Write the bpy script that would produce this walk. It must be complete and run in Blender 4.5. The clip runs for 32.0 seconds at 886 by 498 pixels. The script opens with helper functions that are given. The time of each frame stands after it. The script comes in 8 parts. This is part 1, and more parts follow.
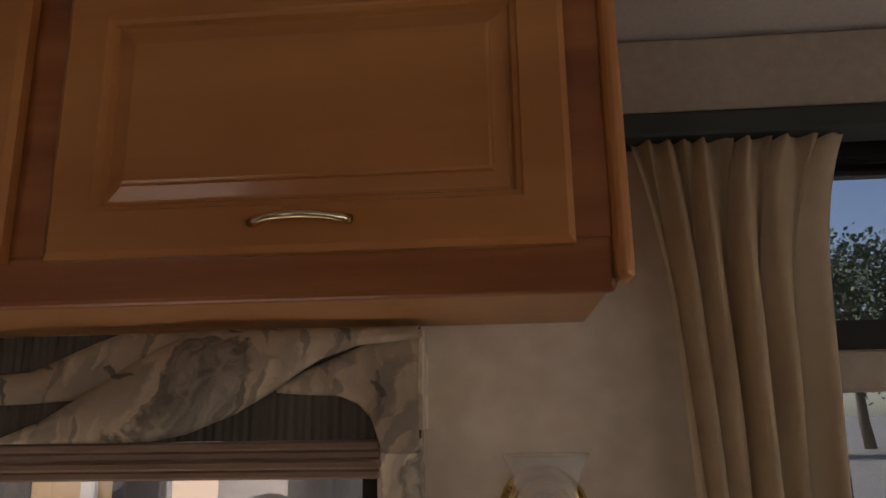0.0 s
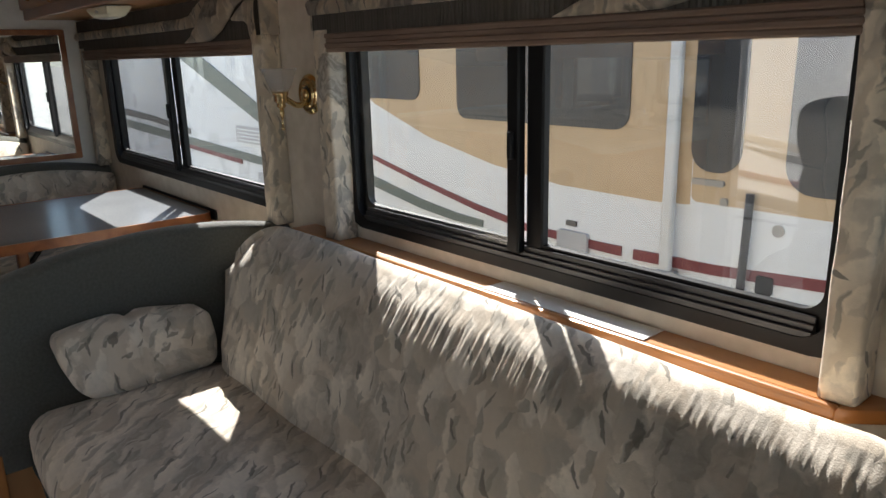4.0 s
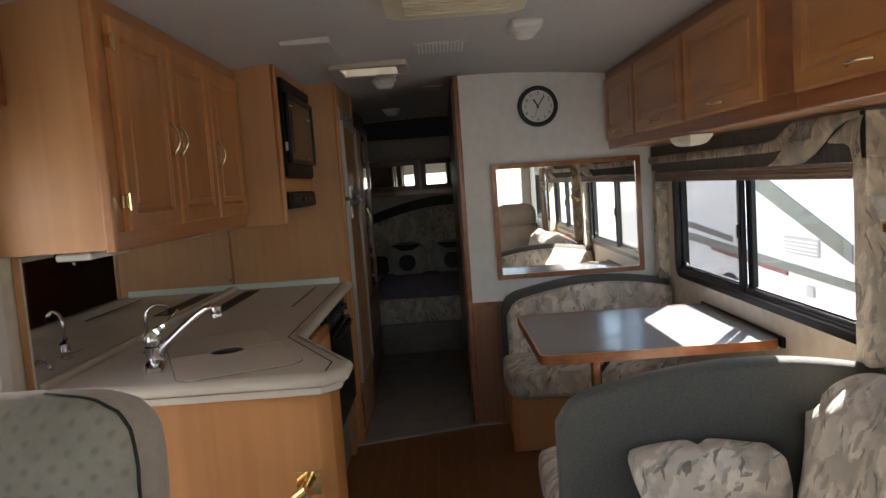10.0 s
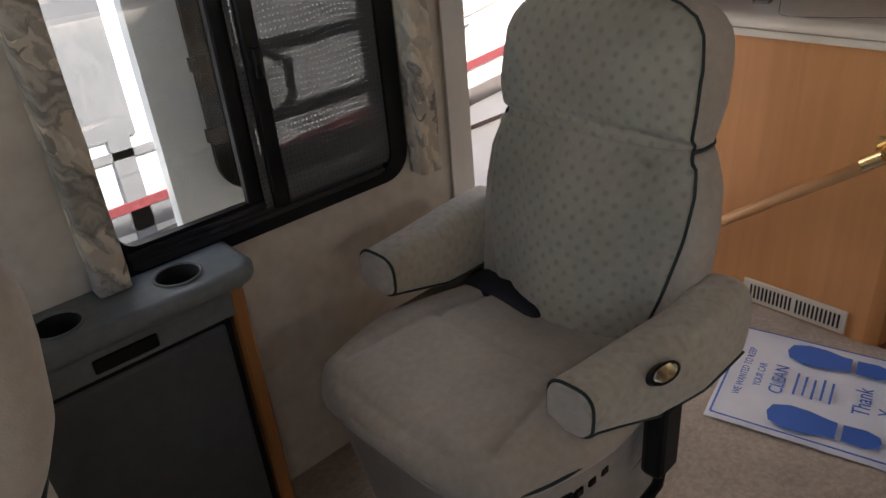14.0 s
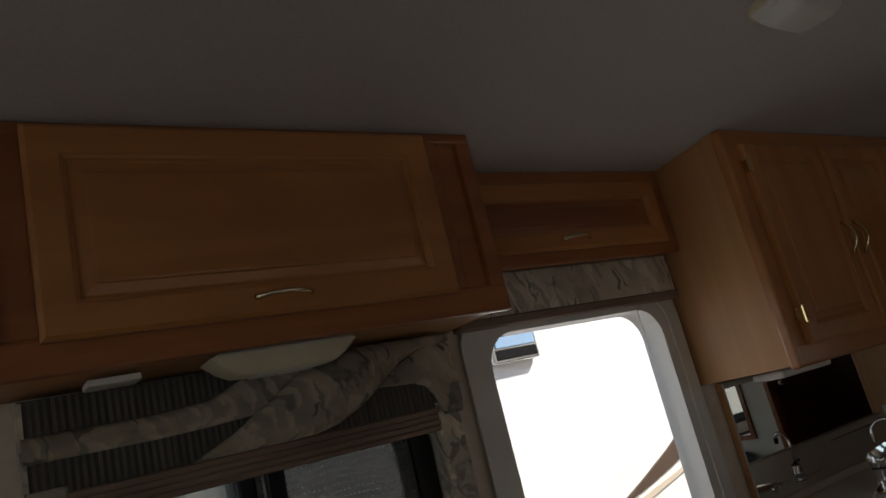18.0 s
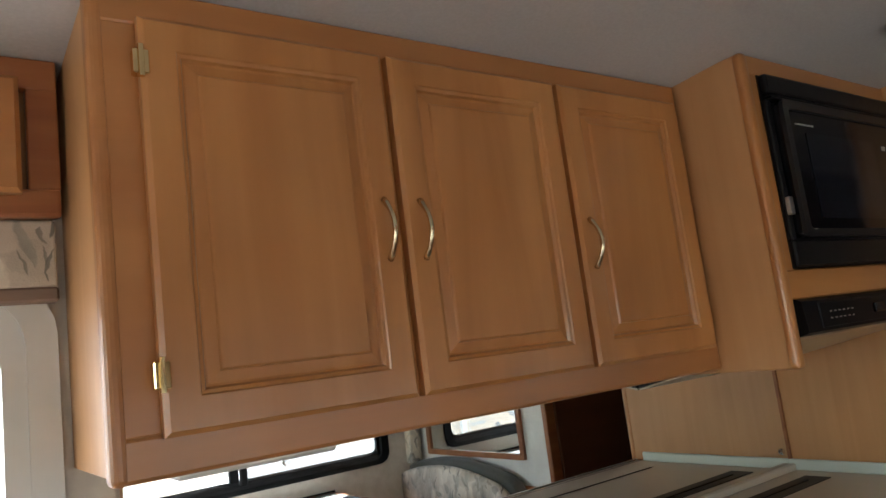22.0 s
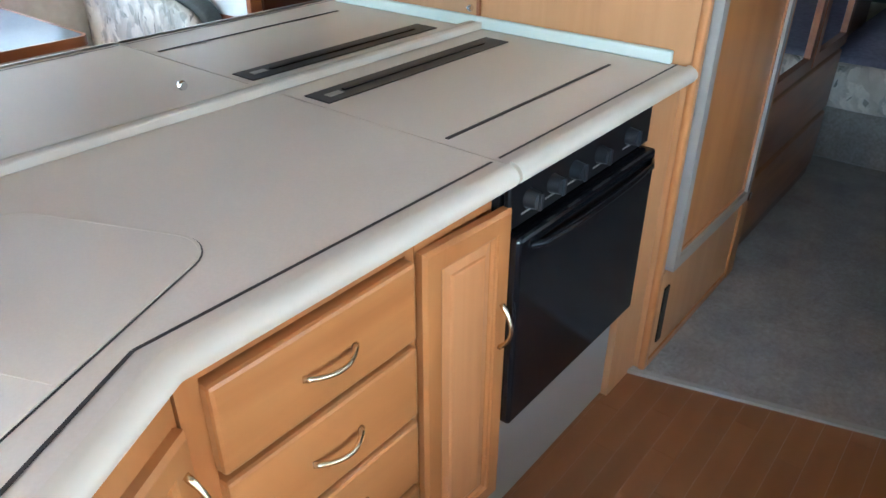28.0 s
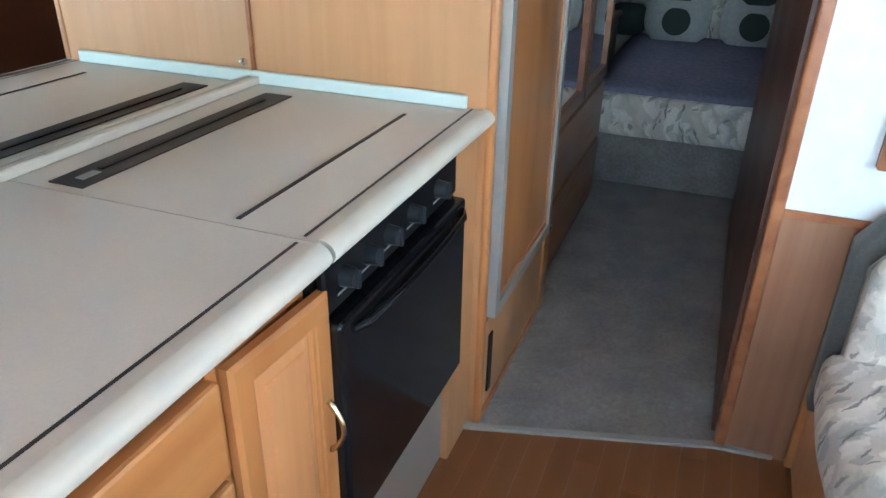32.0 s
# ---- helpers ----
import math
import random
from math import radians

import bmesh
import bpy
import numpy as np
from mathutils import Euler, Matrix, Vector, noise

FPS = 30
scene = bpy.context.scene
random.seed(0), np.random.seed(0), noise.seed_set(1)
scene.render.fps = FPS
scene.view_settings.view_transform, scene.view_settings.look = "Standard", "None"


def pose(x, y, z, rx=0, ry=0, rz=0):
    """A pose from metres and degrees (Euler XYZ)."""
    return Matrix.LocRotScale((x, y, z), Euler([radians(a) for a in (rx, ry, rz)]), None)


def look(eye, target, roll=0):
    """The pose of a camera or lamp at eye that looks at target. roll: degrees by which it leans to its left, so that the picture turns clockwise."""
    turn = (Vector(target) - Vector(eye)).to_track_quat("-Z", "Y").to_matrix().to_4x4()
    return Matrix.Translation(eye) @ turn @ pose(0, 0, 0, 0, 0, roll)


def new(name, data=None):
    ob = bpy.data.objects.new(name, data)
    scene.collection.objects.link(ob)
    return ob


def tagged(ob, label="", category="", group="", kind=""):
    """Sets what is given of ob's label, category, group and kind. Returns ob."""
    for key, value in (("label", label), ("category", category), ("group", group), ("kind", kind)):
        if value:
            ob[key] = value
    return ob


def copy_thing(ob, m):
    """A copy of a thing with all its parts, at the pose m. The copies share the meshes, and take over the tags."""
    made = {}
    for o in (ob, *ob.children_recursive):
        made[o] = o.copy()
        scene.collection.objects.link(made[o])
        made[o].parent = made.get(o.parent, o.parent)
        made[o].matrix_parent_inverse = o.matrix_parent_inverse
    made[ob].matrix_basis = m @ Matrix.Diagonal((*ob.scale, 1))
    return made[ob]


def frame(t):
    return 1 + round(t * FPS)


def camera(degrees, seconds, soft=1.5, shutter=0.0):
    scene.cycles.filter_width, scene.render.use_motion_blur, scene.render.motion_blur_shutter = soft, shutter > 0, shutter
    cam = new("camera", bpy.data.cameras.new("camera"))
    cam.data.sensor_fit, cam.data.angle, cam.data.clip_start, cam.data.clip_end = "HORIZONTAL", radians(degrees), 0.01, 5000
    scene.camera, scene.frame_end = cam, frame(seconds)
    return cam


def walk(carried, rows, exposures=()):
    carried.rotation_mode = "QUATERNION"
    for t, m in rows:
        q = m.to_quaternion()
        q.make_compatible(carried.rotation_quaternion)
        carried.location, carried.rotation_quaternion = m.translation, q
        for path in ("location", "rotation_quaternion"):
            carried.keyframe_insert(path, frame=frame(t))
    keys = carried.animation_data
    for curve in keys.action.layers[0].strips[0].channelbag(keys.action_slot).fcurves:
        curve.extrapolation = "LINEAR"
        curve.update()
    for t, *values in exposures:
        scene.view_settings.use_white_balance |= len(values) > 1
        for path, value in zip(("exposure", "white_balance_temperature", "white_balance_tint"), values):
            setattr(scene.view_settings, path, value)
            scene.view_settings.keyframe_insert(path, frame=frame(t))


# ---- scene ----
cam = camera(63.4, 32.0)
PATH = [
    (0, (-0.197, 0.067, 1.404), (-0.353, 2.006, 1.869), -0.9),
    (0.5, (-0.094, 0.074, 1.446), (-0.717, 1.952, 1.737), 1.0),
    (1, (-0.065, 0.052, 1.409), (-1.017, 1.772, 1.773), -0.8),
    (1.5, (-0.086, -0.021, 1.41), (-1.329, 1.519, 1.694), -1.4),
    (2, (-0.104, -0.083, 1.388), (-1.453, 1.377, 1.609), -0.6),
    (2.5, (-0.085, -0.036, 1.384), (-1.526, 1.35, 1.436), -0.7),
    (3, (-0.024, 0.023, 1.369), (-1.588, 1.264, 1.242), 1.2),
    (3.5, (0.017, 0.007, 1.355), (-1.589, 1.152, 1.027), -0.2),
    (3.8, (0.022, -0.042, 1.315), (-1.497, 1.195, 0.91), -0.4),
    (4, (0.033, -0.049, 1.322), (-1.444, 1.193, 0.798), -1.4),
    (4.5, (0.053, -0.112, 1.306), (-1.301, 1.087, 0.453), -3.1),
    (6.5, (-0.001, -0.13, 1.34), (-1.455, 0.818, 0.347), -3.3),
    (7, (-0.011, -0.109, 1.356), (-1.65, 0.698, 0.542), -4.0),
    (7.5, (-0.009, -0.113, 1.371), (-1.748, 0.606, 0.693), -3.5),
    (8, (-0.013, -0.107, 1.378), (-1.839, 0.512, 0.847), -4.2),
    (8.5, (-0.015, -0.109, 1.397), (-1.919, 0.377, 1.023), -4.2),
    (9, (-0.025, -0.106, 1.408), (-1.986, 0.229, 1.202), -4.4),
    (9.5, (-0.041, -0.133, 1.408), (-2.029, 0.007, 1.237), -4.6),
    (10, (-0.069, -0.178, 1.403), (-2.061, -0.18, 1.223), -4.1),
    (10.5, (-0.1, -0.167, 1.392), (-2.09, -0.284, 1.231), -4.3),
    (11, (-0.145, -0.069, 1.384), (-2.064, -0.612, 1.234), -2.9),
    (11.5, (-0.128, 0.013, 1.392), (-1.915, -0.869, 1.224), -3.2),
    (12, (-0.107, 0.049, 1.396), (-1.762, -1.029, 1.084), -5.3),
    (12.5, (-0.075, 0.049, 1.382), (-1.557, -1.195, 0.877), -6.5),
    (13, (-0.009, -0.017, 1.384), (-1.348, -1.334, 0.694), -4.3),
    (13.5, (-0.009, -0.053, 1.366), (-1.181, -1.406, 0.474), -4.3),
    (15.5, (0.015, -0.048, 1.349), (-1.102, -1.365, 0.34), -6.8),
    (16, (-0.013, -0.051, 1.333), (-1.276, -1.426, 0.615), -5.9),
    (16.5, (-0.056, -0.031, 1.326), (-1.33, -1.475, 0.785), -7.9),
    (17, (-0.084, 0.055, 1.319), (-1.269, -1.555, 1.343), -11.7),
    (17.5, (-0.121, 0.068, 1.343), (-1.306, -1.488, 1.761), -14.0),
    (18, (-0.181, 0.043, 1.362), (-1.309, -1.542, 1.824), -13.9),
    (18.5, (-0.355, -0.069, 1.337), (-1.705, -1.496, 1.711), -10.8),
    (19, (-0.524, -0.175, 1.346), (-1.979, -1.525, 1.593), -7.9),
    (19.5, (-0.774, -0.109, 1.329), (-2.175, -1.508, 1.609), -8.0),
    (20, (-1.03, -0.033, 1.385), (-2.351, -1.516, 1.617), -6.3),
    (20.5, (-1.236, -0.076, 1.4), (-2.572, -1.548, 1.622), -3.5),
    (21, (-1.416, -0.117, 1.4), (-2.756, -1.553, 1.773), -6.4),
    (21.5, (-1.641, -0.057, 1.43), (-2.832, -1.628, 1.769), -5.7),
    (22, (-1.768, -0.047, 1.399), (-2.941, -1.642, 1.683), -7.2),
    (22.5, (-1.927, -0.113, 1.419), (-3.298, -1.55, 1.657), -7.0),
    (23, (-2.093, -0.165, 1.437), (-3.644, -1.423, 1.557), -6.8),
    (23.5, (-2.338, -0.092, 1.461), (-3.896, -1.346, 1.514), -5.3),
    (24, (-2.493, 0.003, 1.474), (-4.07, -1.226, 1.542), -5.6),
    (24.5, (-2.525, 0.046, 1.468), (-4.121, -1.155, 1.566), -7.0),
    (25, (-2.524, 0.057, 1.465), (-4.145, -1.114, 1.468), -6.1),
    (25.5, (-2.538, 0.039, 1.449), (-4.153, -1.106, 1.163), -4.8),
    (27.5, (-2.439, -0.068, 1.392), (-3.853, -1.172, 0.508), -1.9),
    (28, (-2.279, -0.109, 1.387), (-3.623, -1.197, 0.38), 0.2),
    (28.5, (-2.099, -0.121, 1.394), (-3.252, -1.334, 0.298), -0.7),
    (29, (-2.013, -0.114, 1.406), (-3.074, -1.401, 0.301), -1.6),
    (29.5, (-1.966, -0.087, 1.406), (-2.994, -1.398, 0.299), -2.3),
    (30, (-1.932, -0.07, 1.406), (-2.919, -1.439, 0.333), -2.2),
    (30.5, (-1.969, -0.078, 1.401), (-2.947, -1.434, 0.303), -3.7),
    (31, (-2.107, -0.107, 1.382), (-3.271, -1.253, 0.227), -3.9),
    (31.5, (-2.276, -0.145, 1.382), (-3.729, -1.044, 0.343), 0.3),
    (32, (-2.415, -0.223, 1.365), (-4.081, -0.862, 0.462), 1.1),
]
EXPOSURE = [
    (0, 1.28, 7500, 27), (1, 2.68, 7500, 12), (2, 2.72, 6700, 11), (4, 1.3, 6250, 12), (7, 1.82, 6300, 13), (9, 2.15, 6400, 14),
    (10, 2.35, 6450, 15), (11, 2.1, 6450, 15), (12, 0.45, 6400, 14), (13, 0.7, 6400, 16), (15.5, 3.7, 6350, 17), (16, 3.66, 6300, 17),
    (17, 1.85, 6400, 15), (18, 0.5, 6400, 12), (19, 0.5, 6400, 12), (20, -0.05, 6300, 10), (20.5, 0.3, 6200, 10), (21, 1.27, 6150, 12),
    (22, 3.22, 6150, 9), (23, 3.85, 6000, 9), (24, 4.4, 5600, 9), (25, 5.0, 5400, 8), (27.5, 5.15, 5000, 6), (28, 5.1, 4900, 5),
    (29, 4.38, 4700, 4), (30, 3.95, 4600, 4), (31, 4.2, 4600, 4), (32, 5.15, 4850, 4)]
walk(cam, [(t, look(eye, target, roll)) for t, eye, target, roll in PATH], EXPOSURE)

# ---- light ----
SUN = Vector((-1.42, 1.0, 1.57)).normalized()
world = bpy.data.worlds.new("world")
scene.world = world
world.use_nodes = True
wn = world.node_tree
sky = wn.nodes.new("ShaderNodeTexSky")
sky.sky_type, sky.sun_disc = "NISHITA", False
sky.sun_elevation = math.asin(SUN.z)
sky.sun_rotation = math.atan2(SUN.x, SUN.y)
wn.nodes["Background"].inputs["Strength"].default_value = 0.15
wn.links.new(sky.outputs[0], wn.nodes["Background"].inputs["Color"])
sun = new("sun", bpy.data.lights.new("sun", "SUN"))
sun.data.energy, sun.data.angle, sun.data.color = 5.0, radians(0.53), (1.0, 0.95, 0.87)
sun.matrix_world = Matrix.Translation((0, 0, 8)) @ SUN.to_track_quat("Z", "Y").to_matrix().to_4x4()


XGLASS = 1.72                  # just inside the windshield


def window_light(name, x0, x1, y, z0, z1, turn, watts, color=(1.0, 0.97, 0.93)):
    """Daylight that comes in through an opening."""
    ob = new(name, bpy.data.lights.new(name, "AREA"))
    ob.data.shape, ob.data.size, ob.data.size_y = "RECTANGLE", x1 - x0, z1 - z0
    ob.data.energy, ob.data.color = watts, color
    ob.matrix_world = Matrix.Translation(((x0 + x1) / 2, y, (z0 + z1) / 2)) @ Matrix.Rotation(radians(turn), 4, "X")


window_light("daylight_window_1", -3.84, -2.22, 1.115, 0.89, 1.38, -90, 0.55, (0.93, 0.97, 1.0))
window_light("daylight_window_2", -1.64, -0.40, 1.115, 0.89, 1.38, -90, 0.32, (0.93, 0.97, 1.0))
window_light("daylight_door", -1.85, -1.24, -1.40, -0.1, 1.52, 90, 0.45)
window_light("daylight_cab_window", 0.30, 1.10, 1.115, 0.95, 1.66, -90, 0.5, (0.93, 0.97, 1.0))
window_light("daylight_passenger_window", 0.37, 1.10, -1.40, 0.95, 1.57, 90, 0.3)
front_glass = new("daylight_windshield", bpy.data.lights.new("daylight_windshield", "AREA"))
front_glass.data.shape, front_glass.data.size, front_glass.data.size_y = "RECTANGLE", 0.75, 2.1
front_glass.data.energy, front_glass.data.color = 1.25, (1.0, 0.97, 0.93)
front_glass.matrix_world = Matrix.Translation((XGLASS, -0.14, 1.25)) @ Matrix.Rotation(radians(90), 4, "Y")

# ---- materials ----
def mat(name, col, rough=0.5, metal=0.0, **kw):
    """A principled material; var: second colour, scale: its grain in 1/m, stretch: grain stretch, bump: relief."""
    m = bpy.data.materials.new(name)
    m.use_nodes = True
    t = m.node_tree
    b = t.nodes["Principled BSDF"]
    b.inputs["Base Color"].default_value = (*col, 1)
    b.inputs["Roughness"].default_value = rough
    b.inputs["Metallic"].default_value = metal
    if "spec" in kw:
        b.inputs["Specular IOR Level"].default_value = kw["spec"]
    if "sheen" in kw:
        b.inputs["Sheen Weight"].default_value = kw["sheen"]
    if "coat" in kw:
        b.inputs["Coat Weight"].default_value, b.inputs["Coat Roughness"].default_value = kw["coat"], 0.15
    if "var" in kw or "bump" in kw:
        co = t.nodes.new("ShaderNodeTexCoord")
        mp = t.nodes.new("ShaderNodeMapping")
        mp.inputs["Scale"].default_value = kw.get("stretch", (1, 1, 1))
        t.links.new(co.outputs["Object"], mp.inputs["Vector"])
        n1 = t.nodes.new("ShaderNodeTexNoise")
        n1.inputs["Scale"].default_value = kw.get("scale", 8)
        n1.inputs["Detail"].default_value = kw.get("detail", 5)
        n1.inputs["Distortion"].default_value = kw.get("warp", 0.0)
        t.links.new(mp.outputs[0], n1.inputs["Vector"])
        n2 = t.nodes.new("ShaderNodeTexNoise")
        n2.inputs["Scale"].default_value = kw.get("broad", 2.5)
        t.links.new(co.outputs["Object"], n2.inputs["Vector"])
        if "var" in kw:
            r = t.nodes.new("ShaderNodeValToRGB")
            r.color_ramp.elements[0].position, r.color_ramp.elements[1].position = kw.get("ramp", (0.35, 0.7))
            r.color_ramp.elements[0].color = (*col, 1)
            r.color_ramp.elements[1].color = (*kw["var"], 1)
            t.links.new(n1.outputs["Fac"], r.inputs[0])
            mix = t.nodes.new("ShaderNodeMix")
            mix.data_type, mix.blend_type = "RGBA", "MULTIPLY"
            mix.inputs["Factor"].default_value = kw.get("mottle", 0.35)
            t.links.new(r.outputs[0], mix.inputs["A"])
            hi = t.nodes.new("ShaderNodeMapRange")
            hi.inputs["From Min"].default_value, hi.inputs["From Max"].default_value = 0.3, 0.7
            hi.inputs["To Min"].default_value, hi.inputs["To Max"].default_value = 0.55, 1.25
            t.links.new(n2.outputs["Fac"], hi.inputs["Value"])
            t.links.new(hi.outputs[0], mix.inputs["B"])
            last = mix.outputs["Result"]
            if kw.get("each"):
                oi = t.nodes.new("ShaderNodeObjectInfo")
                hs = t.nodes.new("ShaderNodeHueSaturation")
                mr = t.nodes.new("ShaderNodeMapRange")
                mr.inputs["To Min"].default_value, mr.inputs["To Max"].default_value = 1 - kw["each"], 1 + kw["each"]
                t.links.new(oi.outputs["Random"], mr.inputs["Value"])
                t.links.new(mr.outputs[0], hs.inputs["Value"])
                t.links.new(last, hs.inputs["Color"])
                last = hs.outputs[0]
            t.links.new(last, b.inputs["Base Color"])
            rr = t.nodes.new("ShaderNodeMapRange")
            rr.inputs["To Min"].default_value, rr.inputs["To Max"].default_value = max(0.02, rough - 0.12), min(1, rough + 0.12)
            t.links.new(n2.outputs["Fac"], rr.inputs["Value"])
            t.links.new(rr.outputs[0], b.inputs["Roughness"])
        if "bump" in kw:
            bp = t.nodes.new("ShaderNodeBump")
            bp.inputs["Strength"].default_value = kw["bump"]
            bp.inputs["Distance"].default_value = kw.get("depth", 0.002)
            src = n1
            if "bscale" in kw:
                src = t.nodes.new("ShaderNodeTexNoise")
                src.inputs["Scale"].default_value = kw["bscale"]
                src.inputs["Detail"].default_value = 3
                t.links.new(co.outputs["Object"], src.inputs["Vector"])
            t.links.new(src.outputs["Fac"], bp.inputs["Height"])
            t.links.new(bp.outputs[0], b.inputs["Normal"])
    return m


def floral(name, base, layers, bloom):
    """Printed upholstery: brushed leaves in greys and tans over a cream ground, with a fine weave and soft creases.
    layers: tone, leaves per metre, turn, half width and half length of a leaf, share left out, strength.
    bloom: blossoms per metre, their share left out, strength."""
    m = bpy.data.materials.new(name)
    m.use_nodes = True
    t = m.node_tree
    b = t.nodes["Principled BSDF"]
    b.inputs["Roughness"].default_value = 0.92
    b.inputs["Sheen Weight"].default_value = 0.2
    co = t.nodes.new("ShaderNodeTexCoord")
    wob = t.nodes.new("ShaderNodeTexNoise")
    wob.inputs["Scale"].default_value, wob.inputs["Detail"].default_value = 13, 4
    t.links.new(co.outputs["Object"], wob.inputs["Vector"])
    add = t.nodes.new("ShaderNodeVectorMath")
    add.operation = "MULTIPLY_ADD"
    add.inputs[1].default_value = (0.055, 0.055, 0.055)
    t.links.new(wob.outputs["Color"], add.inputs[0])
    t.links.new(co.outputs["Object"], add.inputs[2])
    grain = t.nodes.new("ShaderNodeTexNoise")
    grain.inputs["Scale"].default_value, grain.inputs["Detail"].default_value = 85, 4
    t.links.new(co.outputs["Object"], grain.inputs["Vector"])

    def math_(op, a, c=None, d=None):
        nd = t.nodes.new("ShaderNodeMath")
        nd.operation = op
        for k, q in enumerate((a, c, d)):
            if q is None:
                continue
            if isinstance(q, (int, float)):
                nd.inputs[k].default_value = q
            else:
                t.links.new(q, nd.inputs[k])
        return nd.outputs[0]
    # cloth coordinates: across, and down the drape
    sp = t.nodes.new("ShaderNodeSeparateXYZ")
    t.links.new(add.outputs[0], sp.inputs[0])
    uv = t.nodes.new("ShaderNodeCombineXYZ")
    t.links.new(math_("ADD", sp.outputs[0], sp.outputs[1]), uv.inputs[0])
    t.links.new(math_("MULTIPLY_ADD", sp.outputs[0], -0.5, math_("MULTIPLY_ADD", sp.outputs[1], 0.7, sp.outputs[2])), uv.inputs[1])
    gr = t.nodes.new("ShaderNodeValToRGB")
    gr.color_ramp.elements[0].position, gr.color_ramp.elements[1].position = 0.3, 0.65
    gr.color_ramp.elements[0].color = (base[0] * 0.80, base[1] * 0.78, base[2] * 0.75, 1)
    gr.color_ramp.elements[1].color = (*base, 1)
    t.links.new(wob.outputs["Fac"], gr.inputs[0])
    last = gr.outputs[0]
    for k, (tone, sc, turn, wide, long_, out, power) in enumerate(layers):
        mp = t.nodes.new("ShaderNodeMapping")
        mp.inputs["Rotation"].default_value = (0, 0, radians(turn))
        mp.inputs["Location"].default_value = (0.31 * k, 0.17 * k, 0)
        t.links.new(uv.outputs[0], mp.inputs["Vector"])
        v = t.nodes.new("ShaderNodeTexVoronoi")
        v.voronoi_dimensions = "2D"
        v.inputs["Scale"].default_value = sc
        t.links.new(mp.outputs[0], v.inputs["Vector"])
        df = t.nodes.new("ShaderNodeVectorMath")
        df.operation = "SUBTRACT"
        t.links.new(mp.outputs[0], df.inputs[0])
        t.links.new(v.outputs["Position"], df.inputs[1])
        lo = t.nodes.new("ShaderNodeSeparateXYZ")
        t.links.new(df.outputs[0], lo.inputs[0])
        sep = t.nodes.new("ShaderNodeSeparateColor")
        t.links.new(v.outputs["Color"], sep.inputs[0])
        side = math_("MULTIPLY", lo.outputs[0], sc / wide)
        along = math_("MULTIPLY", lo.outputs[1], sc / long_)
        shape = math_("ADD", math_("ABSOLUTE", side), math_("MULTIPLY", along, along))
        shape = math_("MULTIPLY", shape, math_("MULTIPLY_ADD", sep.outputs[2], 0.7, 0.75))
        shape = math_("MULTIPLY_ADD", grain.outputs["Fac"], 0.9, shape)
        r = t.nodes.new("ShaderNodeMapRange")
        r.inputs["From Min"].default_value, r.inputs["From Max"].default_value = 1.22, 1.62
        r.inputs["To Min"].default_value, r.inputs["To Max"].default_value = power, 0.0
        t.links.new(shape, r.inputs["Value"])
        fac = math_("MULTIPLY", r.outputs[0], math_("GREATER_THAN", sep.outputs[0], out))
        # each leaf is brushed, dark along one side and pale along the other
        br = t.nodes.new("ShaderNodeMix")
        br.data_type = "RGBA"
        br.inputs["A"].default_value = (*[min(1, c * 1.22) for c in tone], 1)
        br.inputs["B"].default_value = (*[c * 0.72 for c in tone], 1)
        shade = math_("MULTIPLY_ADD", side, 0.32, math_("MULTIPLY_ADD", grain.outputs["Fac"], 0.6, 0.1))
        t.links.new(shade, br.inputs["Factor"])
        mix = t.nodes.new("ShaderNodeMix")
        mix.data_type = "RGBA"
        t.links.new(fac, mix.inputs["Factor"])
        t.links.new(last, mix.inputs["A"])
        t.links.new(br.outputs["Result"], mix.inputs["B"])
        last = mix.outputs["Result"]
    # large brushed blossoms, sparsely strewn, each dark along its ragged rim
    v = t.nodes.new("ShaderNodeTexVoronoi")
    v.voronoi_dimensions = "2D"
    v.inputs["Scale"].default_value = bloom[0]
    t.links.new(uv.outputs[0], v.inputs["Vector"])
    sep = t.nodes.new("ShaderNodeSeparateColor")
    t.links.new(v.outputs["Color"], sep.inputs[0])
    petal = t.nodes.new("ShaderNodeTexNoise")
    petal.inputs["Scale"].default_value, petal.inputs["Detail"].default_value, petal.inputs["Distortion"].default_value = 24, 2, 1.6
    t.links.new(uv.outputs[0], petal.inputs["Vector"])
    reach = math_("MULTIPLY_ADD", petal.outputs["Fac"], 0.22, math_("MULTIPLY_ADD", grain.outputs["Fac"], 0.10, v.outputs["Distance"]))
    here = math_("GREATER_THAN", sep.outputs[1], bloom[1])
    for tones, lo_, hi_, power in ((((0.13, 0.12, 0.10), (0.22, 0.20, 0.17)), 0.49, 0.53, bloom[2] * 0.9), (((0.25, 0.23, 0.195), (0.53, 0.48, 0.405)), 0.455, 0.485, bloom[2])):
        edge_ = t.nodes.new("ShaderNodeMapRange")
        edge_.inputs["From Min"].default_value, edge_.inputs["From Max"].default_value = lo_, hi_
        edge_.inputs["To Min"].default_value, edge_.inputs["To Max"].default_value = power, 0.0
        t.links.new(reach, edge_.inputs["Value"])
        pr_ = t.nodes.new("ShaderNodeValToRGB")
        pr_.color_ramp.elements[0].position, pr_.color_ramp.elements[1].position = 0.36, 0.60
        pr_.color_ramp.elements[0].color, pr_.color_ramp.elements[1].color = (*tones[0], 1), (*tones[1], 1)
        t.links.new(petal.outputs["Fac"], pr_.inputs[0])
        bl = t.nodes.new("ShaderNodeMix")
        bl.data_type = "RGBA"
        t.links.new(math_("MULTIPLY", edge_.outputs[0], here), bl.inputs["Factor"])
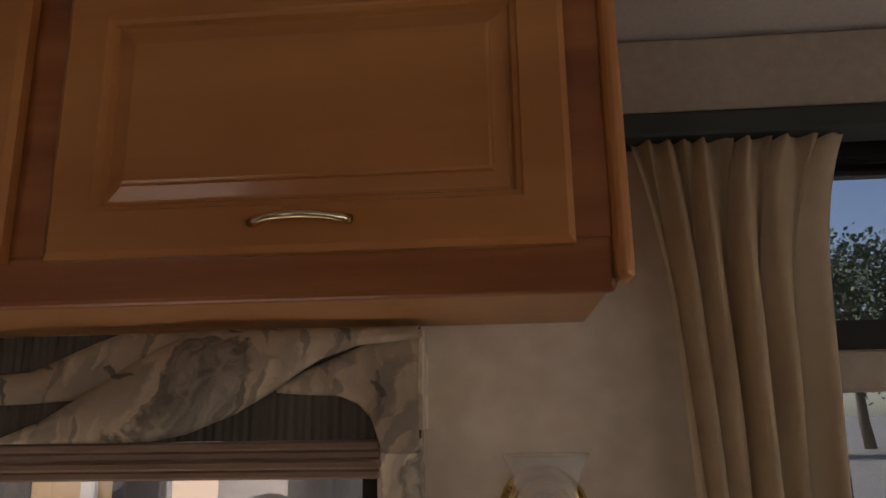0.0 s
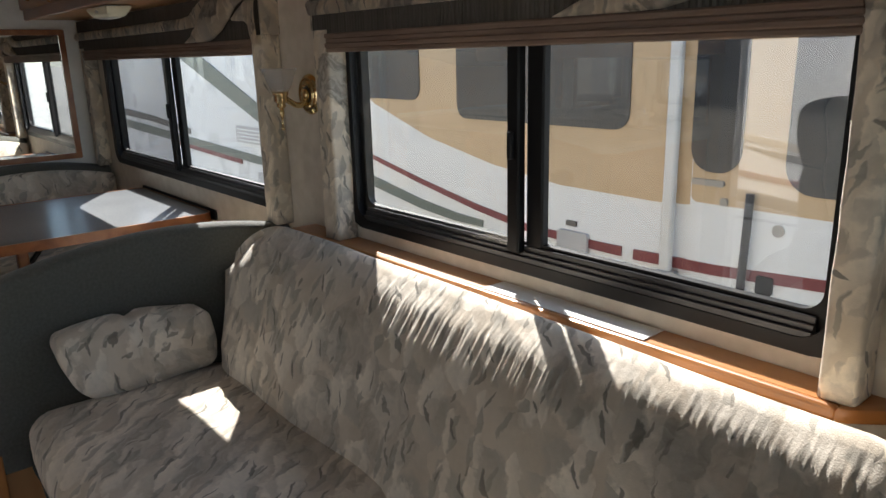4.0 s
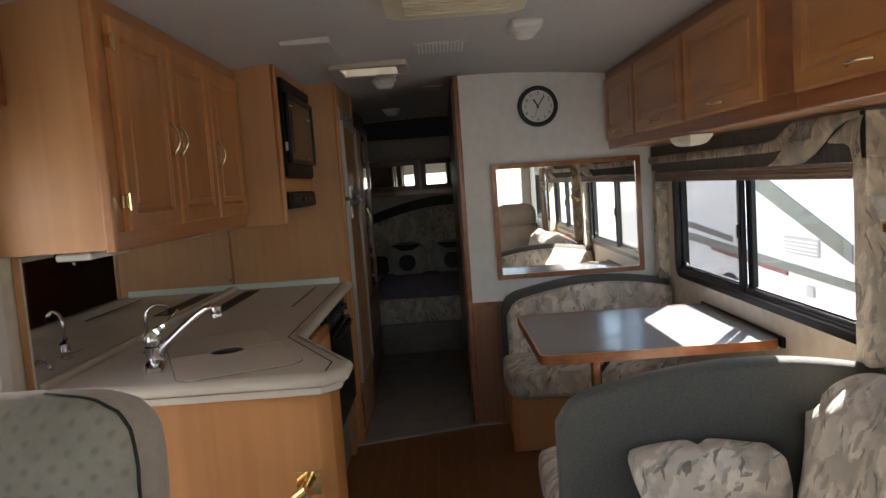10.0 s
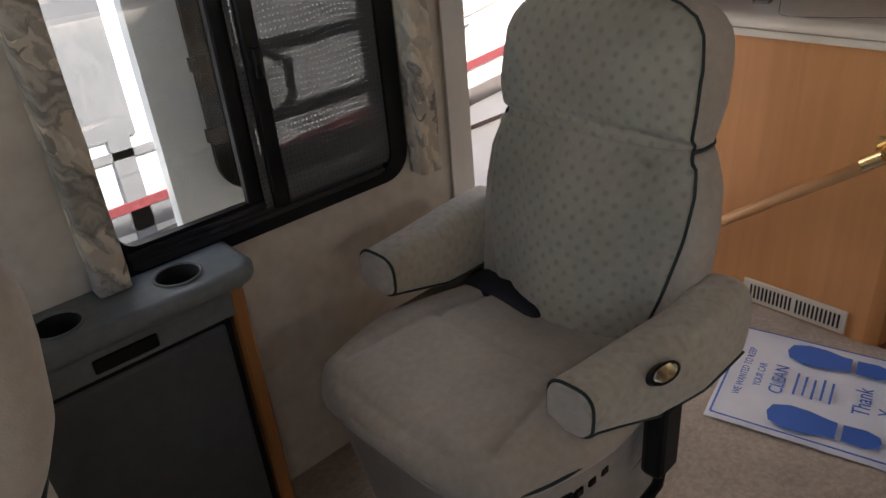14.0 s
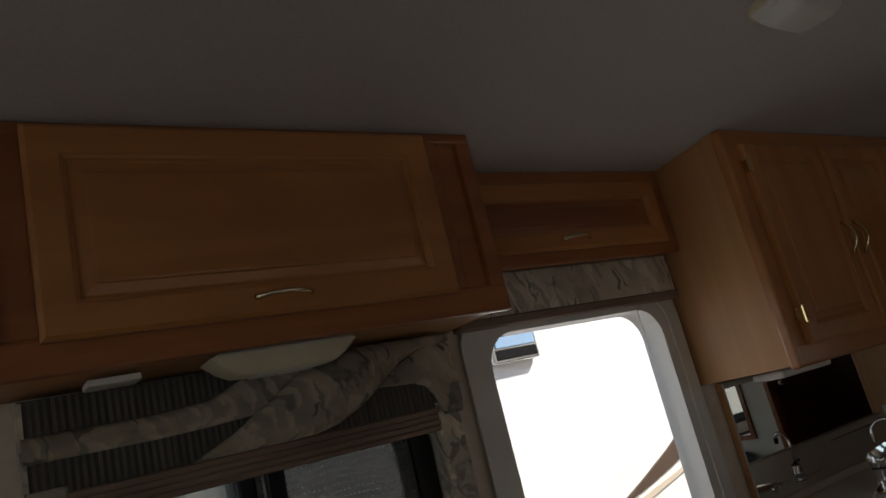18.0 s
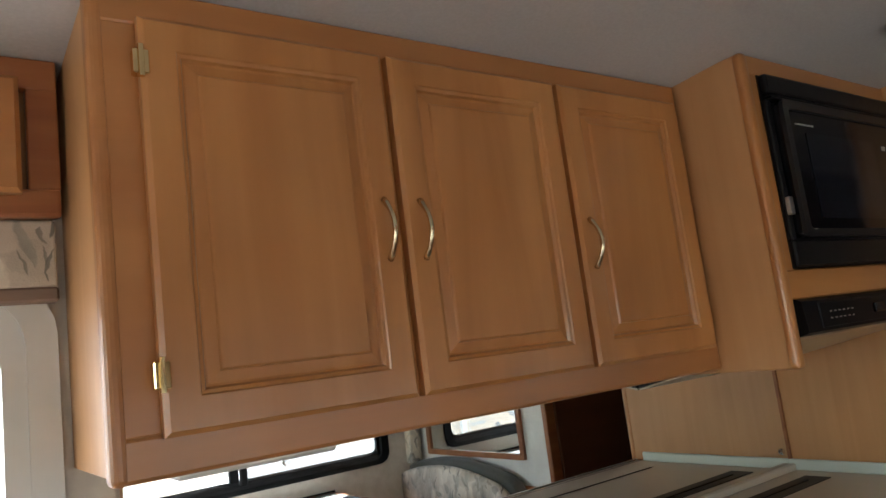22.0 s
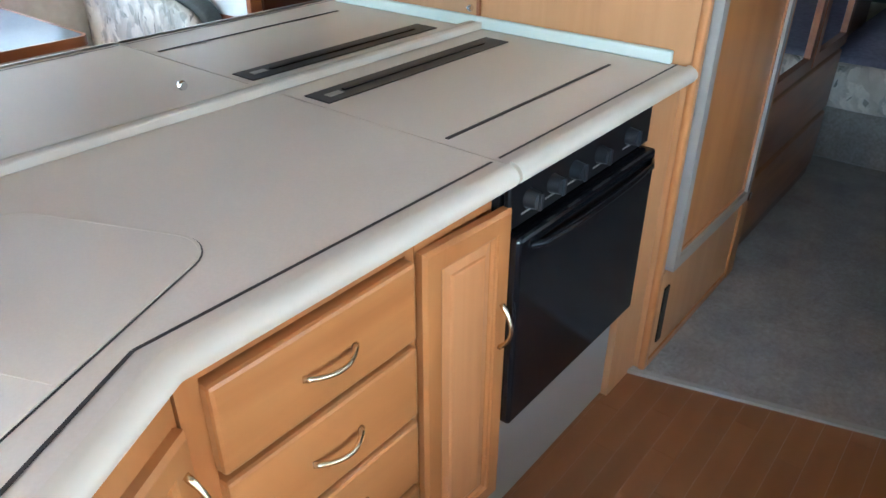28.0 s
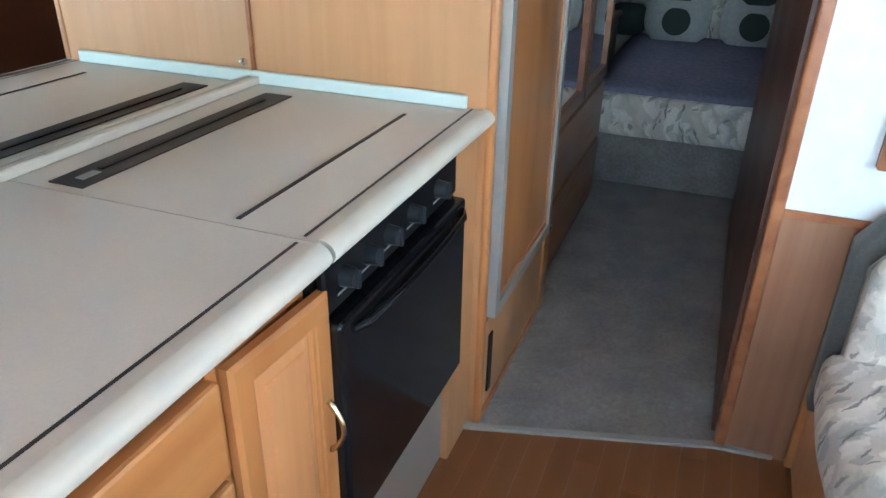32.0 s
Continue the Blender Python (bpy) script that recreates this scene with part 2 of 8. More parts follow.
        t.links.new(last, bl.inputs["A"])
        t.links.new(pr_.outputs[0], bl.inputs["B"])
        last = bl.outputs["Result"]
    t.links.new(last, b.inputs["Base Color"])
    w = t.nodes.new("ShaderNodeTexNoise")
    w.inputs["Scale"].default_value = 420
    t.links.new(co.outputs["Object"], w.inputs["Vector"])
    w2 = t.nodes.new("ShaderNodeTexNoise")
    w2.inputs["Scale"].default_value, w2.inputs["Detail"].default_value = 14, 2
    t.links.new(co.outputs["Object"], w2.inputs["Vector"])
    bp = t.nodes.new("ShaderNodeBump")
    bp.inputs["Strength"].default_value, bp.inputs["Distance"].default_value = 0.35, 0.002
    t.links.new(w.outputs["Fac"], bp.inputs["Height"])
    bp2 = t.nodes.new("ShaderNodeBump")
    bp2.inputs["Strength"].default_value, bp2.inputs["Distance"].default_value = 0.3, 0.010
    t.links.new(w2.outputs["Fac"], bp2.inputs["Height"])
    t.links.new(bp.outputs[0], bp2.inputs["Normal"])
    t.links.new(bp2.outputs[0], b.inputs["Normal"])
    return m


OAK = mat("honey_oak", (0.40, 0.158, 0.040), 0.38, var=(0.52, 0.232, 0.070), scale=9, stretch=(1, 1, 0.12), warp=0.6, mottle=0.3, bump=0.08, bscale=60, depth=0.0008, coat=0.45)
OAK_H = mat("honey_oak_across", (0.39, 0.153, 0.038), 0.38, var=(0.51, 0.226, 0.067), scale=9, stretch=(0.12, 1, 1), warp=0.6, mottle=0.3, bump=0.08, bscale=60, depth=0.0008, coat=0.45)
OAK_FRAME = mat("amber_oak", (0.35, 0.135, 0.036), 0.38, var=(0.46, 0.195, 0.060), scale=8, stretch=(0.1, 1, 1), warp=0.5, mottle=0.3, coat=0.35)
OAK_RED = mat("cherry_oak", (0.235, 0.073, 0.021), 0.36, var=(0.40, 0.15, 0.047), scale=13, stretch=(0.1, 1, 1), warp=0.5, mottle=0.3, coat=0.3)
PANEL = mat("oak_veneer_panel", (0.485, 0.247, 0.097), 0.42, var=(0.54, 0.285, 0.12), scale=26, stretch=(1, 1, 0.05), warp=0.6, mottle=0.3)
PANEL_WARM = mat("orange_oak_veneer", (0.495, 0.221, 0.076), 0.42, var=(0.56, 0.26, 0.095), scale=28, stretch=(1, 1, 0.05), warp=0.6, mottle=0.3)
PANEL_RED = mat("reddish_oak_veneer", (0.27, 0.120, 0.052), 0.45, var=(0.34, 0.16, 0.072), scale=26, stretch=(1, 1, 0.04), warp=0.2, mottle=0.25)
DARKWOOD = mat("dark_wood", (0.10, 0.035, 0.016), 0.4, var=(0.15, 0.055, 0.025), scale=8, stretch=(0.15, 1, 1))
FLOORWOOD = mat("laminate_floor", (0.225, 0.088, 0.029), 0.34, var=(0.295, 0.126, 0.045), scale=9, stretch=(0.12, 1, 1), warp=0.4, each=0.07, mottle=0.3)
CARPET = mat("beige_carpet", (0.385, 0.30, 0.215), 0.95, var=(0.54, 0.44, 0.335), scale=90, bump=1.0, bscale=320, depth=0.006, mottle=0.5, broad=5, sheen=0.3)
CARPET2 = mat("grey_beige_carpet", (0.27, 0.235, 0.19), 0.95, var=(0.37, 0.33, 0.28), scale=80, bump=1.0, bscale=320, depth=0.006, mottle=0.55, broad=6, sheen=0.3)
WALL = mat("vinyl_wallpaper", (0.64, 0.57, 0.47), 0.6, var=(0.74, 0.67, 0.57), scale=22, bump=0.25, bscale=140, depth=0.001, mottle=0.12)
WALL_W = mat("white_vinyl_wall", (0.74, 0.73, 0.69), 0.6, var=(0.8, 0.79, 0.75), scale=22, bump=0.2, bscale=140, depth=0.001, mottle=0.1)
CEIL = mat("padded_ceiling", (0.50, 0.48, 0.465), 0.8, var=(0.55, 0.53, 0.515), scale=160, bump=0.25, bscale=260, depth=0.001, mottle=0.06)
FLORAL = floral("floral_fabric", (0.66, 0.58, 0.47), (
    ((0.50, 0.44, 0.35), 6.0, 12, 0.44, 0.70, 0.42, 0.55),
    ((0.40, 0.37, 0.31), 8.5, -22, 0.36, 0.72, 0.50, 0.72),
    ((0.76, 0.69, 0.58), 8.0, 18, 0.38, 0.72, 0.40, 0.75),
    ((0.46, 0.40, 0.315), 12.0, -34, 0.28, 0.72, 0.55, 0.5),
    ((0.75, 0.68, 0.57), 13.0, 6, 0.26, 0.72, 0.45, 0.7),
    ((0.31, 0.285, 0.235), 15.0, 22, 0.17, 0.64, 0.54, 0.68),
    ((0.15, 0.14, 0.115), 14.0, -8, 0.075, 0.46, 0.73, 0.8),
    ((0.17, 0.155, 0.125), 18.0, 26, 0.085, 0.42, 0.76, 0.7)), (3.0, 0.62, 0.22))
# same print, finer; its cream is lightened to carry the light on the swags
FLORAL_DRAPE = floral("floral_drapery_fabric", (0.73, 0.63, 0.49), (
    ((0.50, 0.44, 0.36), 11.0, 24, 0.40, 0.66, 0.40, 0.55),
    ((0.42, 0.38, 0.32), 10.0, -30, 0.34, 0.62, 0.55, 0.6),
    ((0.79, 0.70, 0.56), 13.0, 40, 0.34, 0.70, 0.42, 0.8),
    ((0.46, 0.41, 0.335), 19.0, -50, 0.26, 0.70, 0.55, 0.5),
    ((0.27, 0.25, 0.21), 17.0, 15, 0.14, 0.58, 0.66, 0.65),
    ((0.77, 0.68, 0.54), 24.0, 10, 0.22, 0.70, 0.45, 0.8),
    ((0.17, 0.155, 0.13), 21.0, -25, 0.10, 0.50, 0.72, 0.8)), (5.2, 0.36, 0.85))
GREEN = mat("sage_fabric", (0.082, 0.082, 0.070), 0.9, var=(0.112, 0.112, 0.096), scale=120, bump=0.5, bscale=380, sheen=0.3, mottle=0.3)
DKGREEN = mat("dark_green_trim", (0.025, 0.035, 0.03), 0.7)
BOARD = mat("pleated_dark_fabric", (0.07, 0.062, 0.052), 0.9, var=(0.11, 0.1, 0.085), scale=170, stretch=(1, 1, 0.02), mottle=0.2)
SHADE = mat("pleated_shade", (0.20, 0.13, 0.095), 0.85, var=(0.28, 0.2, 0.15), scale=20, stretch=(0.2, 1, 1), mottle=0.2)
HEADER = mat("beige_padded_vinyl", (0.34, 0.29, 0.235), 0.7, var=(0.39, 0.335, 0.275), scale=60, bump=0.3, bscale=200)
CREAM = mat("cream_curtain", (0.72, 0.60, 0.44), 0.9, var=(0.79, 0.68, 0.51), scale=30, bump=0.3, bscale=300, sheen=0.3, mottle=0.2)
# thin cloth and the vent's lid let some light through
LID = mat("translucent_plastic", (0.80, 0.78, 0.70), 0.5)
for cloth_, share, tone in ((CREAM, 0.35, (0.80, 0.68, 0.50, 1)), (LID, 0.6, (0.85, 0.84, 0.79, 1))):
    ct = cloth_.node_tree
    thin, glow = ct.nodes.new("ShaderNodeMixShader"), ct.nodes.new("ShaderNodeBsdfTranslucent")
    thin.inputs[0].default_value, glow.inputs["Color"].default_value = share, tone
    ct.links.new(ct.nodes["Principled BSDF"].outputs[0], thin.inputs[1])
    ct.links.new(glow.outputs[0], thin.inputs[2])
    ct.links.new(thin.outputs[0], ct.nodes["Material Output"].inputs["Surface"])
BLACK = mat("black_plastic", (0.006, 0.006, 0.0065), 0.42, spec=0.25)
BLACKGL = mat("black_glass", (0.007, 0.007, 0.008), 0.12, spec=0.35)
PULLBRASS = mat("worn_brass_plate", (0.72, 0.62, 0.42), 0.2, 1.0)
BRASS = mat("polished_brass", (0.80, 0.62, 0.32), 0.10, 1.0)
CHROME = mat("chrome", (0.70, 0.71, 0.73), 0.06, 1.0)
DARKSTEEL = mat("dull_sink_steel", (0.10, 0.098, 0.095), 0.45, 0.7, var=(0.14, 0.135, 0.13), scale=30, mottle=0.4)
STEEL = mat("steel", (0.5, 0.5, 0.5), 0.35, 1.0)
ALU = mat("aluminium_trim", (0.37, 0.35, 0.31), 0.42, 0.25)
COUNTER = mat("beige_laminate", (0.625, 0.56, 0.475), 0.40, var=(0.65, 0.585, 0.50), scale=240, mottle=0.10, detail=2)
EDGE = mat("cream_edge", (0.60, 0.54, 0.44), 0.35, var=(0.66, 0.60, 0.50), scale=8, mottle=0.15)
RAILGREY = mat("dark_anodised_rail", (0.05, 0.05, 0.052), 0.3, 0.6)
KNOB = mat("dark_knob", (0.028, 0.03, 0.034), 0.3, 0.2)
GROOVE = mat("dark_inlay", (0.035, 0.03, 0.026), 0.5)
PALE = mat("pale_green_trim", (0.66, 0.72, 0.65), 0.45)
WHITE = mat("white_plastic", (0.75, 0.74, 0.7), 0.4, var=(0.7, 0.69, 0.64), scale=12, mottle=0.15)
YELLOWED = mat("yellowed_plastic", (0.68, 0.62, 0.44), 0.35, var=(0.74, 0.68, 0.5), scale=10, mottle=0.15)
TABLETOP = mat("grey_blue_laminate", (0.21, 0.225, 0.235), 0.22, var=(0.25, 0.265, 0.275), scale=200, mottle=0.1)
CHAIR = mat("taupe_velour", (0.43, 0.365, 0.285), 0.9, var=(0.49, 0.425, 0.34), scale=60, bump=0.4, bscale=380, sheen=0.4, mottle=0.35, broad=4)
GREYPL = mat("grey_plastic", (0.16, 0.175, 0.175), 0.5, var=(0.19, 0.205, 0.2), scale=60, bump=0.2, bscale=300)
RIMGREY = mat("microwave_rim", (0.012, 0.012, 0.013), 0.35, spec=0.3)
DOORGREY = mat("dark_grey_laminate", (0.085, 0.09, 0.095), 0.5, var=(0.105, 0.11, 0.115), scale=40, bump=0.1, bscale=200)
MIRROR = mat("mirror_glass", (0.9, 0.92, 0.91), 0.01, 1.0)
PAPER = mat("white_paper", (0.78, 0.79, 0.82), 0.7, var=(0.72, 0.73, 0.77), scale=6, bump=0.4, bscale=12, depth=0.004)
BLUE = mat("blue_ink", (0.06, 0.15, 0.5), 0.7)
BEDBLUE = mat("blue_bedspread", (0.16, 0.15, 0.20), 0.95, var=(0.22, 0.205, 0.26), scale=40, mottle=0.3)
PILLOW = mat("cream_pillow", (0.42, 0.40, 0.36), 0.9, var=(0.5, 0.48, 0.43), scale=40, bump=0.3)
RVWHITE = mat("white_gelcoat", (0.84, 0.84, 0.82), 0.3, var=(0.86, 0.86, 0.84), scale=3, mottle=0.03)
RVTAN = mat("tan_gelcoat", (0.60, 0.43, 0.255), 0.3, var=(0.64, 0.47, 0.285), scale=3, mottle=0.1)
RVSAND = mat("sand_stripe", (0.62, 0.53, 0.42), 0.35)
RVCHAR = mat("charcoal_stripe", (0.13, 0.115, 0.105), 0.35)
RVRED = mat("maroon_stripe", (0.21, 0.045, 0.05), 0.35)
RVGREEN = mat("green_stripe", (0.15, 0.17, 0.145), 0.35)
RVDIRT = mat("dusty_skirt", (0.50, 0.42, 0.33), 0.6, var=(0.60, 0.52, 0.42), scale=3, mottle=0.4)
RVGREY = mat("grey_hatch", (0.52, 0.51, 0.50), 0.45, var=(0.60, 0.59, 0.57), scale=6)
RVSLATE = mat("slate_grey", (0.20, 0.20, 0.205), 0.35, var=(0.22, 0.22, 0.225), scale=3)
RVBROWN = mat("brown_stripe", (0.085, 0.055, 0.038), 0.35)
HOODPAN = mat("warm_metal_pan", (0.52, 0.43, 0.31), 0.38, 0.6, var=(0.58, 0.49, 0.36), scale=20, mottle=0.3)
OVENGLASS = mat("dark_oven_glass", (0.012, 0.013, 0.017), 0.12, spec=0.5, var=(0.018, 0.019, 0.024), scale=3, mottle=0.4)
# base raised to carry sky reflection and haze on the neighbour's windows
RVGLASS = mat("tinted_glass", (0.045, 0.047, 0.05), 0.10, spec=0.6, var=(0.075, 0.078, 0.08), scale=2.2, mottle=0.5, broad=1.2)
BLUEGLASS = mat("pale_blue_lens", (0.30, 0.45, 0.62), 0.1, coat=0.6)
BARK = mat("bark", (0.13, 0.10, 0.075), 0.9, var=(0.2, 0.16, 0.12), scale=4, bump=0.6)
LEAF = mat("leaves", (0.045, 0.075, 0.03), 0.7, var=(0.09, 0.13, 0.05), scale=2)
RUBBER = mat("rubber", (0.02, 0.02, 0.02), 0.8)
ASPHALT = mat("dusty_lot_ground", (0.24, 0.21, 0.17), 0.95, var=(0.33, 0.30, 0.25), scale=30, bump=0.6, bscale=120, mottle=0.4, broad=0.6)


def clear(name, tint=(1, 1, 1), mixin=0.05, rough=0.0):
    m = bpy.data.materials.new(name)
    m.use_nodes = True
    t = m.node_tree
    t.nodes.remove(t.nodes["Principled BSDF"])
    tr = t.nodes.new("ShaderNodeBsdfTransparent")
    tr.inputs["Color"].default_value = (*tint, 1)
    gl = t.nodes.new("ShaderNodeBsdfGlossy")
    gl.inputs["Roughness"].default_value = rough
    mx = t.nodes.new("ShaderNodeMixShader")
    mx.inputs[0].default_value = mixin
    t.links.new(tr.outputs[0], mx.inputs[1])
    t.links.new(gl.outputs[0], mx.inputs[2])
    t.links.new(mx.outputs[0], t.nodes["Material Output"].inputs["Surface"])
    return m


GLASS = clear("window_glass", (0.93, 0.95, 0.94), 0.09)
SMOKED = clear("smoked_window_glass", (0.38, 0.43, 0.47))
# grey tint with a slight blur, for one pane
HAZY = clear("grey_tinted_glass", (0.60, 0.605, 0.60), 0.06, 0.08)


def screen_mesh():
    """Grey woven insect screen: thin threads with open gaps between them."""
    m = bpy.data.materials.new("insect_screen")
    m.use_nodes = True
    t = m.node_tree
    b = t.nodes["Principled BSDF"]
    b.inputs["Base Color"].default_value, b.inputs["Roughness"].default_value = (0.10, 0.10, 0.10, 1), 0.7
    co = t.nodes.new("ShaderNodeTexCoord")
    wob = t.nodes.new("ShaderNodeTexNoise")
    wob.inputs["Scale"].default_value = 5
    t.links.new(co.outputs["Object"], wob.inputs["Vector"])
    add = t.nodes.new("ShaderNodeVectorMath")
    add.operation = "MULTIPLY_ADD"
    add.inputs[1].default_value = (0.05, 0.05, 0.05)
    t.links.new(wob.outputs["Color"], add.inputs[0])
    t.links.new(co.outputs["Object"], add.inputs[2])
    outs = []
    for ax in ("X", "Z"):
        w = t.nodes.new("ShaderNodeTexWave")
        w.wave_type, w.bands_direction = "BANDS", ax
        w.inputs["Scale"].default_value = 30 if ax == "X" else 26
        t.links.new(add.outputs[0], w.inputs["Vector"])
        outs.append(w.outputs["Fac"])
    mx = t.nodes.new("ShaderNodeMath")
    mx.operation = "MULTIPLY"
    t.links.new(outs[0], mx.inputs[0])
    t.links.new(outs[1], mx.inputs[1])
    r = t.nodes.new("ShaderNodeMapRange")
    r.inputs["To Min"].default_value, r.inputs["To Max"].default_value = 0.825, 0.705
    t.links.new(mx.outputs[0], r.inputs["Value"])
    t.links.new(r.outputs[0], b.inputs["Alpha"])
    return m


SCREEN = screen_mesh()


def frosted(name, col):
    m = mat(name, col, 0.35)
    b = m.node_tree.nodes["Principled BSDF"]
    b.inputs["Alpha"].default_value = 0.22
    return m


FROST = frosted("frosted_glass", (0.72, 0.72, 0.70))


# ---- builders ----
def thing(name, base, label="", category="", group="", kind=""):
    ob = new(name)
    ob.location = base
    ob.empty_display_size = 0.05
    return tagged(ob, label, category, group, kind)


def part(name, bm, material, parent=None, label="", smooth=False):
    """Links a bmesh as one mesh object, in world coordinates, under a thing or a part."""
    me = bpy.data.meshes.new(name)
    bmesh.ops.recalc_face_normals(bm, faces=bm.faces[:])
    if smooth:
        for f in bm.faces:
            f.smooth = True
    bm.to_mesh(me)
    bm.free()
    me.materials.append(material)
    ob = new(name, me)
    if smooth == "auto":
        me.set_sharp_from_angle(angle=radians(35))
    if parent:
        ob.parent = parent
        if parent.type == "EMPTY":
            ob.matrix_parent_inverse = Matrix.Translation(parent.location).inverted()
    if label:
        ob["label"] = label
    return ob


def structure(name, bm, material, label, smooth=False, category="structure"):
    return tagged(part(name, bm, material, None, "", smooth), label, category, "", "structure")


def box(bm, x0, x1, y0, y1, z0, z1, bev=0.0, seg=1, m=None):
    """Adds a box, its edges bevelled by bev, turned by m."""
    b2 = bmesh.new()
    vs = [b2.verts.new((x, y, z)) for z in (z0, z1) for y in (y0, y1) for x in (x0, x1)]
    for q in ((0, 1, 3, 2), (4, 6, 7, 5), (0, 4, 5, 1), (2, 3, 7, 6), (0, 2, 6, 4), (1, 5, 7, 3)):
        b2.faces.new([vs[i] for i in q])
    if bev:
        bmesh.ops.bevel(b2, geom=b2.edges[:], offset=bev, segments=seg, affect="EDGES", profile=0.5)
    return merge(bm, b2, m)


def merge(bm, b2, m=None):
    if m is not None:
        b2.transform(m)
    me = bpy.data.meshes.new("tmp")
    b2.to_mesh(me)
    b2.free()
    bm.from_mesh(me)
    bpy.data.meshes.remove(me)
    return bm


def boxes(*args, bev=0.0, seg=1):
    bm = bmesh.new()
    for a in args:
        box(bm, *a, bev=bev, seg=seg)
    return bm


def cyl(bm, p0, p1, r0, r1=None, n=16, caps=True):
    """A cylinder or cone from p0 to p1."""
    p0, p1 = Vector(p0), Vector(p1)
    r1 = r0 if r1 is None else r1
    d = p1 - p0
    b2 = bmesh.new()
    bmesh.ops.create_cone(b2, cap_ends=caps, segments=n, radius1=r0, radius2=r1, depth=d.length)
    m = Matrix.Translation((p0 + p1) / 2) @ d.to_track_quat("Z", "Y").to_matrix().to_4x4()
    return merge(bm, b2, m)


def tube(bm, pts, r, n=8):
    """A round tube along points; r may be a list of radii."""
    pts = [Vector(p) for p in pts]
    rs = r if isinstance(r, (list, tuple)) else [r] * len(pts)
    rings = []
    up = Vector((0.13, 0.31, 0.94))
    for i, p in enumerate(pts):
        d = (pts[min(i + 1, len(pts) - 1)] - pts[max(i - 1, 0)]).normalized()
        a = d.cross(up)
        if a.length < 0.05:
            a = d.cross(Vector((1, 0, 0)))
        a.normalize()
        b = d.cross(a).normalized()
        rings.append([bm.verts.new(p + rs[i] * (math.cos(k * 2 * math.pi / n) * a + math.sin(k * 2 * math.pi / n) * b)) for k in range(n)])
    for i in range(len(rings) - 1):
        for k in range(n):
            bm.faces.new((rings[i][k], rings[i][(k + 1) % n], rings[i + 1][(k + 1) % n], rings[i + 1][k]))
    bm.faces.new(rings[0][::-1])
    bm.faces.new(rings[-1])
    return bm


def lathe(bm, prof, m, n=24):
    """A surface turned about local z from (radius, height) pairs."""
    rings = []
    for r, z in prof:
        rings.append([bm.verts.new(m @ Vector((r * math.cos(k * 2 * math.pi / n), r * math.sin(k * 2 * math.pi / n), z))) for k in range(n)])
    for i in range(len(rings) - 1):
        for k in range(n):
            bm.faces.new((rings[i][k], rings[i][(k + 1) % n], rings[i + 1][(k + 1) % n], rings[i + 1][k]))
    return bm


def prism(bm, poly, z0, z1, m=None, bev=0.0, seg=1):
    """A plate from a flat outline, between two heights."""
    b2 = bmesh.new()
    lo = [b2.verts.new((x, y, z0)) for x, y in poly]
    hi = [b2.verts.new((x, y, z1)) for x, y in poly]
    n = len(poly)
    b2.faces.new(lo[::-1])
    top = b2.faces.new(hi)
    for i in range(n):
        b2.faces.new((lo[i], lo[(i + 1) % n], hi[(i + 1) % n], hi[i]))
    if bev:
        bmesh.ops.bevel(b2, geom=[e for e in b2.edges if len(e.link_faces) == 2 and abs(e.verts[0].co.z - e.verts[1].co.z) < 1e-6], offset=bev, segments=seg, affect="EDGES", profile=0.5)
    return merge(bm, b2, m)


def rounded(x0, x1, y0, y1, r, n=6):
    """The outline of a rectangle with round corners."""
    out = []
    for cx, cy, a0 in ((x1 - r, y1 - r, 0), (x0 + r, y1 - r, 90), (x0 + r, y0 + r, 180), (x1 - r, y0 + r, 270)):
        for k in range(n + 1):
            a = radians(a0 + 90 * k / n)
            out.append((cx + r * math.cos(a), cy + r * math.sin(a)))
    return out


def ring(bm, outer, inner, z0, z1, m=None):
    """A frame between two outlines with equal numbers of points."""
    b2 = bmesh.new()
    n = len(outer)
    vo = [[b2.verts.new((x, y, z)) for x, y in outer] for z in (z0, z1)]
    vi = [[b2.verts.new((x, y, z)) for x, y in inner] for z in (z0, z1)]
    for i in range(n):
        j = (i + 1) % n
        b2.faces.new((vo[0][i], vo[0][j], vo[1][j], vo[1][i]))
        b2.faces.new((vi[0][j], vi[0][i], vi[1][i], vi[1][j]))
        b2.faces.new((vo[1][i], vo[1][j], vi[1][j], vi[1][i]))
        b2.faces.new((vo[0][j], vo[0][i], vi[0][i], vi[0][j]))
    return merge(bm, b2, m)


def cushion(bm, x0, x1, y0, y1, z0, z1, r=0.04, puff=0.02, n=14, m=None):
    """A stuffed block: rounded edges, faces swollen outward, slightly uneven."""
    b2 = bmesh.new()
    bmesh.ops.create_cube(b2, size=2.0)
    bmesh.ops.subdivide_edges(b2, edges=b2.edges[:], cuts=n, use_grid_fill=True)
    h = Vector(((x1 - x0) / 2, (y1 - y0) / 2, (z1 - z0) / 2))
    c = Vector(((x0 + x1) / 2, (y0 + y1) / 2, (z0 + z1) / 2))
    for v in b2.verts:
        p = Vector((v.co.x * h.x, v.co.y * h.y, v.co.z * h.z))
        core = Vector([max(-(h[i] - r), min(h[i] - r, p[i])) for i in range(3)])
        d = p - core
        if d.length > 1e-9:
            p = core + d.normalized() * r
        q = v.co
        for i in range(3):
            j, k = (i + 1) % 3, (i + 2) % 3
            if abs(q[i]) > 0.999:
                p[i] += math.copysign(puff * (1 - q[j] ** 2) * (1 - q[k] ** 2), q[i])
        p += 0.004 * noise.noise_vector((p + c) * 7)
        v.co = p + c
    return merge(bm, b2, m)


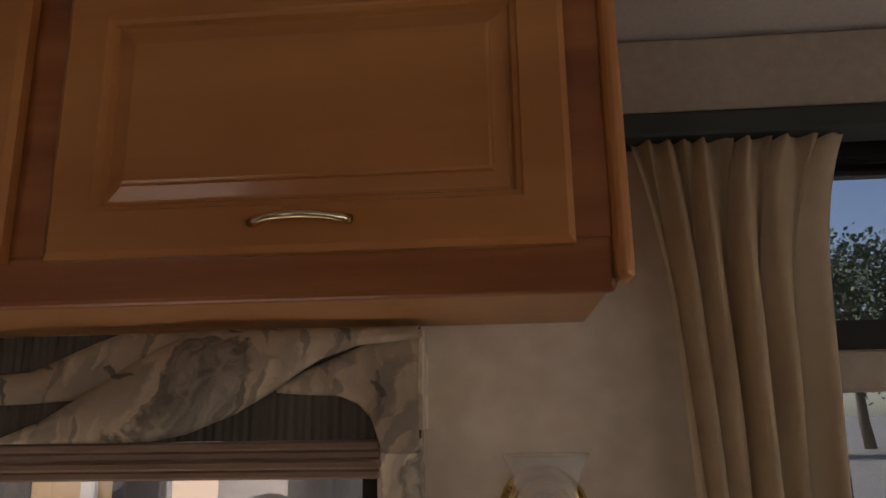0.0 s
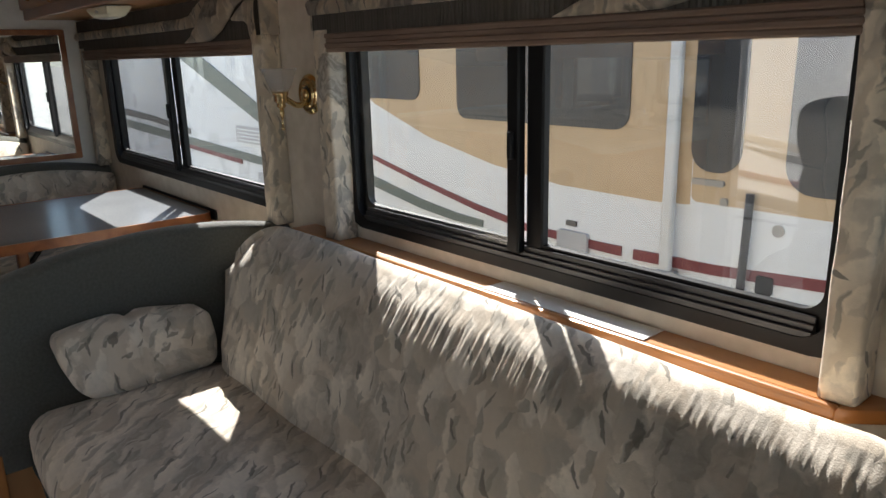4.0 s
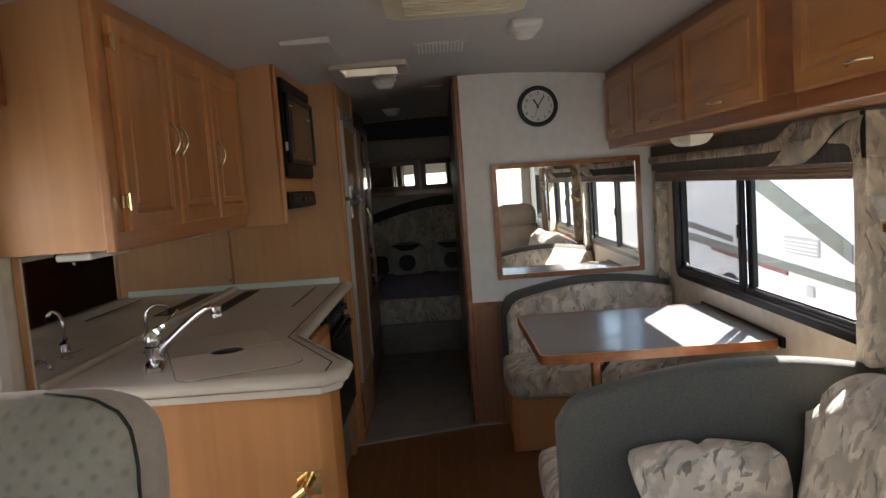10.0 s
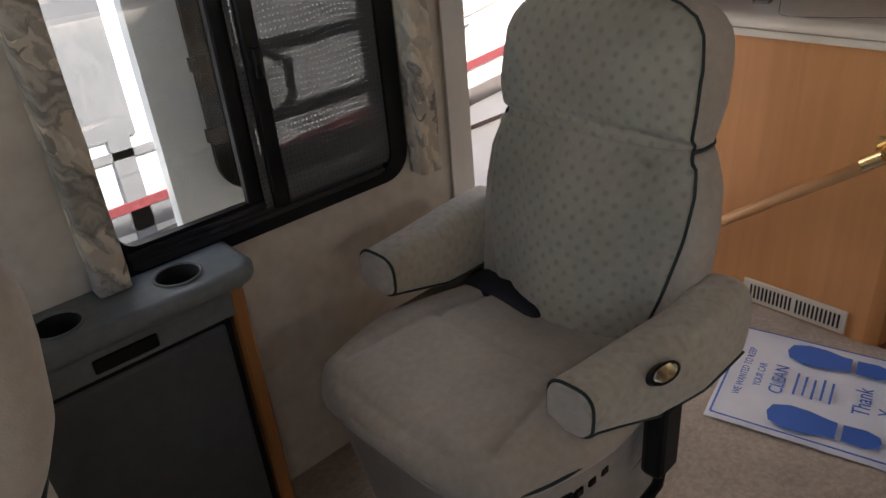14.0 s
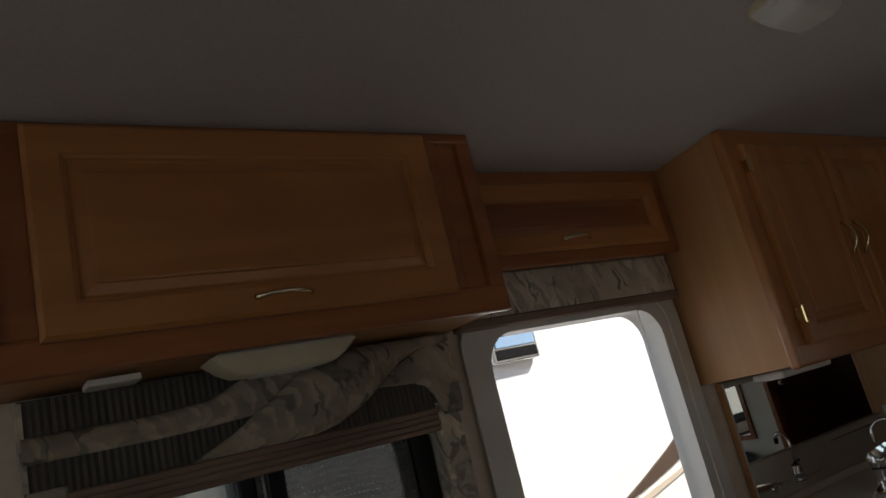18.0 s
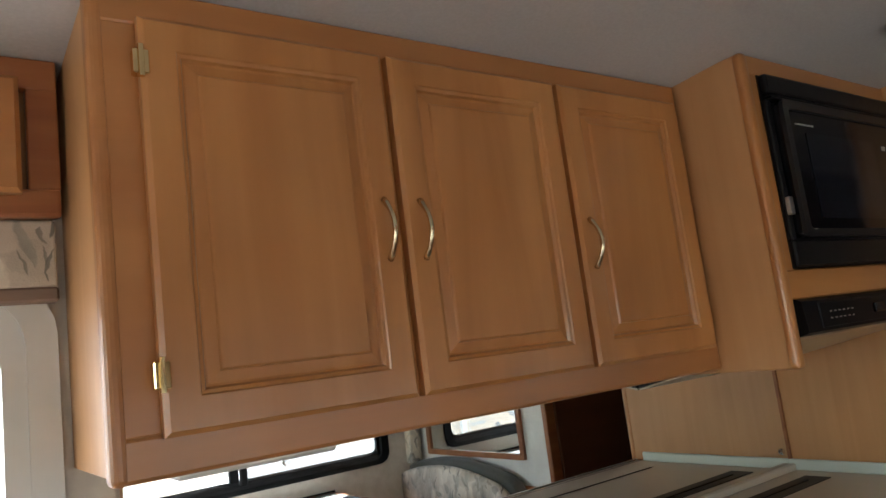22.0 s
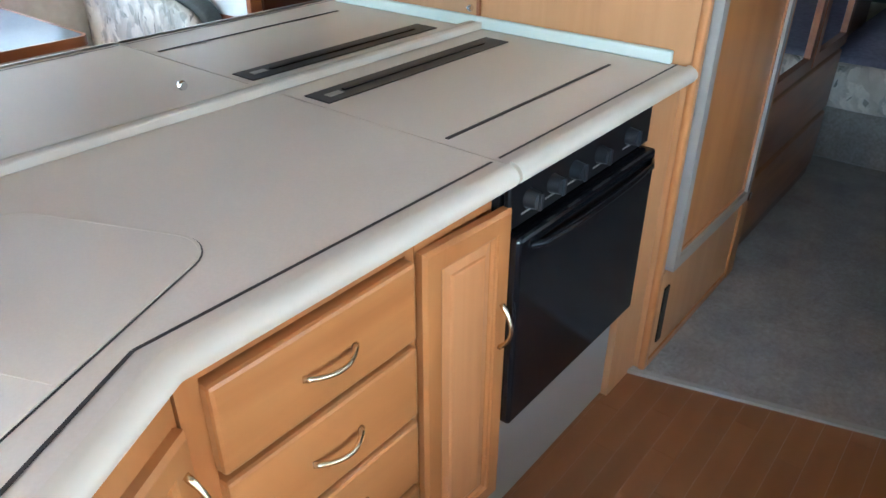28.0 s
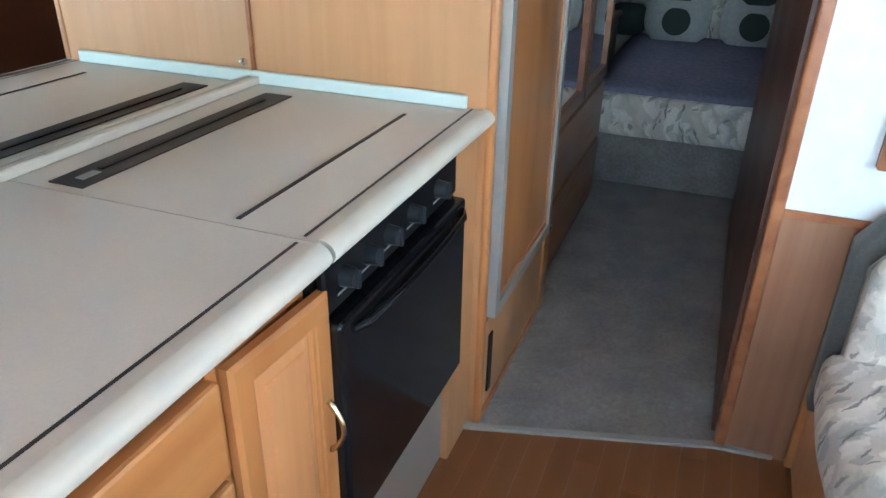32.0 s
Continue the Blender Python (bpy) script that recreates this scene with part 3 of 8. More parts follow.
def front(x, y, z, turn=0):
    """Local frame of a face: x along it, y up, z out of it. turn 0: faces -y; 180: faces +y."""
    return Matrix.Translation((x, y, z)) @ Matrix.Rotation(radians(turn), 4, "Z") @ Matrix.Rotation(radians(90), 4, "X")


def cabinet_door(parent, w, h, m, rail=0.055, handle="", hinge="", frame_mat=OAK, panel_mat=OAK, th=0.02, hs=0.1):
    """A raised-panel door: width w, height h, centred at m. handle: 'b' low and level, 'l' or 'r' upright at that side."""
    bm = bmesh.new()
    W, H = w / 2, h / 2
    out = [(-W, -H), (W, -H), (W, H), (-W, H)]
    b2 = bmesh.new()
    lv = ((0, 0.0), (0, th - 0.006), (0.007, th), (rail - 0.010, th), (rail - 0.008, th - 0.003), (rail - 0.003, th - 0.0045), (rail, th - 0.010), (rail + 0.004, th - 0.0105))
    loops = [[b2.verts.new((math.copysign(abs(x) - d, x), math.copysign(abs(y) - d, y), z)) for x, y in out] for d, z in lv]
    for a, b in zip(loops, loops[1:]):
        for i in range(4):
            j = (i + 1) % 4
            b2.faces.new((a[i], a[j], b[j], b[i]))
    b2.faces.new(loops[0][::-1])
    merge(bm, b2, m)
    door = part("door", bm, frame_mat, parent)
    b2 = bmesh.new()
    d0 = rail + 0.003
    lv = ((d0, th - 0.0105), (d0 + 0.003, th - 0.0095), (d0 + 0.016, th - 0.0065), (d0 + 0.018, th - 0.003), (d0 + 0.021, th - 0.002))
    loops = [[b2.verts.new((math.copysign(abs(x) - d, x), math.copysign(abs(y) - d, y), z)) for x, y in out] for d, z in lv]
    for a, b in zip(loops, loops[1:]):
        for i in range(4):
            j = (i + 1) % 4
            b2.faces.new((a[i], a[j], b[j], b[i]))
    b2.faces.new(loops[-1])
    bm = bmesh.new()
    merge(bm, b2, m)
    part("panel", bm, panel_mat, door)
    if handle:
        if handle == "b":
            c, ax = Vector((0, -H + rail * 0.52, th)), Vector((1, 0, 0))
        else:
            s = -1 if handle[0] == "l" else 1
            yy = -H + float(handle[1:]) * h if len(handle) > 1 else 0.0
            c, ax = Vector((s * (W - rail * 0.5), yy, th)), Vector((0, 1, 0))
        pull(door, m, c, ax, hs)
    for hh in hinge.split():
        s = -1 if hh[0] == "l" else 1
        yy = -H + float(hh[1:]) * h
        bm = bmesh.new()
        box(bm, s * W - 0.010, s * W + 0.012, yy - 0.018, yy + 0.018, 0.004, th + 0.003, 0.002, m=m)
        cyl(bm, m @ Vector((s * W, yy - 0.023, th + 0.003)), m @ Vector((s * W, yy + 0.023, th + 0.003)), 0.0045, n=8)
        part("hinge", bm, BRASS, door, "brass butt hinge")
    return door


def pull(parent, m, c, ax, size=0.1):
    """An arched brass pull."""
    pts, rs = [], []
    for k in range(13):
        u = k / 12 * 2 - 1
        pts.append(m @ (c + ax * (u * size / 2) + Vector((0, 0, 0.026 * (1 - u * u) + 0.001))))
        rs.append(0.0043 if abs(u) < 0.75 else 0.0054)
    bm = tube(bmesh.new(), pts, rs, 8)
    return part("handle", bm, PULLBRASS, parent, "arched polished brass pull", True)


# ---- the coach's shell ----
YW, YD = 1.075, -1.36          # window wall, door wall
XP = -4.12                     # partition behind the dinette
XF, XR = 1.75, -7.55           # front and rear ends


def crown(y):
    return 2.0 - (0.06 if y > -0.1 else 0.045) * (y + 0.1) ** 2


def wall_with_holes(name, y0, y1, x0, x1, z0, z1, holes, label, material=WALL):
    """A long side wall, cut into blocks round its rectangular openings."""
    xs = sorted({x0, x1, *[h[0] for h in holes], *[h[1] for h in holes]})
    bm = bmesh.new()
    for a, b in zip(xs, xs[1:]):
        z = z0
        for h in sorted((h for h in holes if h[0] <= a and h[1] >= b), key=lambda h: h[2]):
            if h[2] > z:
                box(bm, a, b, y0, y1, z, h[2])
            z = h[3]
        if z < z1:
            box(bm, a, b, y0, y1, z, z1)
    bmesh.ops.remove_doubles(bm, verts=bm.verts[:], dist=1e-5)
    return structure(name, bm, material, label)


W1 = (-3.90, -2.16, 0.835, 1.44)
W2 = (-1.70, -0.34, 0.860, 1.44)
WC = (0.195, 1.15, 0.9, 1.790)
WPASS = (-1.0, -0.27, 0.70, 1.42)
DOOR = (-1.865, -1.225, -0.32, 1.545)
wall_with_holes("wall_window_side", YW, YW + 0.05, XR, XF, -0.35, 2.0, [W1, W2, WC], "cream textured vinyl wall with sliding windows")
wall_with_holes("wall_door_side", YD - 0.05, YD, XR, XF, -0.35, 2.0, [WPASS, DOOR, (0.32, 1.15, 0.9, 1.62), (-6.68, -6.54, 1.02, 1.42)], "cream textured vinyl wall with entry door opening")
structure("wall_rear", boxes((XR - 0.05, XR, YD - 0.05, YW + 0.05, -0.35, 2.0)), WALL, "plain rear wall of the bedroom")

# ceiling, crowned across, with an opening for the roof vent
VENT = (-3.755, -3.525, -0.615, -0.335)
bm = bmesh.new()
xs = [XR, VENT[0], VENT[1], XF]
ys = sorted([YD + (YW - YD) * k / 16 for k in range(17)] + [VENT[2], VENT[3]])
lo = [[bm.verts.new((x, y, crown(y))) for y in ys] for x in xs]
hi = [[bm.verts.new((x, y, 2.12)) for y in ys] for x in xs]
for a in range(3):
    for k in range(len(ys) - 1):
        if a == 1 and VENT[2] <= ys[k] < VENT[3]:
            continue
        bm.faces.new((lo[a][k], lo[a + 1][k], lo[a + 1][k + 1], lo[a][k + 1]))
        bm.faces.new((hi[a][k], hi[a][k + 1], hi[a + 1][k + 1], hi[a + 1][k]))
for e in [e for e in bm.edges if len(e.link_faces) == 1 and e.verts[0].co.z < 2.1]:
    p, q = e.verts
    up = [next(v for row in hi for v in row if abs(v.co.x - w.co.x) + abs(v.co.y - w.co.y) < 1e-6) for w in (q, p)]
    bm.faces.new((p, q, *up))
structure("ceiling", bm, CEIL, "off-white padded crowned ceiling", "auto")

# floors
XE = -2.02                     # where the living room carpet meets the planks
structure("subfloor", boxes((XR, XF, -0.95, YW, -0.1, -0.02), (XR, -1.9, YD, -0.95, -0.1, -0.02), (-1.2, XF, YD, -0.95, -0.1, -0.02)), DARKWOOD, "dark subfloor under planks and carpet")
structure("stepwell", boxes((-1.9, -1.2, YD, -0.95, -0.34, -0.30), (-1.9, -1.2, -1.18, -0.95, -0.30, -0.16), (-1.9, -1.2, -0.97, -0.95, -0.16, -0.02)), CARPET, "carpeted entry step well")
structure("carpet_living", boxes((XE, XF, -0.95, YW, -0.02, 0.004), (-1.2, XF, YD, -0.95, -0.02, 0.004), (XE, -1.9, YD, -0.95, -0.02, 0.004)), CARPET, "worn beige cut-pile carpet", category="carpet")
structure("carpet_hall", prism(bmesh.new(), [(XR, YD), (-3.905, YD), (-3.905, -0.755), (-4.112, -0.066), (-4.124, 0.09), (-4.124, YW), (XR, YW)], -0.02, 0.006), CARPET2, "grey-beige stained hallway carpet", category="carpet")
tagged(part("threshold_strip", prism(bmesh.new(), [(-3.900, -0.755), (-4.098, -0.066), (-4.112, 0.085), (-4.128, 0.085), (-4.122, -0.066), (-3.922, -0.755)], -0.01, 0.010, None, 0.002), ALU), "thin metal threshold strip at the hallway carpet", "threshold", "", "structure")

# front end: dash, windshield opening, engine cover
structure("wall_front", boxes(
    (XF, XF + 0.05, YD - 0.05, YW + 0.05, -0.35, 0.85), (XF, XF + 0.05, YD - 0.05, YW + 0.05, 1.66, 2.1),
    (XF, XF + 0.05, YD - 0.05, YD + 0.12, 0.85, 1.66), (XF, XF + 0.05, YW - 0.12, YW + 0.05, 0.85, 1.66)), WALL, "front wall round the windshield")

# partition behind the dinette and hallway wall
structure("partition_wall", boxes((XP - 0.04, XP, -0.035, YW, 0.715, 1.995)), WALL_W, "white vinyl partition wall")
structure("partition_wainscot", boxes((XP - 0.04, XP, -0.035, YW, 0.0, 0.70)), PANEL_RED, "light oak veneer wainscot panel")
structure("chair_rail", boxes((XP - 0.045, XP + 0.008, -0.035, YW, 0.695, 0.715), bev=0.003), OAK_RED, "reddish wood chair rail")
structure("trim_partition_edge", boxes((XP - 0.05, XP + 0.01, -0.065, -0.035, 0.0, 1.99), bev=0.006, seg=2), OAK_RED, "reddish wood edge trim of the partition")
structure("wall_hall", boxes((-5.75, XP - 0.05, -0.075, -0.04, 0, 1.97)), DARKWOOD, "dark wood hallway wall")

# ---- windows of the window wall ----
def slider(name, w, y, side, label, dusty=False, glass=None):
    """A sliding window in a black frame with round corners. side: +1 when the room lies at lower y. dusty: grey tinted
    left pane.
    """
    x0, x1, z0, z1 = w
    root = thing(name, ((x0 + x1) / 2, y, z0), label, "window", "", "structure")
    m = Matrix(((1, 0, 0, 0), (0, 0, -side, y), (0, 1, 0, 0), (0, 0, 0, 1)))
    o = rounded(x0 - 0.012, x1 + 0.012, z0 - 0.012, z1 + 0.012, 0.07)
    i = rounded(x0 + 0.035, x1 - 0.035, z0 + 0.014, z1 - 0.035, 0.05)
    part("window_frame", ring(bmesh.new(), o, i, -0.05, 0.012, m), BLACK, root, "black aluminium frame")
    i2 = rounded(x0 + 0.02, x1 - 0.02, z0 + 0.008, z1 - 0.02, 0.055)
    i3 = rounded(x0 + 0.055, x1 - 0.055, z0 + 0.055, z1 - 0.055, 0.035)
    part("track", ring(bmesh.new(), i2, i3, -0.03, -0.012, m), BLACK, root)
    xm = (x0 + x1) / 2
    part("mullion", boxes((xm - 0.045, xm - 0.008, y - 0.004 * side - 0.012, y - 0.004 * side + 0.012, z0 + 0.03, z1 - 0.03), (xm - 0.0085, xm + 0.04, y + 0.02 * side - 0.012, y + 0.02 * side + 0.012, z0 + 0.03, z1 - 0.03), bev=0.004), BLACK, root)
    part("latch", boxes((xm - 0.036, xm - 0.02, y - 0.02 * side - 0.006, y - 0.02 * side + 0.006, (z0 + z1) / 2 - 0.05, (z0 + z1) / 2 + 0.01), bev=0.003), BLACK, root)
    # stepped sliding track along the sill
    for d, h in ((-0.007, 0.026), (0.000, 0.036), (0.0065, 0.048)):
        part("rail", boxes((x0 + 0.06, x1 - 0.06, y + d * side - 0.0024, y + d * side + 0.0024, z0 + 0.010, z0 + h), bev=0.001), RAILGREY, root, "thin dark sliding rail")
    for a, b, d in ((x0 + 0.04, xm - 0.01, 0.006), (xm - 0.01, x1 - 0.04, 0.026)):
        pane = part("pane", boxes((a, b, y + d * side - 0.002, y + d * side + 0.002, z0 + 0.04, z1 - 0.04)), glass or (HAZY if dusty and d < 0.01 else GLASS), root, "dusty clear glass pane")
        pane.visible_shadow = False
    return root


slider("window_1", W1, YW, 1, "black framed sliding window beside the dinette", True)
slider("window_2", W2, YW, 1, "black framed sliding window above the sofa")
w3 = slider("window_3", WPASS, YD, -1, "black framed sliding window with an insect screen")
part("insect_screen", boxes((-0.965, -0.625, YD + 0.002, YD + 0.003, 0.735, 1.385)), SCREEN, w3, "fine grey insect screen mesh")
w4 = slider("window_4", WC, YW, 1, "black framed cab side window", glass=SMOKED)
part("crossbar", boxes((0.225, 1.12, YW - 0.02, YW + 0.02, 1.488, 1.525)), BLACK, w4, "black window crossbar")
part("crossbar", boxes((0.225, 1.12, YW - 0.016, YW + 0.016, 1.432, 1.487), bev=0.004), HEADER, w4, "beige window crossbar")
slider("window_5", (0.32, 1.15, 0.9, 1.62), YD, -1, "black framed cab side window")

# windshield pane
ws = part("windshield", boxes((XF + 0.02, XF + 0.026, YD + 0.12, YW - 0.12, 0.85, 1.66)), GLASS)
ws.visible_shadow = False
tagged(ws, "clear one-piece windshield glass", "windshield", "", "structure")


# ---- valances, shades and side drapes ----
def valance(x0, x1, y, face, wall, zt=1.525, zs=1.382, mirror=False, low=0.795, leg0=0.075, leg1=0.055, foot=None):
    """A cornice box: dark pleated board, a floral rope that turns into a swag, padded legs, a folded shade.
    face: -1 faces -y; wall: the wall's plane; leg0 and leg1: the legs' widths."""
    root = thing("valance", ((x0 + x1) / 2, y, zs), "dark pleated window valance with floral fabric swag and padded legs", "valance", "window valances")
    f = face
    L, H = x1 - x0, zt - zs

    def X(d):
        """Place along the box, d metres from the swag's end."""
        return x0 + d if mirror else x1 - d
    bm = bmesh.new()
    n = int(L / 0.006)
    a = [[bm.verts.new((x0 + L * k / n, y + f * (0.002 if k % 2 else 0.0), z)) for k in range(n + 1)] for z in (zs, zt)]
    for k in range(n):
        bm.faces.new((a[0][k], a[0][k + 1], a[1][k + 1], a[1][k]))
    box(bm, x0, x1, min(y, y - f * 0.012), max(y, y - f * 0.012) - 0.001, zs, zt)
    part("board", bm, BOARD, root, "dark pleated fabric board")

    def lerp(tab, d):
        for (a, *p), (b, *q) in zip(tab, tab[1:]):
            if d <= b:
                r = (d - a) / (b - a)
                return [c + (e - c) * r for c, e in zip(p, q)]
        return tab[-1][1:]

    def cloth(name, tab, back, bulge, folds, lab, n=120):
        """Cloth along the board: a swollen strip between two edges, with creases that run askew. tab: distance from the swag's end, lower and upper edge as shares of the board."""
        bm = bmesh.new()
        g = []
        for i in range(n + 1):
            d = tab[0][0] + (tab[-1][0] - tab[0][0]) * i / n
            lo, hi = lerp(tab, d)
            c, h = (lo + hi) / 2, max(0.004, (hi - lo) / 2)
            row = []
            for j in range(17):
                w = j / 8 - 1
                crease = math.sin(folds * (d * 16 + 0.9 * w) + 2.5 * noise.noise((d * 7, w, x0))) * 0.12 + 0.14 * noise.noise((d * 24, w * 1.5, 3.0))
                round_ = math.sqrt(max(0.0, 1 - (abs(w) * 0.97) ** 2.6))
                out = back + bulge * min(1.0, 0.25 + 1.6 * h) * round_ * (1 + crease)
                row.append(bm.verts.new((X(d), y + f * out, zs + (c + h * w * (1 + 0.05 * crease)) * H)))
            g.append(row)
        for i in range(n):
            for j in range(16):
                bm.faces.new((g[i][j], g[i + 1][j], g[i + 1][j + 1], g[i][j + 1]))
        bmesh.ops.solidify(bm, geom=bm.faces[:], thickness=0.003)
        part(name, bm, FLORAL_DRAPE, root, lab, True)
    cloth("rope", [(0.30, 0.60, 1.0), (0.345, 0.58, 1.0), (0.405, 0.45, 1.0), (0.435, 0.40, 0.93), (0.53, 0.36, 0.66), (0.625, 0.34, 0.61), (L, 0.34, 0.61)], 0.003, 0.030, 1.6, "gathered floral fabric rope", 190)
    cloth("swag", [(0.0, 0.88, 1.0), (0.08, 0.83, 1.0), (0.13, 0.71, 1.0), (0.16, 0.58, 1.0), (0.19, 0.43, 1.0), (0.24, 0.23, 1.0), (0.30, 0.07, 0.99), (0.345, 0.01, 0.86), (0.39, 0.0, 0.69), (0.425, 0.0, 0.53), (0.50, 0.0, 0.22), (0.575, 0.0, 0.01)], 0.010, 0.040, 0.5, "twisted floral fabric swag")
    cloth("gusset", [(0.0, -0.12, 0.90), (0.048, -0.12, 0.87), (0.056, 0.05, 0.86), (0.063, 0.18, 0.85), (0.080, 0.31, 0.82), (0.105, 0.385, 0.75), (0.15, 0.40, 0.62), (0.188, 0.42, 0.48)], 0.005, 0.018, 0.4, "floral fabric corner that turns down the leg", 50)
    # padded legs and the returns of the box, back to the wall
    for d0, d1, zlow in ((0.0, leg1, low), (L - leg0, L, foot if foot is not None else low)):
        xa, xb = sorted((X(d0), X(d1)))
        bm = bmesh.new()
        ya, yb = sorted((y + f * 0.004, wall + f * 0.001))
        n_ = 18
        rws = []
        for k in range(n_ + 1):
            z = zs + 0.01 + (zlow - zs - 0.01) * k / n_
            wob = 0.0025 * noise.noise((z * 14, xa, 0.3))
            rws.append([bm.verts.new((px + wob, py + 0.002 * noise.noise((z * 20, py * 9, xa)), z)) for px, py in rounded(xa, xb, ya, yb, 0.008, 3)])
        for a, b in zip(rws, rws[1:]):
            for k in range(len(a)):
                bm.faces.new((a[k], a[(k + 1) % len(a)], b[(k + 1) % len(a)], b[k]))
        bm.faces.new(rws[0])
        bm.faces.new(rws[-1][::-1])
        part("leg", bm, FLORAL_DRAPE, root, "padded floral fabric leg", True)
    for d in (0.0, L):
        o = 1 if (d == 0.0) != mirror else -1
        xa, xb = sorted((X(d) - o * 0.006, X(d) + o * 0.003))
        ya, yb = sorted((y + f * 0.003, wall + f * 0.001))
        part("return", boxes((xa, xb, ya, yb, zs + 0.011, zt - 0.003)), FLORAL_DRAPE, root, "floral fabric end return")
    # folded pleated shade under the board
    for k in range(4):
        z = zs - 0.012 * k
        ya, yb = sorted((y - f * 0.010, y + f * 0.010 - f * 0.004 * (k % 2)))
        part("shade_fold", boxes((x0 + (leg1 if mirror else leg0) - 0.004, x1 - (leg0 if mirror else leg1) + 0.004, ya, yb, z - 0.0125, z - 0.0005), bev=0.003), SHADE, root, "folded brown pleated shade")
    return root


valance(-1.757, -0.305, YW - 0.066, -1, YW, low=0.813)
valance(-4.10, -2.066, YW - 0.060, -1, YW, low=0.795, leg1=0.075)
valance(-1.08, -0.25, YD + 0.055, 1, YD, zt=1.555, zs=1.40, mirror=True, low=0.69, leg1=0.062, leg0=0.06, foot=0.715)


# ---- upper cabinets ----
def carcass(name, x0, x1, yb, yf, z0, z1, label, bottom=0.02, tops=None, group="", endgrain=True):
    """A wall cabinet box with a face frame at yf; tops: ceiling line."""
    root = thing(name, ((x0 + x1) / 2, (yb + yf) / 2, z0), label, "cabinet", group)
    s = 1 if yf > yb else -1
    ya, yc = sorted((yb, yf - s * 0.022))
    part("body", boxes((x0 + 0.004, x1 - 0.004, ya, yc, z0 + 0.004, z1)), PANEL, root, "oak veneer carcass")
    return root


def frame_bar(root, name, x0, x1, y0, y1, z0, z1, material, bev=0.006):
    return part(name, boxes((x0, x1, min(y0, y1), max(y0, y1), z0, z1), bev=bev, seg=2), material, root)


def upper_run(x0, x1, doors, label):
    yf = 0.785
    ceil = crown(yf) - 0.002
    root = carcass("wall_cabinet", x0, x1, YW - 0.002, yf, 1.530, ceil, label, group="overhead cabinets")
    frame_bar(root, "bottom_rail", x0, x1, yf, yf + 0.022, 1.528, 1.585, OAK_RED)
    frame_bar(root, "top_rail", x0, x1, yf, yf + 0.022, 1.895, ceil, OAK_RED, 0.004)
    es = sorted([x0, x1] + [e for d in doors for e in d])
    for a, b in zip(es[::2], es[1::2]):
        frame_bar(root, "stile", a - 0.012 * (a > x0 + 0.001), b + 0.012 * (b < x1 - 0.001), yf + 0.001, yf + 0.022, 1.583, 1.897, OAK_RED, 0.003)
    for a, b in doors:
        cabinet_door(root, b - a, 0.33, front((a + b) / 2, yf, 1.74), handle="b", panel_mat=OAK_H, frame_mat=OAK_H, rail=0.06, hs=0.105)
    return root


cab = upper_run(-1.992, -0.080, [(-1.975, -1.365), (-1.335, -0.728), (-0.680, -0.12)], "honey oak overhead cabinet with raised-panel doors above the sofa")
part("end_stile", boxes((-0.082, -0.062, 0.775, 0.815, 1.537, 1.925), bev=0.009, seg=3), OAK, cab, "rounded light oak corner post")
upper_run(-4.118, -1.996, [(-4.08, -3.52), (-3.49, -2.84), (-2.81, -2.165)], "honey oak overhead cabinet with raised-panel doors above the dinette")


def under_light(x, y, z, ln=0.27):
    root = thing("cabinet_light", (x, y, z), "yellowed plastic light fixture under the overhead cabinet", "light", "cabinet lights")
    part("base", boxes((x - ln / 2 + 0.01, x + ln / 2 - 0.01, y - 0.045, y + 0.045, z - 0.005, z)), WHITE, root)
    # tapered lens with a rounded bottom
    bm = bmesh.new()
    rws = []
    for k, (d, dz) in enumerate(((0.0, -0.004), (0.006, -0.010), (0.022, -0.026), (0.040, -0.037), (0.060, -0.040))):
        rws.append([bm.verts.new((px, py, z + dz)) for px, py in rounded(x - ln / 2 + d, x + ln / 2 - d, y - 0.05 + d * 0.45, y + 0.05 - d * 0.45, 0.012, 4)])
    for a, b in zip(rws, rws[1:]):
        for k in range(len(a)):
            bm.faces.new((a[k], a[(k + 1) % len(a)], b[(k + 1) % len(a)], b[k]))
    bm.faces.new(rws[-1])
    lens = part("lens", bm, YELLOWED, root, "yellowed translucent lens", "auto")
    part("lens_middle", boxes((x - ln * 0.22, x + ln * 0.22, y - 0.0235, y + 0.0235, z - 0.0425, z - 0.0395), bev=0.001), WHITE, lens, "paler ribbed middle")
    part("switch", boxes((x - 0.012, x + 0.012, y - 0.048, y - 0.040, z - 0.022, z - 0.010), bev=0.003), WHITE, root)


under_light(-0.97, 0.885, 1.529)
under_light(-3.05, 0.87, 1.529)
under_light(-0.66, -1.2, 1.56)


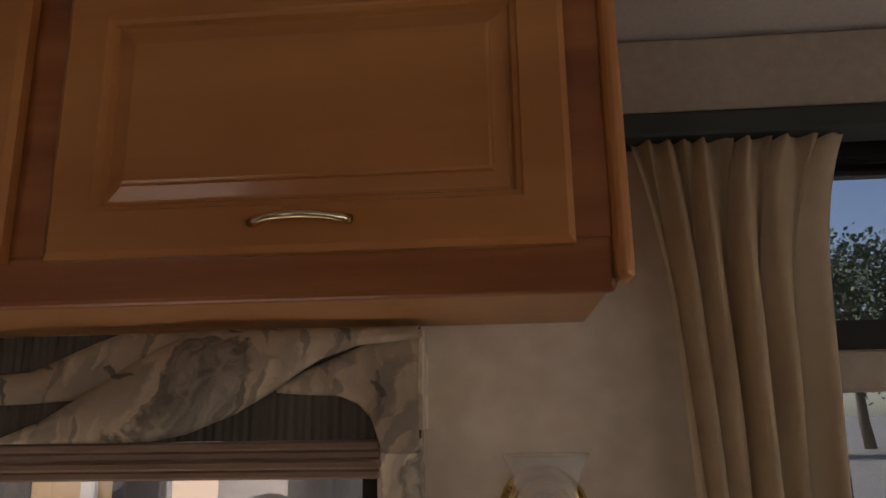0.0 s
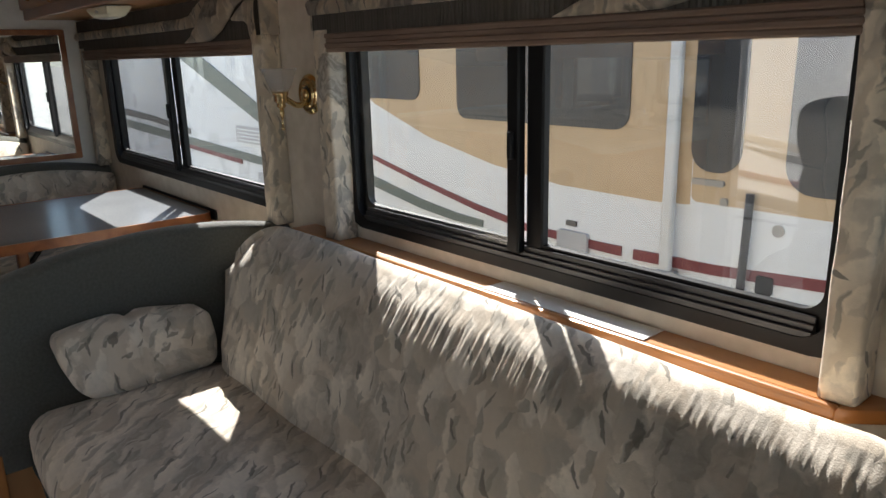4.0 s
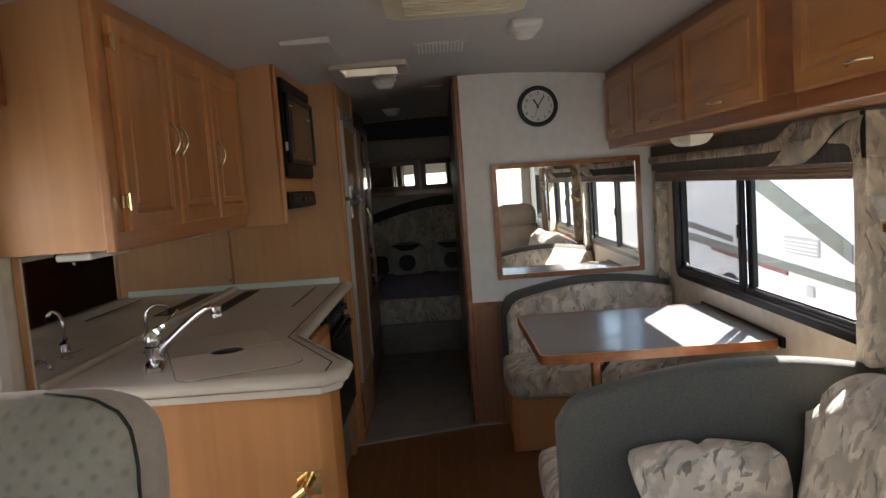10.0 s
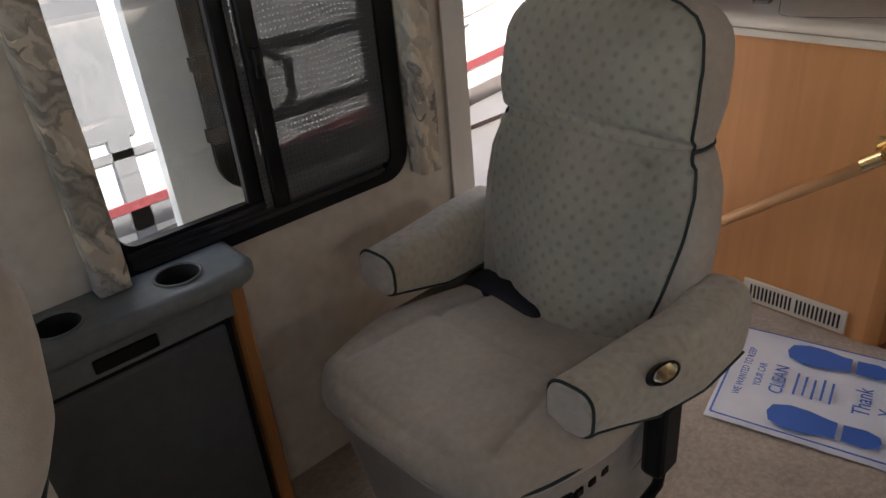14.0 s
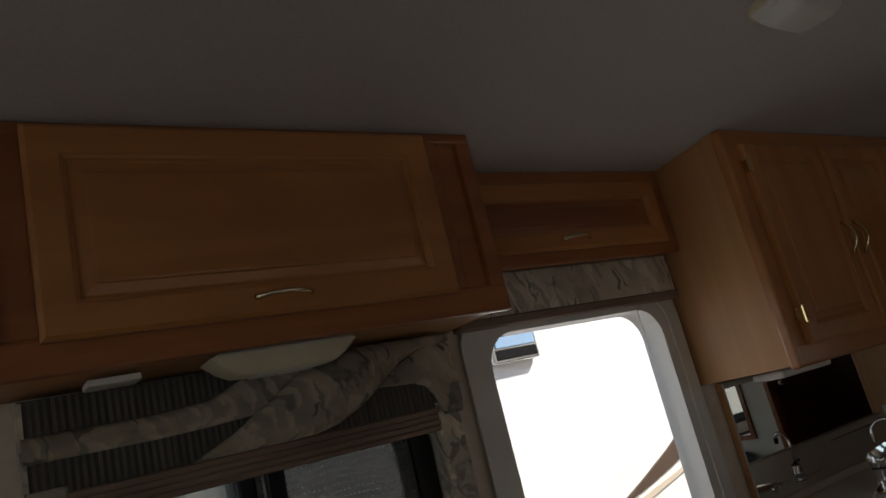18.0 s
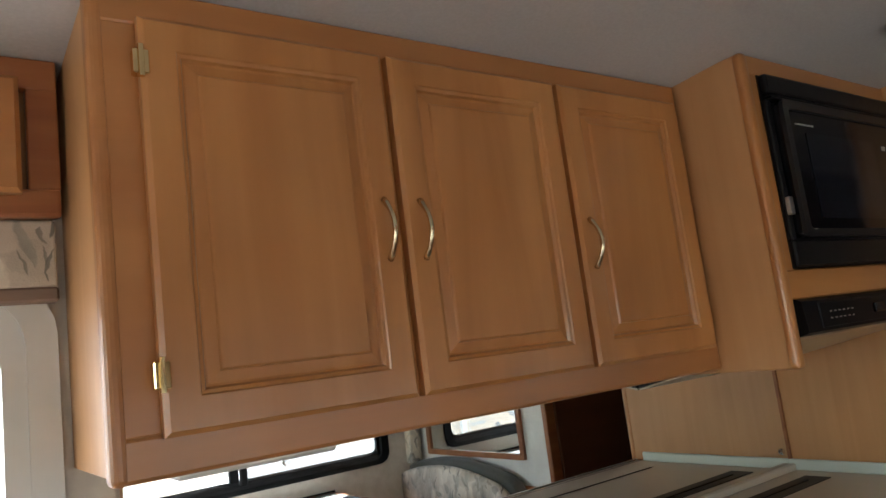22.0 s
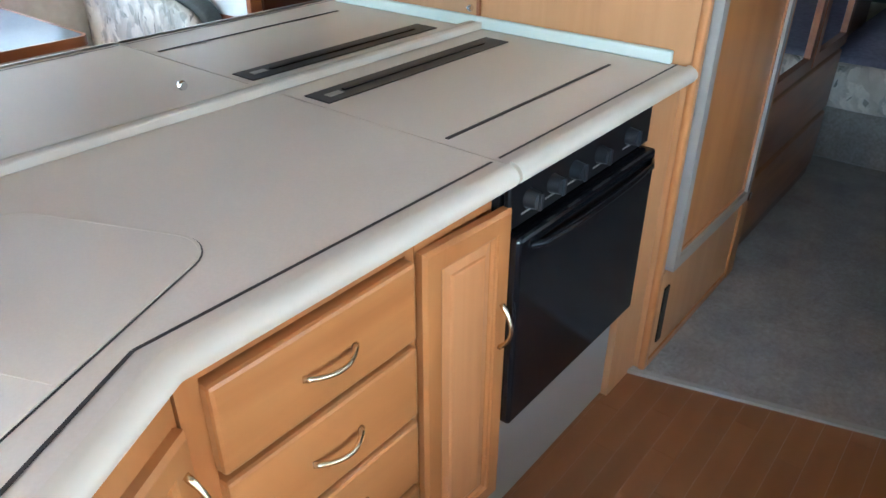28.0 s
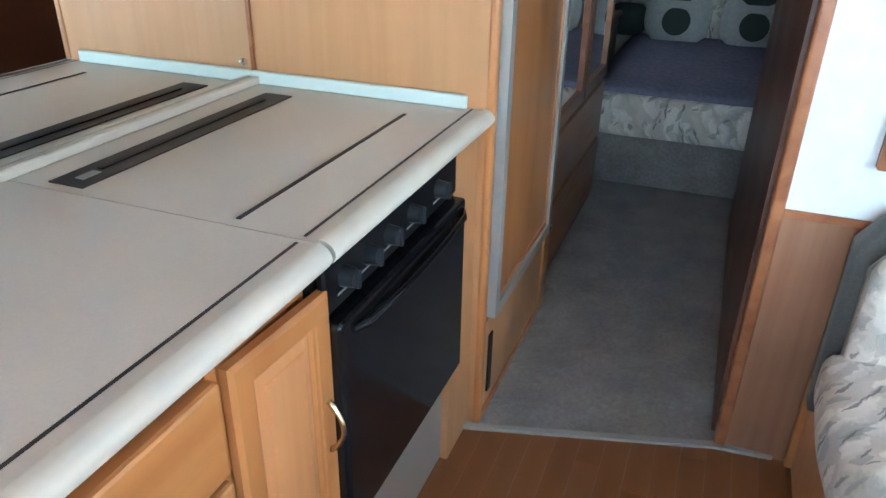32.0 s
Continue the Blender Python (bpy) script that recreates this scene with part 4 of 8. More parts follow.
# ---- brass wall sconces ----
def sconce(x, y, z, f=-1):
    root = thing("wall_sconce", (x, y, z), "polished brass wall sconce with frosted bell glass shade", "wall lamp", "wall sconces")
    m = Matrix.Translation((x, y, z)) @ Matrix.Rotation(radians(90 * -f), 4, "X")
    part("backplate", lathe(bmesh.new(), [(0.0, 0.012), (0.026, 0.011), (0.028, 0.016), (0.034, 0.018), (0.038, 0.014), (0.041, 0.010), (0.046, 0.013), (0.051, 0.012), (0.054, 0.007), (0.058, 0.006), (0.060, 0.0)], m, 36), BRASS, root, "stepped round brass backplate", True)
    part("inner_ring", lathe(bmesh.new(), [(0.0, 0.0135), (0.018, 0.013), (0.0255, 0.0125), (0.026, 0.0115)], m, 28), RAILGREY, root, "dark recessed centre", True)
    part("boss", lathe(bmesh.new(), [(0.016, 0.012), (0.017, 0.020), (0.013, 0.026), (0.0, 0.027)], m, 20), BRASS, root, "", True)
    pts = [(x, y + f * (0.01 + 0.09 * k / 10), z - 0.012 + 0.018 * math.sin(k / 10 * math.pi * 1.2 + 3.4)) for k in range(11)]
    part("arm", tube(bmesh.new(), pts, 0.009, 10), BRASS, root, "", True)
    mz = Matrix.Translation((x, y + f * 0.10, z - 0.01))
    part("cup", lathe(bmesh.new(), [(0.0, -0.026), (0.010, -0.025), (0.014, -0.018), (0.012, -0.012), (0.019, -0.006), (0.022, -0.004), (0.019, 0.001), (0.022, 0.004), (0.019, 0.009), (0.023, 0.013), (0.024, 0.022), (0.0, 0.023)], mz, 20), BRASS, root, "fluted brass socket cup", True)
    part("shade", lathe(bmesh.new(), [(0.024, 0.022), (0.031, 0.032), (0.038, 0.050), (0.043, 0.068), (0.053, 0.088), (0.051, 0.088), (0.041, 0.068), (0.036, 0.050), (0.029, 0.033), (0.022, 0.026)], mz, 28), FROST, root, "frosted fluted bell glass", True)
    bm = tube(bmesh.new(), [(x, y + f * 0.10, z - 0.034), (x, y + f * 0.10, z - 0.050), (x, y + f * 0.10, z - 0.062), (x, y + f * 0.10, z - 0.066), (x, y + f * 0.10, z - 0.092), (x, y + f * 0.10, z - 0.097)], [0.005, 0.007, 0.004, 0.0025, 0.004, 0.008], 10)
    part("switch", bm, BRASS, root, "", True)


sconce(-1.905, YW, 1.215)
sconce(-0.15, YW, 1.285)

# window sill shelf above the sofa
sill = thing("window_shelf", (-1.1, 1.03, 0.775), "honey oak ledge below the sofa window", "ledge")
part("board", prism(bmesh.new(), [(-1.93, 1.004), (-0.322, 1.004), (-0.28, 1.042), (-0.28, YW - 0.001), (-1.93, YW - 0.001)], 0.793, 0.812), OAK_H, sill)
part("nosing", boxes((-1.935, -0.322, 0.986, 1.005, 0.789, 0.814), bev=0.008, seg=3), OAK_H, sill, "rounded oak front edge")
part("corner_nosing", prism(bmesh.new(), [(-0.324, 0.988), (-0.308, 0.994), (-0.264, 1.036), (-0.262, YW - 0.002), (-0.28, YW - 0.002), (-0.28, 1.042), (-0.324, 1.004)], 0.789, 0.814, None, 0.006, 2), OAK_H, sill, "rounded oak end", "auto")
ps = part("paper_strip", boxes((-1.08, -0.66, 1.000, 1.066, 0.8145, 0.8155)), WHITE)
tagged(ps, "thin white paper strip lying on the oak ledge", "paper")

# ---- sofa ----
sofa = thing("sofa", (-1.02, 0.62, 0.0), "cream and grey floral patterned fabric sofa bed, unoccupied", "sofa")
part("base", boxes((-1.95, -0.08, 0.27, 1.0, 0.01, 0.27), bev=0.015, seg=2), FLORAL, sofa, "floral upholstered base")
for xa, xb in ((-1.985, -1.035), (-1.03, -0.08)):
    bm = cushion(bmesh.new(), xa, xb, 0.20, 0.76, 0.265, 0.445, 0.055, 0.018, 22)
    seat = part("seat_cushion", bm, FLORAL, sofa, "", True)
    pts = [(xa + 0.012 + (xb - xa - 0.024) * k / 40, 0.187 + 0.012 * abs(k / 20 - 1) ** 4 + 0.002 * math.sin(k), 0.335) for k in range(41)]
    part("piping", tube(bmesh.new(), pts, 0.006, 6), DKGREEN, seat, "dark welt piping", True)
# back cushion, rolled over at the top
bm = bmesh.new()
prof = [(0.69, 0.42), (0.70, 0.50), (0.738, 0.60), (0.768, 0.69), (0.794, 0.746), (0.828, 0.792), (0.880, 0.824), (0.926, 0.808), (0.962, 0.765), (0.982, 0.68), (0.985, 0.42)]
fine = []
for (ya, za), (yb_, zb_) in zip(prof, prof[1:]):
    fine += [(ya + (yb_ - ya) * q / 3, za + (zb_ - za) * q / 3) for q in range(3)]
prof = fine + prof[-1:]
nx = 620
rows = []
for i in range(nx + 1):
    s = i / nx
    x = -1.93 + 1.80 * s
    e = min(s, 1 - s) * 1.80
    pin = 0.10 * (1 - math.sqrt(1 - max(0, 1 - e / 0.13) ** 2))
    row = []
    for k, (y, z) in enumerate(prof):
        h = k / 3
        # gathers that hang from the top seam and fade out down the front
        near = math.exp(-((h - 4.5) / 0.85) ** 2)
        fine_ = 95 * s + 75 * s * s
        ph = s * 250 + 330 * max(0.0, s - 0.3) ** 2 + 9 * noise.noise((s * 11, h * 0.12, 3.0)) + 0.35 * (5 - h)
        w = near * ((0.2 + 1.2 * abs(noise.noise((s * 8, 0.3, 2.0)))) * (0.0026 - 0.0020 * s) * math.sin(ph) + 0.0026 * noise.noise((fine_, h * 0.22, 5.0)) + 0.0020 * noise.noise((fine_ * 2.3, h * 0.35, 9.0)))
        bulge = 0.012 * noise.noise((s * 5, h * 0.5, 0.4))
        full = (1 - s) * math.exp(-((h - 6.4) / 1.4) ** 2)
        y, z = y + 0.014 * full, z + 0.032 * full + 0.016 * s * math.exp(-((h - 6.4) / 2.0) ** 2)
        w *= min(1.0, s / 0.07)
        lap = 0.135 * max(0.0, 1 - s / 0.08) ** 1.3 * math.exp(-((h - 3.6) / 1.9) ** 2)
        row.append(bm.verts.new((x + 0.4 * w - lap, y - w + bulge + pin * (0.5 if h < 6 else -0.8), z + 0.45 * w - pin * (0.9 * max(0, min(1, h - 3)) if h < 9 else 0.0))))
    rows.append(row)
for i in range(nx):
    for k in range(len(prof) - 1):
        bm.faces.new((rows[i][k], rows[i + 1][k], rows[i + 1][k + 1], rows[i][k + 1]))
bm.faces.new(rows[0])
bm.faces.new(rows[-1][::-1])
part("backrest", bm, FLORAL, sofa, "", True)
part("skirt", boxes((-1.95, -0.1, 0.245, 0.272, 0.012, 0.30), bev=0.008, seg=2), FLORAL, sofa)
bm = cushion(bmesh.new(), -2.00, -1.885, 0.285, 0.705, 0.455, 0.625, 0.035, 0.010, 26)
for v in bm.verts:
    pinch = math.exp(-((v.co.y - 0.49) / 0.018) ** 2)
    v.co.x += (-1.945 - v.co.x) * 0.16 * pinch
    v.co.z += (0.53 - v.co.z) * 0.13 * pinch * (1 if v.co.z > 0.50 else 0)
    # leans back against the bench, its front end cut askew
    v.co.x -= 0.045 * max(0.0, (v.co.z - 0.455) / 0.17)
    v.co.y += 0.05 * max(0.0, (0.50 - v.co.y) / 0.2) * (1 - (v.co.z - 0.455) / 0.17) + 0.006 * noise.noise((v.co.y * 20, v.co.z * 20, 1.0))
    v.co.z += 0.012 * math.sin((v.co.y - 0.28) * 9) * max(0.0, (v.co.z - 0.5) / 0.12)
bol = thing("bolster", (-1.94, 0.49, 0.455), "floral bolster cushion on the sofa seat", "cushion")
part("cover", bm, FLORAL, bol, "", True)
part("seam", tube(bmesh.new(), [(-1.943 - 0.052 * math.sin(q) - 0.03 * (0.5 - 0.5 * math.cos(q)), 0.49, 0.538 - 0.072 * math.cos(q)) for q in [2 * math.pi * k / 24 for k in range(25)]], 0.0025, 5), FLORAL, bol, "pinched middle seam", True)
buckle = thing("seat_belt", (-0.82, 0.70, 0.45), "black seat belt buckle lying on the sofa", "seat belt")
mb = Matrix.Translation((-0.765, 0.683, 0.464)) @ Matrix.Rotation(radians(-3), 4, "Z") @ Matrix.Rotation(radians(20), 4, "X") @ Matrix.Scale(0.85, 4)
part("webbing", box(bmesh.new(), -0.10, 0.10, -0.014, 0.014, -0.006, 0.002, 0.002, 1, mb), BLACK, buckle)
part("tongue", box(bmesh.new(), -0.03, 0.04, -0.019, 0.019, 0.0, 0.010, 0.004, 2, mb), BLACK, buckle)
part("button", box(bmesh.new(), 0.0, 0.026, -0.010, 0.010, 0.010, 0.012, 0.001, 1, mb), STEEL, buckle)


# ---- dinette ----
def bench(x_back, dirx, label):
    """A dinette bench whose back stands at x_back and whose seat reaches in dirx."""
    root = thing("dinette_bench", (x_back + dirx * 0.3, 0.6, 0.0), label, "bench", "dinette benches")
    d = dirx
    xa, xb = sorted((x_back + d * 0.01, x_back + d * 0.46))
    part("base", boxes((xa, xb, 0.13, YW - 0.003, 0.008, 0.29)), PANEL, root, "oak plywood bench base")
    for xe in (xa, xb):
        part("post", boxes((xe - 0.012, xe + 0.012, 0.112, 0.145, 0.008, 0.30), bev=0.005, seg=2), OAK, root)
    xa, xb = sorted((x_back + d * 0.08, x_back + d * 0.52))
    seat = part("seat_cushion", cushion(bmesh.new(), xa, xb, 0.11, YW - 0.01, 0.29, 0.44, 0.04, 0.015, 14), FLORAL, root, "", True)
    # back: green shell with an arched top, floral pad on the seat side
    ny = 24

    def top(s):
        return 0.735 + 0.105 * math.sin(math.pi * min(1.0, 0.04 + 0.80 * s)) ** 0.9
    for nm, t0, t1, material, yin, drop, lab in (("back_shell", 0.0, 0.075, GREEN, 0.0, 0.0, "sage green upholstered back shell"), ("back_pad", 0.075, 0.135, FLORAL, 0.03, 0.035, "floral back pad")):
        bm = bmesh.new()
        ringsv = []
        z0 = 0.24 if nm == "back_shell" else 0.40
        for i in range(ny + 1):
            s = i / ny
            y = 0.115 + yin + (YW - 0.012 - 0.115 - yin) * s
            zt = top(s) - drop
            if s < 0.08:
                zt -= 0.06 * (1 - s / 0.08) ** 2
            sect = []
            for k in range(9):
                a = k / 8 * math.pi
                xx = (t0 + t1) / 2 - math.cos(a) * (t1 - t0) / 2
                zz = zt - 0.025 + 0.025 * math.sin(a)
                sect.append((xx, zz))
            sect = [(t0, z0)] + sect + [(t1, z0)]
            ringsv.append([bm.verts.new((x_back + d * xx, y, zz)) for xx, zz in sect])
        for i in range(ny):
            for k in range(len(ringsv[0]) - 1):
                bm.faces.new((ringsv[i][k], ringsv[i + 1][k], ringsv[i + 1][k + 1], ringsv[i][k + 1]))
        bm.faces.new(ringsv[0])
        bm.faces.new(ringsv[-1][::-1])
        part(nm, bm, material, root, lab, True)
    return root


bench(-2.075, -1, "floral dinette bench with sage green back beside the sofa")
bench(XP + 0.012, 1, "floral dinette bench with sage green trim against the partition")

table = thing("dinette_table", (-3.12, 0.6, 0.0), "grey-blue laminate dinette table with oak edge", "table")
part("tabletop", prism(bmesh.new(), rounded(-3.535, -2.715, 0.165, 1.056, 0.035), 0.703, 0.732), TABLETOP, table, "grey-blue laminate top")
o, i = rounded(-3.545, -2.705, 0.155, 1.062, 0.042), rounded(-3.535, -2.715, 0.165, 1.056, 0.035)
part("edge_band", ring(bmesh.new(), o, i, 0.698, 0.734), OAK_RED, table, "oak edge band")
part("wall_cleat", boxes((-3.55, -2.70, 1.0625, YW - 0.001, 0.700, 0.742), bev=0.003), BLACK, table, "black wall bracket")
part("leg", boxes((-3.02, -2.98, 0.40, 0.44, 0.0, 0.70), bev=0.008, seg=2), OAK_RED, table, "square oak leg")
part("hinge", boxes((-3.03, -2.97, 0.42, 0.56, 0.672, 0.70), bev=0.006), BLACK, table, "black folding leg bracket")
part("brace", tube(bmesh.new(), [(-3.0, 0.42, 0.56), (-3.0, 0.52, 0.68)], 0.010, 8), BLACK, table)

# mirror and clock on the partition
mir = thing("wall_mirror", (XP, 0.535, 0.84), "rectangular wall mirror in a thin oak frame", "mirror")
my = Matrix(((0, 0, 1, XP), (1, 0, 0, 0), (0, 1, 0, 0), (0, 0, 0, 1)))
o = rounded(0.118, 0.952, 0.838, 1.488, 0.006, 2)
i = rounded(0.146, 0.924, 0.866, 1.460, 0.004, 2)
part("frame", ring(bmesh.new(), o, i, 0.001, 0.018, my), OAK_RED, mir, "thin reddish oak frame")
part("glass", box(bmesh.new(), 0.142, 0.928, 0.862, 1.464, 0.002, 0.008, 0.0, 1, my), MIRROR, mir, "mirror glass")
clock = thing("wall_clock", (XP, 0.40, 1.795), "round dark green wall clock with white dial", "clock")
mc = Matrix.Translation((XP + 0.001, 0.40, 1.795)) @ Matrix.Rotation(radians(90), 4, "Y")
part("rim", lathe(bmesh.new(), [(0.088, 0.012), (0.090, 0.022), (0.100, 0.028), (0.110, 0.022), (0.113, 0.008), (0.112, 0.0)], mc, 40), DKGREEN, clock, "dark green plastic rim", True)
part("dial", lathe(bmesh.new(), [(0.0, 0.010), (0.09, 0.010), (0.09, 0.0)], mc, 40), WHITE, clock, "white dial")
for k in range(12):
    a = radians(30 * k)
    cv = bpy.data.curves.new("numeral", "FONT")
    cv.body, cv.size, cv.align_x, cv.align_y = str(12 if k == 0 else k), 0.024, "CENTER", "CENTER"
    cv.extrude = 0.0005
    ob = new("numeral", cv)
    cv.materials.append(BLACK)
    ob.parent = clock
    ob.matrix_parent_inverse = Matrix.Translation(clock.location).inverted()
    ob.matrix_basis = my @ Matrix.Translation((0.40 + 0.072 * math.sin(a), 1.795 + 0.072 * math.cos(a), 0.0125))
for nm, ang, ln, wd in (("hour_hand", -30, 0.045, 0.004), ("minute_hand", 35, 0.066, 0.003), ("second_hand", 200, 0.066, 0.001)):
    part(nm, box(bmesh.new(), -wd, wd, -0.012, ln, 0.0145, 0.0155, 0.0, 1, my @ Matrix.Translation((0.40, 1.795, 0)) @ Matrix.Rotation(radians(-ang), 4, "Z")), BLACK, clock)


# ---- door side: cabinets over the passenger window and the door ----
pc = carcass("wall_cabinet", -1.128, 0.55, YD + 0.002, -1.10, 1.56, crown(-1.1) - 0.003, "honey oak overhead cabinet above the passenger window", group="overhead cabinets")
frame_bar(pc, "bottom_rail", -1.13, 0.55, -1.122, -1.10, 1.555, 1.612, OAK_RED)
frame_bar(pc, "top_rail", -1.13, 0.55, -1.122, -1.10, 1.930, crown(-1.1) - 0.002, OAK_RED, 0.004)
for a, b in ((-1.13, -1.094), (-1.036, -0.99), (-0.285, -0.215), (0.44, 0.55)):
    frame_bar(pc, "stile", a, b, -1.122, -1.101, 1.610, 1.945, OAK_RED, 0.003)
part("filler", boxes((-1.096, -1.034, -1.128, -1.114, 1.610, 1.945)), OAK_RED, pc, "recessed wood filler")
for a, b in ((-1.002, -0.275), (-0.225, 0.45)):
    cabinet_door(pc, b - a, 0.340, front((a + b) / 2, -1.10, 1.771, 180), handle="b", panel_mat=OAK_H, frame_mat=OAK_H, rail=0.06)
vb = part("ceiling_vent_plate", boxes((-0.42, -0.34, -1.25, -1.19, 1.545, 1.556), bev=0.002), WHITE)
tagged(vb, "small white vent plate under the overhead cabinet", "vent")

oc = carcass("over_door_cabinet", -1.945, -1.132, YD + 0.002, -1.27, 1.69, crown(-1.27) - 0.003, "shallow honey oak cabinet above the entry door", group="overhead cabinets")
frame_bar(oc, "bottom_rail", -1.945, -1.132, -1.29, -1.268, 1.68, 1.725, OAK_RED)
frame_bar(oc, "top_rail", -1.945, -1.132, -1.29, -1.268, 1.885, crown(-1.27) - 0.002, OAK_RED, 0.004)
frame_bar(oc, "stile", -1.945, -1.90, -1.29, -1.269, 1.723, 1.887, OAK_RED, 0.003)
cabinet_door(oc, 0.74, 0.185, front(-1.52, -1.268, 1.806, 180), handle="b", rail=0.05, panel_mat=OAK_RED, frame_mat=OAK_H)
ov = thing("door_valance", (-1.55, -1.33, 1.56), "floral fabric valance above the entry door", "valance")
part("fabric", boxes((-1.942, -1.14, -1.345, -1.325, 1.578, 1.688), bev=0.005, seg=2), FLORAL, ov)
part("shade", boxes((-1.942, -1.14, -1.35, -1.318, 1.555, 1.579), bev=0.004), SHADE, ov, "dark rolled shade")

# entry door frame with round top corners
dx0, dx1, dz0, dz1 = DOOR
md = Matrix(((1, 0, 0, 0), (0, 0, 1, YD), (0, 1, 0, 0), (0, 0, 0, 1)))
ef = thing("door_frame", ((dx0 + dx1) / 2, YD, -0.3), "white entry door frame with round corners", "door frame", "", "structure")
for a, b, z0, z1 in ((0.055, -0.004, -0.07, 0.010), (0.075, 0.03, 0.010, 0.016)):
    part("jamb", ring(bmesh.new(), rounded(dx0 - a, dx1 + a, dz0 - 0.02, dz1 + a * 0.8, 0.10), rounded(dx0 - b, dx1 + b, dz0 + 0.01, dz1 + b, 0.085), z0, z1, md), WHITE, ef)
part("seal", ring(bmesh.new(), rounded(dx0 - 0.002, dx1 + 0.002, dz0, dz1 + 0.002, 0.086), rounded(dx0 + 0.003, dx1 - 0.003, dz0 + 0.01, dz1 - 0.003, 0.083), -0.066, -0.060, md), WHITE, ef, "pale rubber seal")

cord = part("pull_cord", tube(bmesh.new(), [(-1.772, -1.342, 1.553), (-1.771, -1.340, 1.50), (-1.773, -1.341, 1.45), (-1.772, -1.341, 1.412)], 0.0013, 6), WHITE, None, "", True)
tagged(cord, "thin white cord hanging from the shade over the entry door", "cord")

# open entry door, swung against the outer wall
od = thing("door_1", (-0.72, -1.62, -0.3), "open white entry door with a screened window, swung outward", "door", "", "structure")
mo = Matrix(((1, 0, 0, 0), (0, 0, 1, -1.60), (0, 1, 0, 0), (0, 0, 0, 1)))
part("leaf", ring(bmesh.new(), rounded(-1.20, -0.52, -0.30, 1.55, 0.09), rounded(-1.13, -0.66, 0.74, 1.46, 0.06), -0.02, 0.02, mo), RVWHITE, od, "white door leaf")
part("window_frame", ring(bmesh.new(), rounded(-1.16, -0.63, 0.70, 1.49, 0.085), rounded(-1.10, -0.69, 0.77, 1.43, 0.06), 0.02, 0.035, mo), BLACK, od, "black window frame")
part("handle", tube(bmesh.new(), [(-0.72, -1.55, 0.86), (-0.80, -1.54, 0.86), (-0.84, -1.54, 0.90), (-0.84, -1.54, 0.98), (-0.78, -1.54, 1.01), (-0.72, -1.54, 0.97), (-0.72, -1.54, 0.88)], 0.012, 8), BLACK, od, "black door handle", True)
for z in (0.84, 1.0):
    part("grab_bar", boxes((-1.10, -0.62, -1.572, -1.558, z, z + 0.03)), BLACK, od)

# ---- kitchen: overhead cabinet ----
yk = -1.035
ck = crown(yk) - 0.002
kc = carcass("wall_cabinet", -3.235, -1.952, YD + 0.002, yk, 1.288, ck, "honey oak kitchen wall cabinet with three raised-panel doors", group="overhead cabinets")
frame_bar(kc, "bottom_rail", -3.236, -1.95, yk - 0.022, yk, 1.284, 1.342, OAK_FRAME)
frame_bar(kc, "top_rail", -3.236, -1.95, yk - 0.022, yk, 1.903, ck, OAK_FRAME, 0.004)
for a, b in ((-1.952, -2.022), (-2.39, -2.425), (-2.795, -2.83), (-3.195, -3.236)):
    frame_bar(kc, "stile", b, a, yk - 0.022, yk - 0.001, 1.340, 1.905, OAK_FRAME, 0.003)
part("corner_post", boxes((-1.972, -1.948, yk - 0.03, yk + 0.002, 1.283, ck), bev=0.009, seg=3), OAK_FRAME, kc)
for a, b, hd, hg in ((-2.402, -2.012, "r0.47", "r0.88 r0.14"), (-2.808, -2.414, "l0.47", ""), (-3.205, -2.82, "l0.42", "")):
    cabinet_door(kc, b - a, 0.575, front((a + b) / 2, yk, 1.6225, 180), handle=hd, hinge=hg.replace("r", "l"), rail=0.058)
hl = thing("cabinet_light", (-2.2, -1.2, 1.284), "slim white light under the kitchen cabinet", "light", "cabinet lights")
part("base", boxes((-2.32, -2.06, -1.26, -1.16, 1.262, 1.283), bev=0.005), WHITE, hl)

# microwave cabinet, deeper, with a lowered side panel
ym = -0.86
cm = crown(ym) - 0.002
mk = thing("microwave_cabinet", (-3.59, -1.1, 1.275), "honey oak cabinet that holds the microwave and range hood", "cabinet")
part("side_panel", boxes((-3.262, -3.24, YD + 0.002, ym, 1.273, cm), bev=0.005, seg=2), PANEL, mk, "oak veneer side panel")
part("corner_post", boxes((-3.265, -3.236, ym - 0.02, ym + 0.006, 1.272, cm + 0.001), bev=0.01, seg=3), OAK, mk)
part("top_rail", boxes((-3.945, -3.262, ym - 0.022, ym, 1.925, cm), bev=0.003), OAK_H, mk)
part("bottom_rail", boxes((-3.945, -3.262, ym - 0.022, ym, 1.418, 1.482), bev=0.004), OAK_H, mk)
part("stile", boxes((-3.302, -3.262, ym - 0.022, ym - 0.001, 1.482, 1.925)), OAK, mk)
part("back", boxes((-3.945, -3.262, YD + 0.002, -1.30, 1.42, cm)), PANEL, mk)

